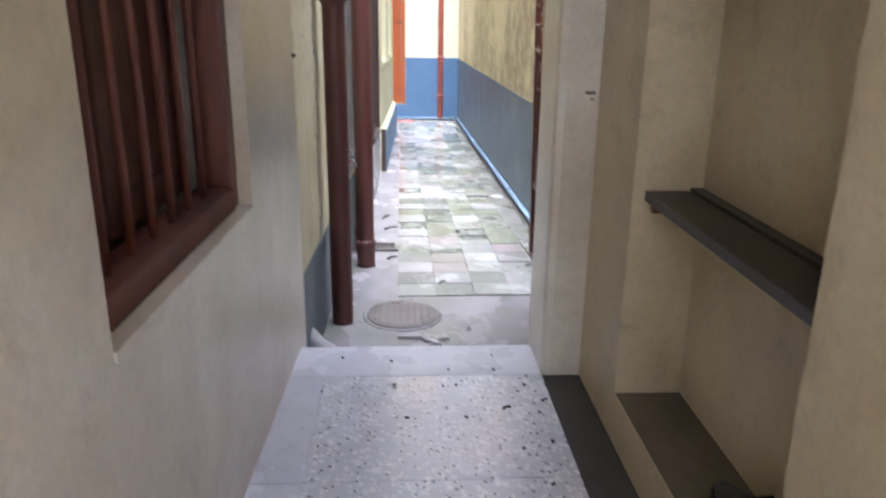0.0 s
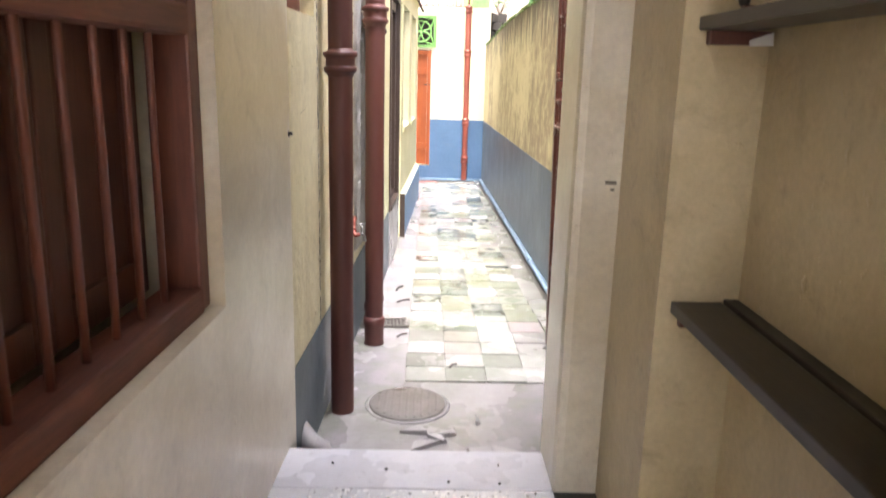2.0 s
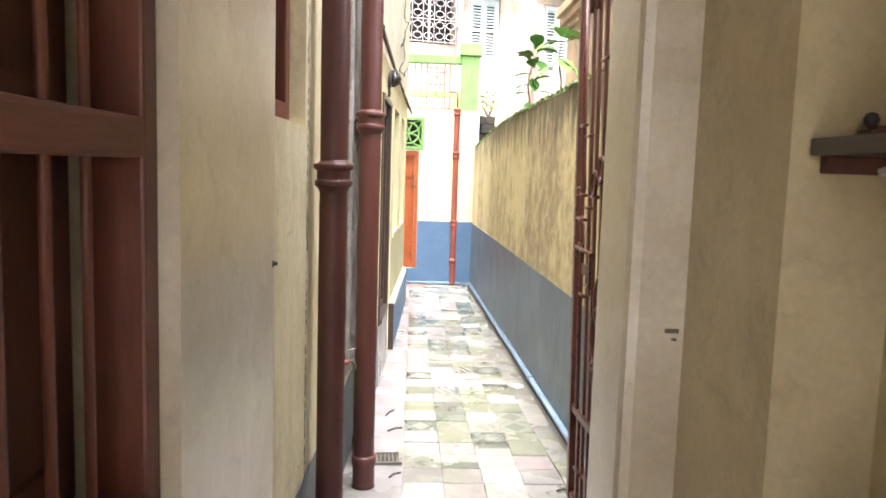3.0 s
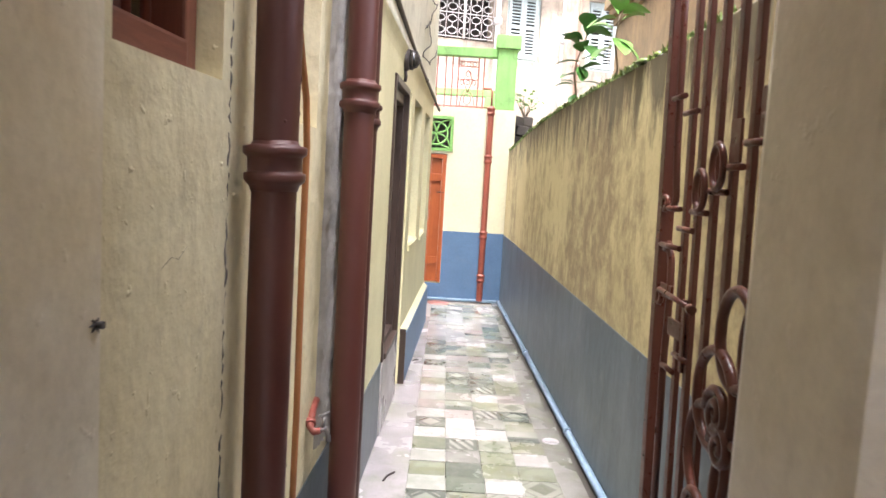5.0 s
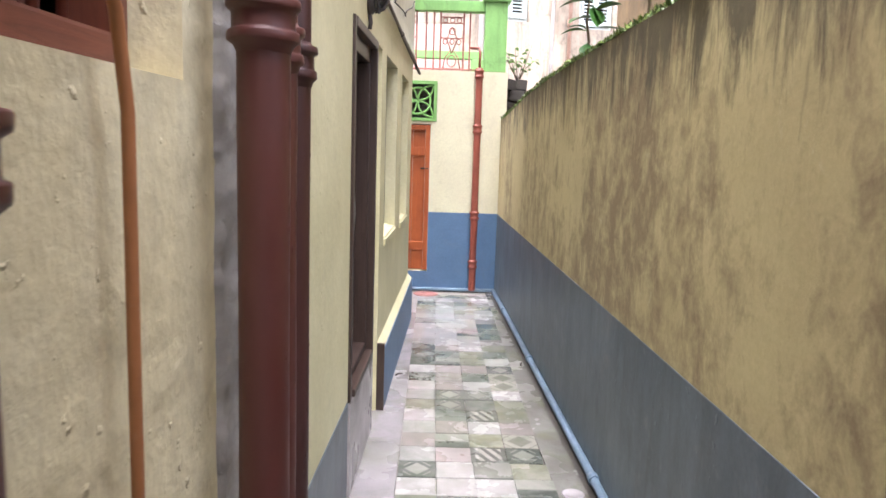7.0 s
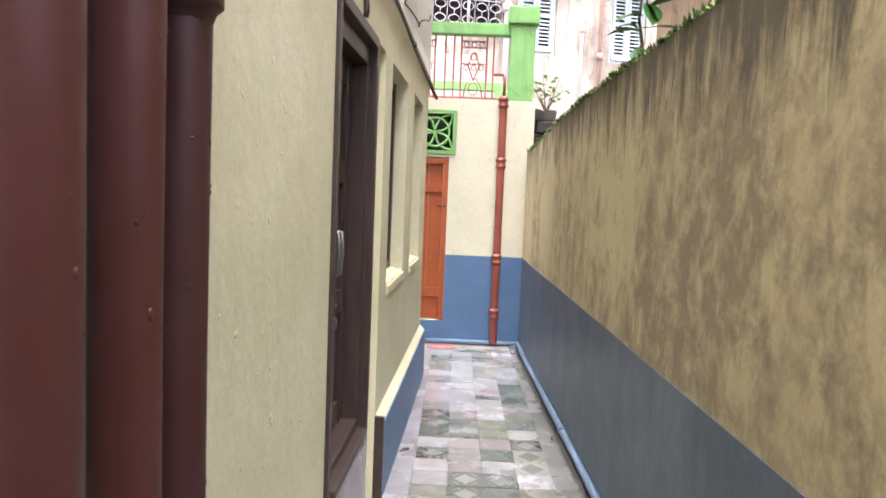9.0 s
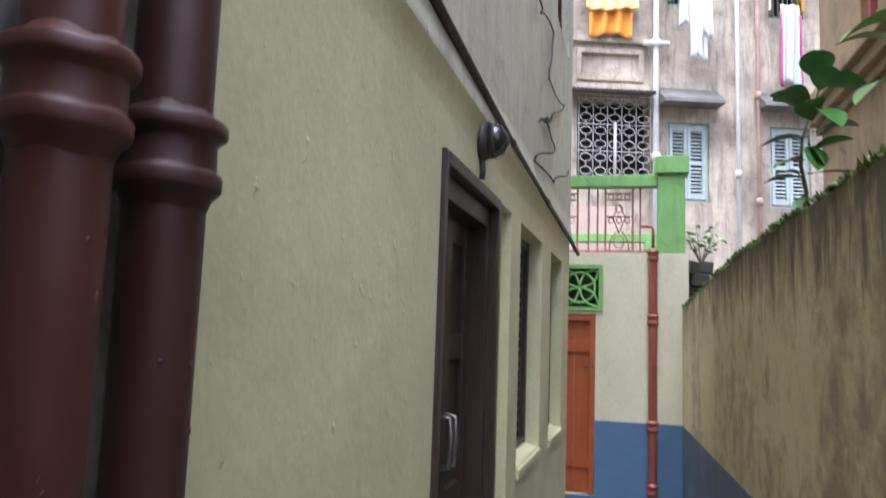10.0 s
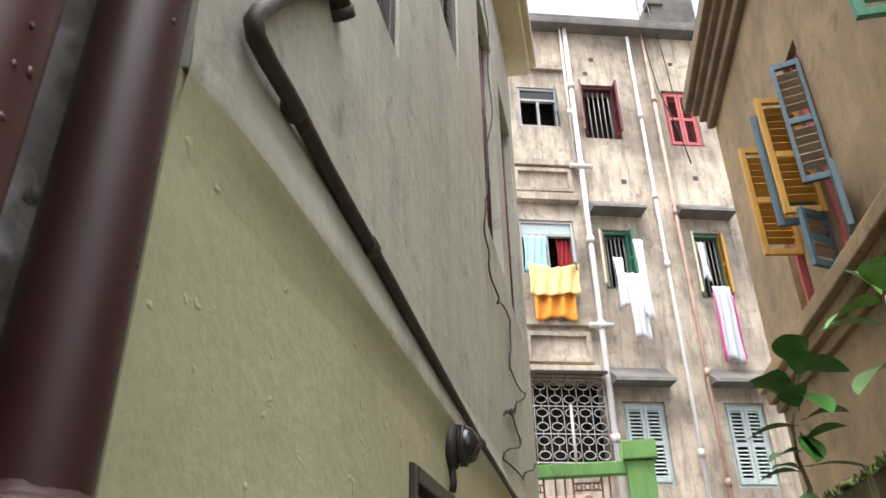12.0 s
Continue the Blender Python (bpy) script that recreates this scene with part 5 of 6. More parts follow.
for pts in ([(3.02, 1.31), (3.06, 1.325), (3.09, 1.318), (3.13, 1.338)],):
    bm = fresh()
    tube(bm, [(-0.0445, y, z) for y, z in pts], [0.0002] + [0.0005] * (len(pts) - 2) + [0.0002], 5)
    tagged(part("crack", bm, M_LEDGE, None, "thin crack in the yellow plaster", LW), "", "crack", "plaster cracks", "structure")
# marks on the walls: nail with chipped plaster
bm = fresh()
tube(bm, [(-0.565, 2.785, 1.262), (-0.547, 2.785, 1.262)], [0.004, 0.006], 8)
for i in range(6):
    a = i * 1.05
    tube(bm, [(-0.5585, 2.785 + 0.004 * math.cos(a), 1.262 + 0.004 * math.sin(a)), (-0.5582, 2.785 + random.uniform(0.012, 0.022) * math.cos(a), 1.262 + random.uniform(0.010, 0.02) * math.sin(a))], [0.003, 0.0008], 5)
whole("nail", bm, M_IRON, "rusty nail in chipped plaster", "nail")
bm = fresh()
box(bm, 0.396, 0.428, 2.4575, 2.461, 1.168, 1.178)
box(bm, 0.412, 0.424, 2.4575, 2.461, 1.150, 1.156)
whole("chip_marks", bm, M_LEDGE, "brown chipped patch in the pilaster plaster", "chip", None, "structure")

# ---- clutter of the alley ----
# manhole
mh = thing("manhole_cover", "worn round iron manhole cover in rough cement", "manhole", at(-0.182, 3.47, 0.0))
bm = fresh()
lathe(bm, [(0.190, -0.01), (0.192, 0.002), (0.186, 0.006), (0.177, 0.007), (0.174, 0.003)], 36)
part("rim", bm, M_CEMENT, mh)
bm = fresh()
lathe(bm, [(0.172, -0.01), (0.172, 0.010), (0.165, 0.013), (0.10, 0.011), (0.02, 0.012)], 36)
part("lid", bm, M_COVER, mh)
for k in range(9):
    bm = fresh()
    x = -0.13 + k * 0.0325
    h = math.sqrt(max(0.0, 0.15**2 - x * x))
    bevelled(bm, x - 0.006, x + 0.006, -h, h, 0.012, 0.016, 0.002)
    part("rib", bm, M_COVER, mh)

dc = thing("drain_cover", "small square iron drain grating", "drain", at(-0.29, 4.565, 0.003, 0, 0, 4))
bm = fresh()
for a, c, e, g in ((-0.075, 0.075, -0.075, -0.06), (-0.075, 0.075, 0.06, 0.075), (-0.075, -0.06, -0.06, 0.06), (0.06, 0.075, -0.06, 0.06)):
    box(bm, a, c, e, g, 0.0, 0.014)
part("frame", bm, M_COVER, dc)
for k in range(6):
    for q in (-1, 1):
        bm = fresh()
        box(bm, -0.085, 0.085, -0.004, 0.004, 0.002, 0.012, Matrix.Translation((0, (k - 2.5) * 0.021, 0)) @ Matrix.Scale(0.7, 4) @ Matrix.Rotation(0.0, 4, "Z") if q < 0 else Matrix.Rotation(radians(90), 4, "Z") @ Matrix.Translation((0, (k - 2.5) * 0.021, 0)) @ Matrix.Scale(0.7, 4))
        part("grate_bar", bm, M_COVER, dc)
bm = fresh()
lathe(bm, [(0.05, -0.005), (0.052, 0.004), (0.046, 0.006), (0.042, 0.003), (0.004, 0.003)], 20)
whole("inspection_lid", bm, M_STONE, "small round floor cap beside the blue pipe", "cap", at(0.59, 5.95, 0.0))
bm = fresh()
lathe(bm, [(0.13, -0.005), (0.13, 0.006), (0.12, 0.010), (0.01, 0.009)], 28)
whole("red_floor_cover", bm, M_REDCOVER, "red oxide round cover at the end of the alley", "manhole", at(-0.13, 10.42, 0.0))

# cement margins beside the tiles
bm = fresh()
vs = [(-0.60, 2.697), (-0.207, 2.697), (-0.207, 10.5), (-0.40, 10.5), (-0.36, 8.9), (-0.45, 6.0), (-0.60, 4.6)]
low, high = [bm.verts.new((x, y, -0.03)) for x, y in vs], [bm.verts.new((x, y, 0.001)) for x, y in vs]
for j in range(len(vs)):
    bm.faces.new((low[j], low[(j + 1) % len(vs)], high[(j + 1) % len(vs)], high[j]))
bm.faces.new(high)
whole("floor_margin_left", bm, M_CEMENT, "damp pale cement margin along the house", "floor", None, "structure")
bm = fresh()
vs = [(0.600, 3.735), (0.84, 3.735), (0.64, 10.6), (0.506, 10.6), (0.506, 6.6), (0.530, 5.6), (0.600, 4.4)]
low, high = [bm.verts.new((x, y, -0.03)) for x, y in vs], [bm.verts.new((x, y, 0.0)) for x, y in vs]
for j in range(len(vs)):
    bm.faces.new((low[j], low[(j + 1) % len(vs)], high[(j + 1) % len(vs)], high[j]))
bm.faces.new(high)
whole("floor_margin_right", bm, M_MARGIN, "damp mossy cement margin along the boundary wall", "floor", None, "structure")
bm = fresh()
box(bm, -0.206, 0.90, 2.697, 3.73, -0.03, -0.002)
whole("floor_apron", bm, M_CEMENT, "rough pale cement apron before the step", "floor", None, "structure")
# broken stones by the step
for i in range(16):
    bm = fresh()
    n = random.randint(5, 7)
    r = random.uniform(0.045, 0.10)
    ang = sorted(random.uniform(0, 6.28) for _ in range(n))
    lo = [bm.verts.new((r * math.cos(a) * random.uniform(0.7, 1.2), r * math.sin(a) * random.uniform(0.6, 1.0), -0.004)) for a in ang]
    hi = [bm.verts.new((v.co.x * 0.9, v.co.y * 0.9, random.uniform(0.008, 0.02))) for v in lo]
    for j in range(n):
        bm.faces.new((lo[j], lo[(j + 1) % n], hi[(j + 1) % n], hi[j]))
    bm.faces.new(hi)
    bm.faces.new(lo[::-1])
    x, y = random.uniform(-0.35, 0.55), random.uniform(2.85, 3.35)
    tagged(part("stone", bm, M_STONE, None, "flat broken stone bedded in cement", at(x, y if x > 0.05 else min(y, 3.2), 0.0)), "", "stone", "broken stones before the step")
# pipe stub at the foot of the step
bm = fresh()
tube(bm, [(-0.56, 2.86, 0.03), (-0.50, 2.87, 0.05), (-0.44, 2.83, 0.02)], [0.03, 0.035, 0.02], 10)
tube(bm, [(-0.46, 2.84, 0.015), (-0.34, 2.87, 0.015)], 0.014, 8)
whole("pipe_stub", bm, M_STONE, "cement-smeared pipe stub at the wall foot", "pipe")

# lump of mortar and a gully at the foot of the passage step
bm = fresh()
tube(bm, [(-0.62, 3.0, 0.17), (-0.58, 2.97, 0.135), (-0.53, 2.92, 0.105), (-0.48, 2.88, 0.085), (-0.445, 2.86, 0.06)], [0.030, 0.040, 0.042, 0.036, 0.014], 12)
for v in bm.verts:
    v.co += Vector((1, 1, 1)) * 0.008 * noise.noise(v.co * 22)
whole("mortar_lump", bm, M_STONE, "grey lump of hardened mortar at the wall foot", "rubble")
# closed plate: the gully's inner shade is only its dark colour
bm = fresh()
box(bm, -0.47, -0.32, 2.90, 3.04, -0.02, 0.0055)
whole("gully", bm, M_DARKCEM, "flat dark plate standing for a shaded gully beside the passage step", "drain", None, "structure")

# twigs and brick crumbs
for x, y, l, r in ((-0.30, 4.98, 0.10, 40), (-0.32, 5.25, 0.12, 70), (-0.27, 4.33, 0.08, 50), (0.58, 7.9, 0.07, 80), (-0.29, 7.6, 0.06, 50), (0.54, 4.2, 0.07, 10), (0.02, 3.9, 0.06, 60)):
    bm = fresh()
    tube(bm, [(0, 0, 0.007), (l * 0.5, 0.006, 0.011), (l, -0.004, 0.007)], 0.005, 6)
    tagged(part("twig", bm, M_IRON, None, "dry dark twig on the alley floor", at(x, y, 0.0, 0, 0, r)), "", "twig", "twigs on the floor")

# droppings and dead insects on the terrazzo
bm = fresh()
for i in range(30):
    x, y = random.uniform(-0.46, 0.28), random.uniform(0.9, 2.6)
    if i % 3 == 0:
        x = random.uniform(0.12, 0.29)
        y = random.uniform(1.9, 2.6)
    l = random.uniform(0.004, 0.012)
    tube(bm, [(x, y, 0.203), (x + l, y + random.uniform(-0.008, 0.008), 0.205)], [0.0035, 0.004], 5)
whole("floor_specks", bm, M_BLACK, "scattered black seeds on the terrazzo floor", "seeds", None, "stuff")

# ---- moss and plants on the boundary wall ----
bm = fresh()
for i in range(5200):
    y = random.uniform(4.2, 10.62)
    z = np.interp(y, ys, tops)
    d = random.choice((random.uniform(-0.012, 0.03), random.uniform(0.0, 0.12)))
    density = 0.5 + 0.5 * noise.noise((y * 2.3, 0.0, 3.1))
    if random.random() > density + 0.25:
        continue
    h, w, a, lean = random.uniform(0.008, 0.03) * (0.6 + density), random.uniform(0.004, 0.010), random.uniform(0, 6.28), random.uniform(-0.02, 0.02)
    c, s = math.cos(a) * w, math.sin(a) * w
    low_z = z - (0.012 if d < 0.01 else 0.002)
    v = [bm.verts.new(p) for p in ((d - c, y - s, low_z), (d + c, y + s, low_z), (d + lean + c * 0.2, y + lean, low_z + h), (d - s * 0.6, y + c * 0.6, low_z + h * 0.5))]
    bm.faces.new((v[0], v[1], v[2]))
    bm.faces.new((v[0], v[2], v[3]))
whole("moss", bm, M_MOSS, "green moss growing on the wall top", "moss", RW, "stuff")
bm = fresh()
for i in range(160):
    y = random.uniform(4.6, 10.5)
    z = np.interp(y, ys, tops)
    r = random.uniform(0.012, 0.035)
    seen = []
    lathe(bm, [(r, 0.0), (r * 0.9, r * 0.4), (r * 0.5, r * 0.7), (r * 0.1, r * 0.8)], 7, Matrix.Translation((random.uniform(0.0, 0.10), y, z - 0.006)) @ Matrix.Diagonal((random.uniform(0.7, 1.3), random.uniform(1.0, 2.6), 1, 1)))
whole("moss_cushions", bm, M_MOSS, "low moss cushions along the wall top", "moss", RW, "stuff")


def leaf(bm, base, direction, length, width, droop, twist):
    """An oval leaf, folded at the midrib, with a short stalk."""
    d = Vector(direction).normalized()
    side = d.cross(Vector((0, 0, 1)))
    side = (side if side.length > 0.1 else Vector((1, 0, 0))).normalized()
    up = side.cross(d).normalized()
    side, up = side * math.cos(twist) + up * math.sin(twist), up * math.cos(twist) - side * math.sin(twist)
    mids, lefts, rights = [], [], []
    n = 8
    for j in range(n + 1):
        q = j / n
        p = Vector(base) + d * length * (0.12 + q) + Vector((0, 0, -droop * length * q * q)) + up * 0.05 * length * math.sin(q * 3)
        w = width * (math.sin(math.pi * min(1.0, q * 0.97 + 0.015)) ** 0.75)
        mids.append(bm.verts.new(p))
        lefts.append(bm.verts.new(p + side * w + up * w * 0.28))
        rights.append(bm.verts.new(p - side * w + up * w * 0.28))
    for j in range(n):
        for edge in (lefts, rights):
            f = bm.faces.new((mids[j], mids[j + 1], edge[j + 1], edge[j]))
            f.smooth = True


plant = thing("wild_plant", "broad-leaved young fig plant rooted in the wall top", "plant", at(0.745, 6.98, 2.035) @ Matrix.Scale(1.02, 4))
bm = fresh()
stem = [(0, 0, -0.02), (0.005, -0.01, 0.08), (-0.015, -0.02, 0.18), (-0.01, -0.03, 0.28), (0.02, -0.05, 0.38), (0.05, -0.06, 0.48)]
tube(bm, stem, [0.009, 0.008, 0.007, 0.006, 0.005, 0.003], 8)
part("stem", bm, M_STEM, plant)
leaves = [((-0.005, -0.01, 0.075), (-0.15, -0.4, -1.0), 0.085, 0.036, 0.0), ((-0.01, -0.02, 0.135), (-1, -0.1, -0.12), 0.13, 0.034, 0.1), ((-0.01, -0.02, 0.14), (-1, -0.3, 0.25), 0.10, 0.032, 0.3),
          ((0, -0.02, 0.15), (1, -0.1, -0.05), 0.19, 0.033, 0.1), ((0.0, -0.03, 0.22), (0.9, -0.2, 0.35), 0.15, 0.040, 0.1), ((0.01, -0.03, 0.26), (0.1, -0.5, -0.9), 0.12, 0.048, 0.0), ((0.01, -0.03, 0.265), (0.35, -0.5, -0.9), 0.11, 0.040, 0.0),
          ((0.01, -0.04, 0.285), (-1, 0.0, -0.15), 0.16, 0.040, 0.1), ((0.02, -0.05, 0.30), (0.95, 0.1, 0.2), 0.15, 0.044, 0.1), ((0.02, -0.05, 0.33), (-0.1, -0.6, 0.6), 0.13, 0.06, 0.3), ((0.02, -0.05, 0.36), (-0.75, 0.1, 0.65), 0.17, 0.055, 0.2),
          ((0.04, -0.06, 0.44), (0.15, -0.6, 0.7), 0.13, 0.05, 0.3), ((0.05, -0.06, 0.47), (0.9, -0.2, 0.1), 0.14, 0.052, 0.3), ((0.05, -0.06, 0.48), (-0.3, -0.5, 0.8), 0.14, 0.062, 0.2), ((0.03, -0.05, 0.42), (-0.8, -0.3, 0.1), 0.15, 0.05, 0.2), ((0.03, -0.05, 0.40), (0.4, -0.6, -0.7), 0.14, 0.058, 0.0), ((0.0, -0.03, 0.20), (-0.7, -0.4, -0.2), 0.13, 0.042, 0.1)]
for i, (base, d, l, w, droop) in enumerate(leaves):
    bm = fresh()
    leaf(bm, base, d, l, w, droop, random.uniform(-0.5, 0.5))
    tube(bm, [base, tuple(Vector(base) + Vector(d).normalized() * l * 0.14)], 0.0025, 5)
    part("leaf", bm, M_LEAF, plant)

spray = thing("wild_plant", "leafy spray of a fig seedling on the wall top", "plant", at(0.845, 6.2, 2.045) @ Matrix.Scale(1.1, 4))
bm = fresh()
tube(bm, [(0, 0, -0.02), (0.01, 0.0, 0.12), (-0.01, 0.02, 0.26), (0.0, 0.0, 0.40)], [0.007, 0.006, 0.005, 0.003], 8)
part("stem", bm, M_STEM, spray)
for base, d, l, w, droop in (((-0.01, 0.02, 0.24), (-0.8, -0.3, -0.5), 0.14, 0.05, 0.1), ((-0.01, 0.02, 0.27), (0.7, -0.4, -0.6), 0.15, 0.055, 0.1), ((-0.005, 0.01, 0.32), (-0.9, 0.1, 0.2), 0.15, 0.05, 0.2), ((0, 0, 0.36), (0.8, 0.1, 0.4), 0.14, 0.05, 0.2), ((0, 0, 0.4), (-0.2, -0.7, 0.5), 0.14, 0.05, 0.3), ((0, 0, 0.38), (-0.9, -0.2, -0.2), 0.16, 0.055, 0.2), ((-0.01, 0.02, 0.29), (0.2, -0.7, -0.7), 0.15, 0.06, 0.0), ((0, 0, 0.4), (0.6, -0.4, 0.1), 0.15, 0.055, 0.2), ((0, 0, 0.39), (-0.5, 0.2, 0.8), 0.12, 0.045, 0.1)):
    bm = fresh()
    leaf(bm, base, d, l, w, droop, random.uniform(-0.4, 0.4))
    part("leaf", bm, M_LEAF_PALE, spray)

weed = thing("weed", "pale green leafy weed growing on the rubble", "plant", at(0.80, 11.0, 2.24))
bm = fresh()
for k in range(6):
    a = k * 1.1
    tube(bm, [(0, 0, 0), (0.08 * math.cos(a), 0.05 * math.sin(a), 0.16), (0.18 * math.cos(a), 0.10 * math.sin(a), 0.24 + 0.03 * k)], [0.006, 0.005, 0.003], 6)
part("stems", bm, M_STEM, weed)
bm = fresh()
for k in range(6):
    a = k * 1.1
    for j in range(10):
        q = 0.3 + 0.07 * j
        leaf(bm, (0.18 * math.cos(a) * q, 0.10 * math.sin(a) * q, (0.24 + 0.03 * k) * q + 0.02), (random.uniform(-1, 1), random.uniform(-1, 1), random.uniform(-0.1, 0.7)), random.uniform(0.05, 0.09), 0.018, 0.3, random.uniform(-0.6, 0.6))
part("foliage", bm, M_LEAF_PALE, weed)

# dark rubble heap beyond the wall's end
for i in range(14):
    bm = fresh()
    sx, sy, sz = random.uniform(0.05, 0.13), random.uniform(0.06, 0.12), random.uniform(0.03, 0.06)
    bevelled(bm, -sx, sx, -sy, sy, -sz, sz, 0.012)
    lvl = i // 4
    tagged(part("rubble_block", bm, M_SOOT, None, "blackened old brick in a heap behind the wall", at(0.78 + random.uniform(-0.10, 0.14), 10.98 + random.uniform(-0.08, 0.10), 1.86 + lvl * 0.115, random.uniform(-8, 8), random.uniform(-8, 8), random.uniform(0, 90))), "", "brick", "heap of blackened bricks")
bm = fresh()
box(bm, 0.661, 1.6, 10.80, 11.6, -0.05, 1.80)
whole("wall_beyond", bm, M_STAINED, "blackened wall stub behind the boundary wall", "wall", None, "structure")

# ---- the peach house on the other side of the boundary wall ----
RX = 1.86
bm = fresh()
pierced(bm, 4.2, 11.1, -0.06, 7.1, RX, RX + 0.3, [(8.63, 8.97, 3.80, 5.56), (9.58, 9.95, 3.85, 5.3), (6.5, 7.02, 3.80, 5.3)])
whole("wall_neighbour", bm, M_PEACH, "peach limewashed neighbour house wall", "wall", None, "structure")
bm = fresh()
box(bm, RX + 0.301, 6.0, 10.8, 11.1, -0.06, 7.1)
box(bm, RX + 0.301, 6.0, 4.2, 4.4, -0.06, 7.1)
box(bm, 5.9, 6.0, 4.4, 10.8, -0.06, 7.1)
box(bm, RX + 0.301, 5.9, 4.4, 10.8, 7.0, 7.1)
box(bm, RX + 0.8, RX + 0.9, 4.4, 10.8, -0.06, 7.0)
whole("wall_neighbour_back", bm, M_STAINED, "plain closing walls of the neighbour house", "wall", None, "structure")
bm = fresh()
for d, z0, z1 in ((0.05, 3.44, 3.52), (0.11, 3.52, 3.62), (0.17, 3.62, 3.74)):
    bevelled(bm, RX - d, RX - 0.001, 4.15, 11.12, z0, z1 - 0.001, 0.015)
whole("cornice_neighbour", bm, M_PEACH, "moulded mossy string course on the peach house", "cornice", None, "structure")
bm = fresh()
for d, z0, z1 in ((0.08, 6.62, 6.74), (0.14, 6.74, 6.85), (0.20, 6.85, 6.93), (0.27, 6.93, 7.12)):
    bevelled(bm, RX - d, RX - 0.001, 4.15, 11.1 + d * 0.4, z0, z1 - 0.001, 0.02)
whole("eave_neighbour", bm, M_EAVE, "heavy moulded eave of the peach house, sooty", "eave", None, "structure")


def louvre_shutter(name, label, m, w, h, frame_mat, slat_mat, slats, group):
    """A louvred leaf hinged at its local origin, opening along local x."""
    s = thing(name, label, "shutter", m, group)
    bm, e0 = fresh(), min(0.07, w * 0.14)
    for a, c in ((0.0, e0), (w - e0, w)):
        bevelled(bm, a, c, -0.018, 0.018, 0.0, h, 0.004)
    for e in (0.0, h * 0.5 - 0.035, h - 0.05):
        bevelled(bm, e0 + 0.0005, w - e0 - 0.0005, -0.017, 0.017, e, e + 0.05, 0.004)
    part("frame", bm, frame_mat, s)
    for i in range(slats):
        q = (i + 0.5) / slats
        z = 0.09 + (h - 0.18) * q
        if abs(z - h / 2) < 0.05:
            continue
        bm = fresh()
        box(bm, e0 + 0.001, w - e0 - 0.001, -0.028, 0.028, -0.004, 0.004, Matrix.Translation((0, 0, z)) @ Matrix.Rotation(radians(40), 4, "X"))
        part("slat", bm, slat_mat, s)
    return s


SH = "shutters of the peach house"
louvre_shutter("shutter", "yellow painted louvred shutter, swung open", at(RX - 0.01, 9.565, 4.245, 0, 0, 191), 0.30, 0.99, M_YSHUT, M_YSHUT, 13, SH)
louvre_shutter("shutter", "yellow louvred shutter standing open", at(RX - 0.01, 8.915, 4.24, 0, 0, 187), 0.29, 1.0, M_YSHUT, M_YSHUT, 13, SH)
louvre_shutter("shutter", "blue-grey shutter behind a yellow one", at(RX - 0.01, 8.985, 4.205, 0, 0, 179), 0.31, 0.96, M_BSHUT, M_BSHUT, 13, SH)
louvre_shutter("shutter", "blue framed shutter with bleached slats, open", at(RX - 0.01, 8.62, 4.34, 0, 0, 164), 0.20, 1.02, M_BSHUT, M_WORN, 12, SH)
louvre_shutter("shutter", "blue framed lower shutter with bleached slats, swung back", at(RX - 0.03, 8.62, 3.81, 0, 0, 250), 0.34, 0.47, M_BSHUT, M_WORN, 6, SH)
louvre_shutter("shutter", "blue framed lower shutter with bleached slats, half open", at(RX - 0.02, 8.95, 3.81, 0, 0, 212), 0.24, 0.44, M_BSHUT, M_WORN, 6, SH)
louvre_shutter("shutter", "green painted louvred shutter, standing open", at(RX - 0.01, 7.05, 4.25, 0, 0, 180), 0.36, 1.0, M_GSHUT, M_GSHUT, 12, SH)
for y0, y1, z0, z1 in ((8.63, 8.97, 3.80, 5.56), (9.58, 9.95, 3.85, 5.3), (6.5, 7.02, 3.80, 5.3)):
    w = tagged(thing("window_neighbour", "dark unglazed window with worn red frame", "window", None, "windows of the peach house"), kind="structure")
    for a, c in ((y0 + 0.002, y0 + 0.05), (y1 - 0.05, y1 - 0.002)):
        bm = fresh()
        bevelled(bm, RX + 0.05, RX + 0.14, a, c, z0 + 0.002, z1 - 0.002, 0.005)
        part("frame_side", bm, M_RED_SHUT, w)
    for e in (z0 + 0.002, (z0 + z1) / 2 - 0.15, z1 - 0.052):
        bm = fresh()
        bevelled(bm, RX + 0.052, RX + 0.138, y0 + 0.051, y1 - 0.051, e, e + 0.048, 0.005)
        part("frame_rail", bm, M_RED_SHUT, w)

# ---- the tall tenement at the end ----
HOLES = [(0.06, 0.70, 3.58, 4.77), (1.60, 2.22, 3.55, 4.77), (0.08, 0.58, 6.58, 7.66), (1.62, 2.15, 6.46, 7.66), (0.06, 0.72, 9.52, 10.74), (1.60, 2.22, 9.44, 10.70)]
HOLES += [(-1.28, -0.36, 6.80, 7.80), (-1.12, -0.38, 9.72, 10.6), (-1.27, -0.17, 3.85, 5.10), (3.2, 3.9, 3.55, 4.77), (3.2, 3.9, 6.46, 7.66), (3.2, 3.9, 9.4, 10.62)]
bm = fresh()
pierced(bm, -6.0, 6.0, -0.06, 12.0, 0.0, 0.35, HOLES)
FAW = FA @ Matrix.Rotation(radians(90), 4, "Z") @ Matrix.Diagonal((1, -1, 1, 1))
whole("wall_tenement", bm, M_FACADE, "weathered buff tenement wall with black rain stains", "wall", FAW, "structure")
# tenement rooms: the shade indoors is painted as dark plaster
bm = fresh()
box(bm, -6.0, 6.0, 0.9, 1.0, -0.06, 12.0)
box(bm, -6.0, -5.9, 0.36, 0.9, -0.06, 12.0)
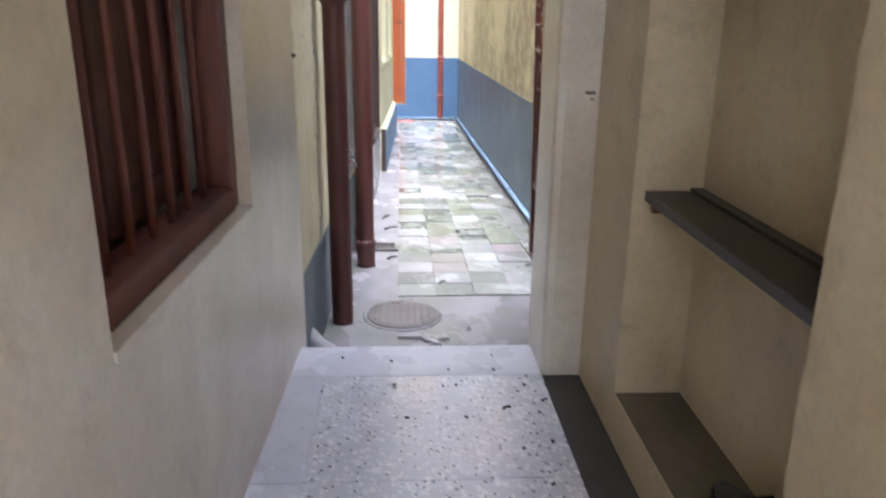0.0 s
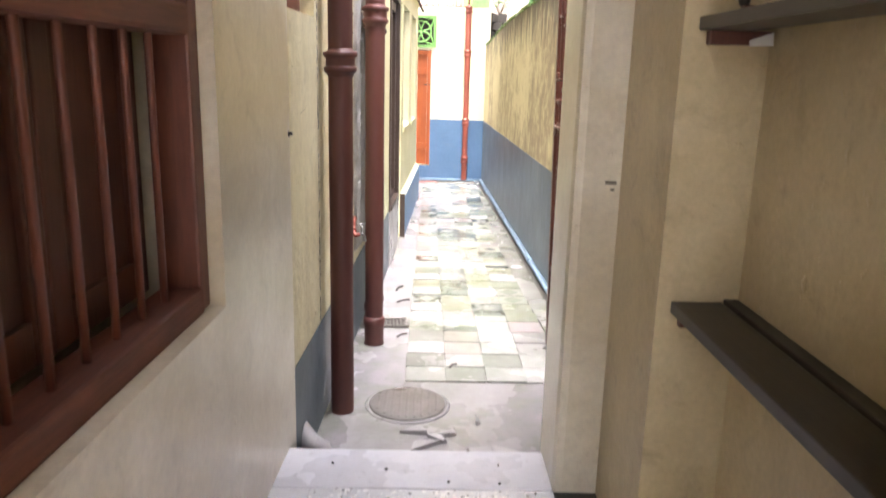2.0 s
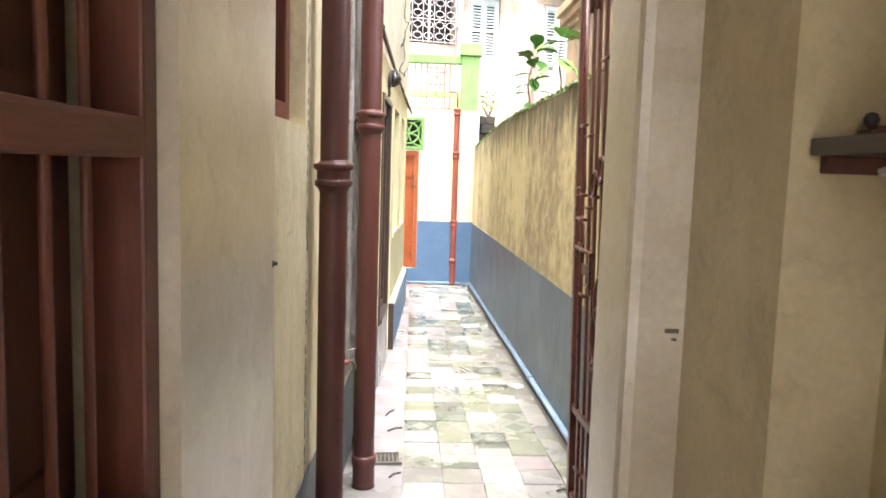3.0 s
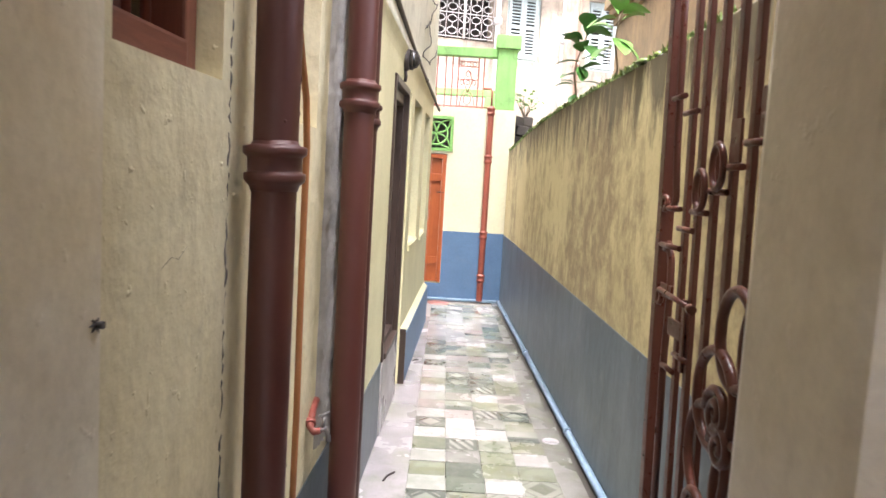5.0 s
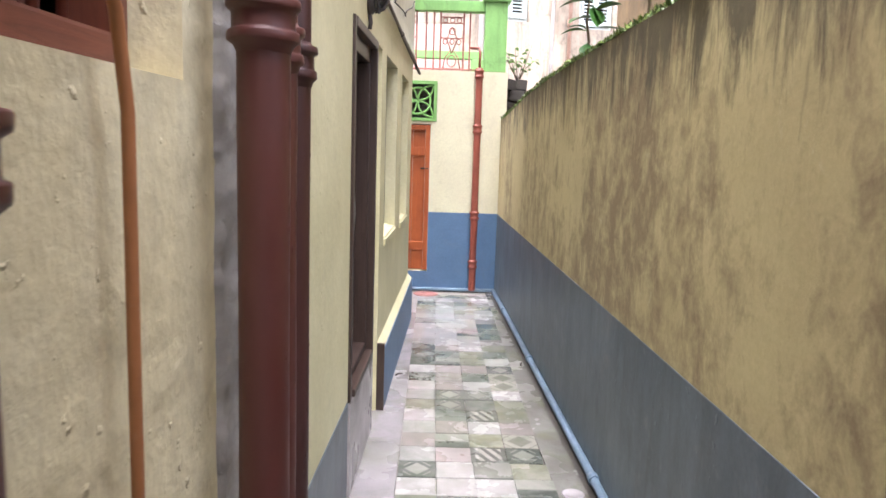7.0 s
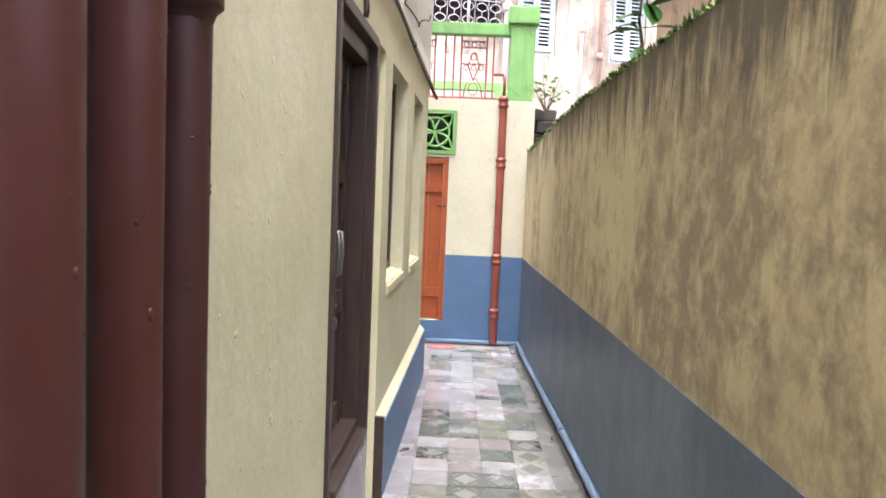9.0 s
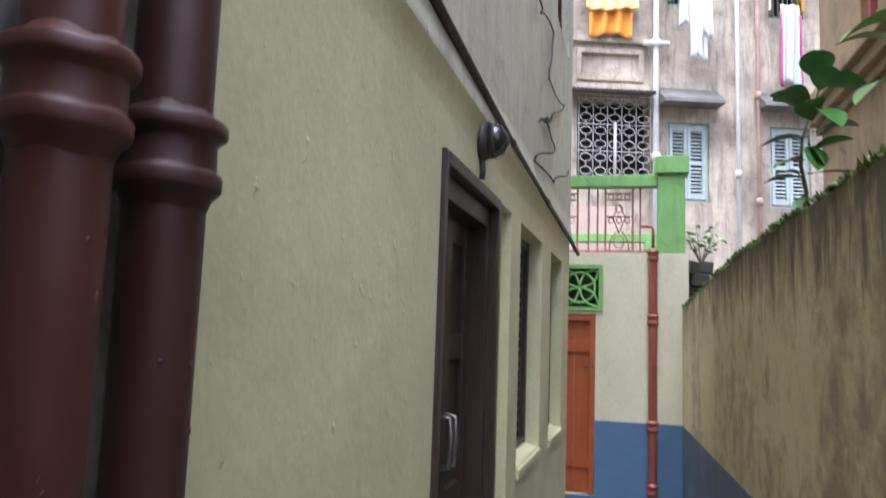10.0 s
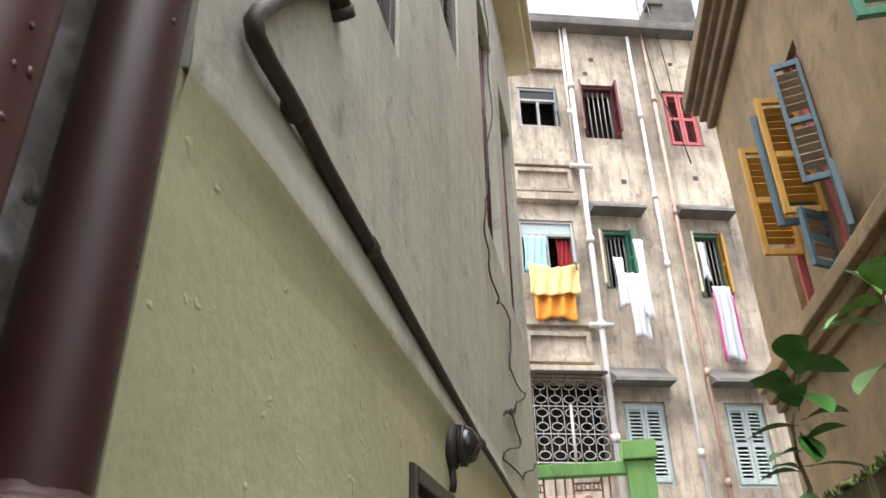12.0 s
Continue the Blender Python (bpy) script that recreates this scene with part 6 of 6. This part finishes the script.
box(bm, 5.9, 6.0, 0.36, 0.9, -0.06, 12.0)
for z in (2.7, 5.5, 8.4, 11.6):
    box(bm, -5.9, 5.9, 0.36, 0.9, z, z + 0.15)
whole("wall_tenement_rooms", bm, M_SHADE, "rooms of the tenement, coloured dark for shade", "wall", FA, "structure")
bm = fresh()
bevelled(bm, -6.0, 6.0, -0.26, 0.5, 12.0, 12.14, 0.02)
bevelled(bm, -6.0, 6.0, -0.16, 0.3, 12.14, 12.32, 0.02)
whole("roof_tenement", bm, M_STAINED, "sooty concrete roof edge of the tenement", "roof", FA, "structure")
bm = fresh()
bevelled(bm, 1.75, 2.65, 0.0, 0.9, 12.32, 13.15, 0.03)
bevelled(bm, 1.68, 2.0, -0.05, 0.2, 12.9, 13.1, 0.02)
whole("water_tank", bm, M_STAINED, "dark concrete water tank on the roof", "tank", FA)
# sunshades
for u0, u1 in ((-0.08, 0.82), (1.40, 2.36), (3.1, 4.1)):
    for z in (5.02, 7.95):
        bm = fresh()
        vs = [bm.verts.new(p) for p in ((u0, 0.0, z + 0.26), (u0, -0.10, z + 0.16), (u0, -0.30, z + 0.03), (u0, -0.32, z - 0.03), (u0, 0.0, z - 0.03))]
        ws = [bm.verts.new((u1, v.co.y, v.co.z)) for v in vs]
        for j in range(5):
            bm.faces.new((vs[j], vs[(j + 1) % 5], ws[(j + 1) % 5], ws[j]))
        bm.faces.new(vs[::-1])
        bm.faces.new(ws)
        tagged(part("sunshade", bm, M_STAINED, None, "sooty concrete sunshade over a tenement window", FA), "", "sunshade", "tenement sunshades", "structure")
# air holes drawn as solid plates, the shade inside painted dark
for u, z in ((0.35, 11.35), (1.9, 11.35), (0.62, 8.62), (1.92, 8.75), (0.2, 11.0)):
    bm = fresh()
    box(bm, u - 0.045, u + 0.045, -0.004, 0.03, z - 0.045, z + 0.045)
    tagged(part("air_hole_plate", bm, M_SHADE, None, "small dark plate standing for a shaded air hole in the tenement wall", FA), "", "vent", "tenement air holes", "structure")
# balcony front bay: slab, panels
bm = fresh()
for z0, z1, d in ((5.12, 5.26, 0.14), (8.12, 8.26, 0.14), (5.92, 6.0, 0.07), (8.86, 8.98, 0.07), (11.0, 11.1, 0.08)):
    bevelled(bm, -1.6, -0.24, -d, -0.001, z0, z1, 0.01)
for z0, z1 in ((5.34, 5.82), (8.34, 8.80)):
    for a, c, e, g in ((-1.3, -0.30, z0, z0 + 0.07), (-1.3, -0.30, z1 - 0.07, z1), (-1.3, -1.23, z0 + 0.07, z1 - 0.07), (-0.37, -0.30, z0 + 0.07, z1 - 0.07)):
        bevelled(bm, a, c, -0.06, -0.001, e, g, 0.006)
whole("tenement_mouldings", bm, M_FACADE, "moulded plaster panels and bands on the tenement", "trim", FA, "structure")


def bracket_pipe(name, label, u, z0, z1, r, mat, joints):
    p = thing(name, label, "pipe", FA, "tenement drain pipes")
    bm = fresh()
    tube(bm, [(u, -0.09, z0), (u, -0.09, (z0 + z1) / 2), (u, -0.09, z1)], r, 12)
    part("shaft", bm, mat, p)
    for z in joints:
        bm = fresh()
        tube(bm, [(u, -0.09, z - 0.06), (u, -0.09, z + 0.06)], r * 1.45, 12)
        part("socket", bm, mat, p)
    return p


bracket_pipe("tenement_pipe", "white drain pipe with cross joints", -0.13, 0.0, 12.2, 0.045, M_WHITE_PIPE, (5.92, 8.84, 4.2, 7.4, 10.6))
for z in (5.92, 8.84):
    bm = fresh()
    tube(bm, [(-0.32, -0.10, z), (0.06, -0.10, z)], 0.04, 10)
    tagged(part("pipe_branch", bm, M_WHITE_PIPE, None, "white side branch of the drain pipe", FA), "", "pipe", "pipe branches")
bracket_pipe("tenement_pipe", "slim cream drain pipe on the tenement", 1.09, 0.0, 11.9, 0.03, M_WHITE_PIPE, (4.0, 7.0, 8.3, 10.0))
bracket_pipe("tenement_pipe", "rusty drain pipe beside a cream one", 1.40, 0.0, 12.6, 0.032, M_RUST_PIPE, (3.6, 5.2, 8.0, 10.4))
bracket_pipe("tenement_pipe", "thin white pipe beside the thick one", -0.22, 8.84, 12.1, 0.022, M_WHITE_PIPE, (10.0,))
for pts, r in (([(1.42, -0.1, 12.9), (1.40, -0.15, 11.6), (1.5, -0.12, 10.6), (1.72, -0.1, 9.8), (1.85, -0.1, 9.0)], 0.012), ([(1.62, -0.1, 12.9), (1.75, -0.12, 11.2), (1.78, -0.1, 10.6)], 0.010), ([(2.4, -0.1, 12.0), (2.5, -0.12, 10.4), (2.55, -0.1, 9.2)], 0.010)):
    bm = fresh()
    tube(bm, pts, r, 6)
    whole("tenement_cable", bm, M_WIRE, "slack black cable hanging down the tenement", "wire", FA, "", "tenement cables")


def tenement_window(u0, u1, z0, z1, label, leaf_mat, left_open, right_open, bars, depth=0.10, leaves=None):
    """Frame, bars and two louvred leaves at their angles (0: shut, 90: square to the wall)."""
    w = thing("tenement_window", label, "window", FA, "tenement windows")
    for a, c in ((u0, u0 + 0.05), (u1 - 0.05, u1)):
        bm = fresh()
        bevelled(bm, a, c, depth - 0.05, depth + 0.05, z0, z1, 0.006)
        part("frame_side", bm, leaf_mat, w)
    for e in (z0, z1 - 0.05):
        bm = fresh()
        bevelled(bm, u0 + 0.051, u1 - 0.051, depth - 0.048, depth + 0.048, e, e + 0.05, 0.006)
        part("frame_rail", bm, leaf_mat, w)
    half = (u1 - u0 - 0.11) / 2
    for hinge, sgn, angle, own in ((u0 + 0.05, 1, left_open, 0), (u1 - 0.05, -1, right_open, 1)):
        bm = fresh()
        turn = Matrix.Translation((hinge, depth - 0.055, 0)) @ Matrix.Rotation(radians(-angle if sgn > 0 else angle), 4, "Z") @ Matrix.Diagonal((sgn, 1, 1, 1))
        for a, c in ((0.0, 0.045), (half - 0.045, half)):
            box(bm, a, c, -0.018, 0.018, z0 + 0.052, z1 - 0.052, turn)
        for e in (z0 + 0.052, (z0 + z1) / 2 - 0.03, z1 - 0.112):
            box(bm, 0.0455, half - 0.0455, -0.017, 0.017, e, e + 0.06, turn)
        bmesh.ops.recalc_face_normals(bm, faces=bm.faces[:])
        paint_of = leaves[own] if leaves else leaf_mat
        shutter = part("shutter", bm, paint_of, w, "open louvred shutter" if angle else "")
        n = 18
        for i in range(n):
            z = z0 + 0.13 + (z1 - z0 - 0.26) * i / (n - 1)
            if abs(z - (z0 + z1) / 2) > 0.05:
                bm = fresh()
                box(bm, 0.046, half - 0.046, -0.022, 0.022, -0.004, 0.004, turn @ Matrix.Translation((0, 0, z)) @ Matrix.Rotation(radians(40), 4, "X"))
                bmesh.ops.recalc_face_normals(bm, faces=bm.faces[:])
                part("slat", bm, paint_of, shutter)
    if bars:
        n = 6
        for i in range(n):
            u = u0 + (u1 - u0) * (i + 1) / (n + 1)
            bm = fresh()
            tube(bm, [(u, depth + 0.06, z0 + 0.05), (u, depth + 0.06, z1 - 0.05)], 0.009, 6)
            part("bar", bm, M_WHITE_PIPE, w)
    return w


tenement_window(0.062, 0.698, 3.582, 4.768, "pale blue louvred tenement window, shutters closed", M_PALE_SHUT, 0, 0, False)
tenement_window(1.602, 2.218, 3.552, 4.768, "pale blue louvred tenement window, shutters closed", M_PALE_SHUT, 0, 0, False)
tenement_window(0.082, 0.578, 6.582, 7.658, "green and cream tenement window with shutters wide open", M_GSHUT, 122, 100, True, 0.10, (M_CREAM_SHUT, M_GSHUT))
tenement_window(1.622, 2.148, 6.462, 7.658, "yellow tenement window with shutters wide open", M_GSHUT, 118, 84, True, 0.10, (M_CREAM_SHUT, M_YSHUT))
tenement_window(0.062, 0.718, 9.522, 10.738, "maroon tenement window with shutters half open", M_MAROON, 116, 88, True)
tenement_window(1.602, 2.218, 9.442, 10.698, "faded red tenement window, shutters closed", M_RED_SHUT, 0, 0, False)
for z0, z1 in ((3.552, 4.768), (6.462, 7.658), (9.402, 10.618)):
    tenement_window(3.202, 3.898, z0, z1, "cream louvred tenement window, shutters closed", M_CREAM_SHUT, 0, 0, False)
# the two glazed balcony windows
for u0, u1, z0, z1 in ((-1.278, -0.362, 6.802, 7.798), (-1.118, -0.382, 9.722, 10.598)):
    w = thing("balcony_window", "grey framed balcony window standing open", "window", FA, "balcony windows")
    for a, c, e, g in ((u0, u0 + 0.05, z0, z1), (u1 - 0.05, u1, z0, z1), ((u0 + u1) / 2 - 0.02, (u0 + u1) / 2 + 0.02, z0 + 0.051, z1 - 0.30)):
        bm = fresh()
        bevelled(bm, a, c, 0.02, 0.09, e, g, 0.005)
        part("mullion", bm, M_FRAMEW, w)
    for e in (z0, z1 - 0.05, z1 - 0.29):
        bm = fresh()
        bevelled(bm, u0 + 0.051, u1 - 0.051, 0.022, 0.088, e, e + 0.045, 0.005)
        part("rail", bm, M_FRAMEW, w)
    bm = fresh()
    box(bm, u0 + 0.052, u1 - 0.052, 0.05, 0.058, z1 - 0.24, z1 - 0.052)
    part("pane", bm, M_PALE_SHUT if z0 < 9 else M_GLASS, w, "frosted top pane" if z0 < 9 else "dusty top pane")
    bm = fresh()
    m = Matrix.Translation((u1 - 0.02, 0.0, 0)) @ Matrix.Rotation(radians(65), 4, "Z")
    for a, c, e, g in ((-0.42, -0.37, z0 + 0.02, z1 - 0.3), (-0.05, 0.0, z0 + 0.02, z1 - 0.3), (-0.369, -0.051, z0 + 0.02, z0 + 0.07), (-0.369, -0.051, z1 - 0.35, z1 - 0.3)):
        box(bm, a, c, -0.015, 0.015, e, g, Matrix.Translation((u1 - 0.02, -0.02, 0)) @ Matrix.Rotation(radians(70), 4, "Z"))
    box(bm, -0.368, -0.052, -0.004, 0.004, z0 + 0.071, z1 - 0.351, Matrix.Translation((u1 - 0.02, -0.02, 0)) @ Matrix.Rotation(radians(70), 4, "Z"))
    part("sash", bm, M_FRAMEW if z0 < 9 else M_BSHUT, w, "open grey sash" if z0 < 9 else "open teal sash")

# grille of the lower balcony
gr = thing("balcony_grille", "pale iron balcony grille with oval rings", "grille", FA)
for i in range(6):
    u = -1.25 + i * 0.212
    bm = fresh()
    tube(bm, [(u, -0.02, 3.86), (u, -0.02, 5.09)], 0.006, 6)
    part("upright", bm, M_WHITE_PIPE, gr)
for z in (3.88, 4.28, 4.68, 5.07):
    bm = fresh()
    tube(bm, [(-1.27, -0.02, z), (-0.18, -0.02, z)], 0.007, 6)
    part("crossbar", bm, M_WHITE_PIPE, gr)
for i in range(5):
    for j in range(6):
        bm = fresh()
        ring(bm, -1.145 + i * 0.212, 3.98 + j * 0.2, 0.082, 0.058, 0.006, -0.03)
        part("oval", bm, M_WHITE_PIPE, gr)
        bm = fresh()
        tube(bm, [(-1.145 + i * 0.212, -0.03, 4.038 + j * 0.2), (-1.145 + i * 0.212, -0.03, 4.122 + j * 0.2)], 0.005, 6)
        part("link", bm, M_WHITE_PIPE, gr)
bm = fresh()
tube(bm, [(-0.72, -0.05, 3.86), (-0.72, -0.05, 4.7)], 0.022, 8)
part("post", bm, M_WHITE_PIPE, gr)
bm = fresh()
for k in range(22):
    u = -1.44 + k * 0.058
    tube(bm, [(u, -0.02, 5.16), (u, -0.30, 5.10)], 0.031, 8)
whole("balcony_awning", bm, M_IRON, "dark corrugated awning over the balcony grille", "awning", FA)


def hung_cloth(label, u0, u1, z0, z1, mat, y=-0.12, waves=3, taper=0.0, over=0.0):
    """A cloth hanging in folds, of real thickness."""
    bm = fresh()
    n, k = 26, 14
    rows = []
    for j in range(k + 1):
        q = j / k
        z = z1 + (z0 - z1) * q
        row = []
        for i in range(n + 1):
            s = i / n
            u = u0 + (u1 - u0) * (0.5 + (s - 0.5) * (1 - taper * q)) + 0.015 * math.sin(q * 4 + s * 2)
            d = y - 0.03 * q - (0.018 + 0.02 * q) * math.sin(s * waves * 6.28 + q * 1.3)
            zz = z - 0.04 * math.sin(s * 5.0 + u0 * 9) * q + over * abs(s - 0.5)
            row.append(bm.verts.new((u, d, zz)))
        rows.append(row)
    for a, c in zip(rows, rows[1:]):
        for i in range(n):
            f = bm.faces.new((a[i], a[i + 1], c[i + 1], c[i]))
            f.smooth = True
    ob = whole("hanging_cloth", bm, mat, label, "laundry", FA, "", "laundry on the tenement")
    solid = ob.modifiers.new("thickness", "SOLIDIFY")
    solid.thickness = 0.006
    return ob


M_ORANGE_CLOTH = cloth_material("orange_cloth", (0.80, 0.33, 0.04), (0.62, 0.22, 0.02))
M_YELLOW_CLOTH = cloth_material("pale_yellow_cloth", (0.85, 0.66, 0.30), (0.75, 0.5, 0.18))
M_WHITE_CLOTH = cloth_material("white_cloth", (0.80, 0.80, 0.80), (0.62, 0.62, 0.64))
M_CYAN_CLOTH = cloth_material("pale_cyan_cloth", (0.45, 0.72, 0.74), (0.3, 0.55, 0.6))
M_RED_CLOTH = cloth_material("red_cloth", (0.42, 0.03, 0.04), (0.25, 0.015, 0.02))
M_GREY_CLOTH = cloth_material("grey_striped_cloth", (0.55, 0.56, 0.58), (0.42, 0.43, 0.46))
M_PINK_CLOTH = cloth_material("magenta_cloth", (0.60, 0.10, 0.30), (0.45, 0.06, 0.22))
hung_cloth("orange cloth hung over the balcony window", -1.18, -0.46, 5.98, 6.80, M_ORANGE_CLOTH, -0.10, 3, 0.12)
hung_cloth("pale yellow cloth hung over an orange one", -1.22, -0.40, 6.32, 6.84, M_YELLOW_CLOTH, -0.16, 4, 0.05, 0.18)
hung_cloth("pale cyan cloth hanging in the balcony window", -1.22, -0.86, 6.86, 7.50, M_CYAN_CLOTH, 0.0, 3)
hung_cloth("dark red cloth hanging inside the balcony window", -0.66, -0.42, 6.86, 7.50, M_RED_CLOTH, 0.12, 3)
hung_cloth("long white cloth hung from the open shutter", 0.28, 0.62, 5.66, 6.76, M_WHITE_CLOTH, -0.22, 3, 0.3)
hung_cloth("white cloth thrown over the open shutter", 0.48, 0.62, 5.95, 7.30, M_WHITE_CLOTH, -0.33, 2, 0.0)
hung_cloth("narrow white cloth hung from the shutter edge", 0.10, 0.24, 6.10, 6.95, M_WHITE_CLOTH, -0.36, 2, 0.0)
hung_cloth("grey towel with pink edges hung below the window", 1.74, 2.02, 5.36, 6.62, M_GREY_CLOTH, -0.12, 2, 0.0)
hung_cloth("pink edge band of a hanging towel", 1.725, 1.745, 5.36, 6.50, M_PINK_CLOTH, -0.13, 1, 0.0)
hung_cloth("pink edge band of a hanging towel", 2.02, 2.04, 5.36, 6.45, M_PINK_CLOTH, -0.13, 1, 0.0)
hung_cloth("white shirt hung at the open window", 1.66, 1.78, 6.75, 7.45, M_WHITE_CLOTH, -0.05, 2, 0.0)

# ---- pieces of the floors ----
slab_rows = [(-2.59, -1.82), (-1.816, -1.21), (-1.206, -0.60), (-0.596, 0.01), (0.014, 0.62), (0.624, 1.23), (1.234, 1.841), (1.845, 2.449)]
for a, c in slab_rows:
    bm = fresh()
    bevelled(bm, -0.450, 0.304, a, c, 0.15, 0.2, 0.0015)
    part("slab", bm, M_TERRAZZO, floor_passage)
bm = fresh()
bevelled(bm, -0.72, 0.304, 2.453, 2.695, 0.15, 0.2005, 0.004)
part("edge_slab", bm, M_BAND, floor_passage)
edges = [-2.59, -0.6, 0.62, 1.232, 1.843, 2.451]
for a, c in zip(edges, edges[1:]):
    bm = fresh()
    bevelled(bm, -0.72, -0.453, a, c - 0.003, 0.15, 0.2, 0.0015)
    part("border_slab", bm, M_BAND, floor_passage)

# rows of old tiles from the step to the end wall, four to a row, by their kind
PATTERN = ("6066 0606 6160 0160 4561 6157 6727 2744 6864 7877 6076 7347 6665 2607 6132 1574 6161 6837 7287 6226 6164 2184 6112 8576 2878 2167 "
           "0660 6658 6618 6668 0660 6606 0676 7667 8070 6606 0770").split()
meshes = []
for mat in TILES:
    bm = fresh()
    bevelled(bm, -0.099, 0.099, -0.0885, 0.0885, -0.02, 0.0, 0.002)
    meshes.append(mesh_of("tile", bm, mat))
for r, row in enumerate(PATTERN):
    y = 3.835 + 0.18 * r
    pitch = max(0.178, min(0.2, 0.2 - 0.0105 * (y - 4.3)))
    for c, kind in enumerate(row):
        t = new("tile", meshes[int(kind)])
        t.parent = floor_alley
        t.matrix_basis = at(-0.205 + pitch * (c + 0.5) + random.uniform(-0.002, 0.002), y, 0.002 + random.uniform(-0.0025, 0.002), random.uniform(-0.5, 0.5), random.uniform(-0.5, 0.5), 180 * random.randint(0, 1) + random.uniform(-0.5, 0.5)) @ Matrix.Diagonal((pitch / 0.2, 1, 1, 1))
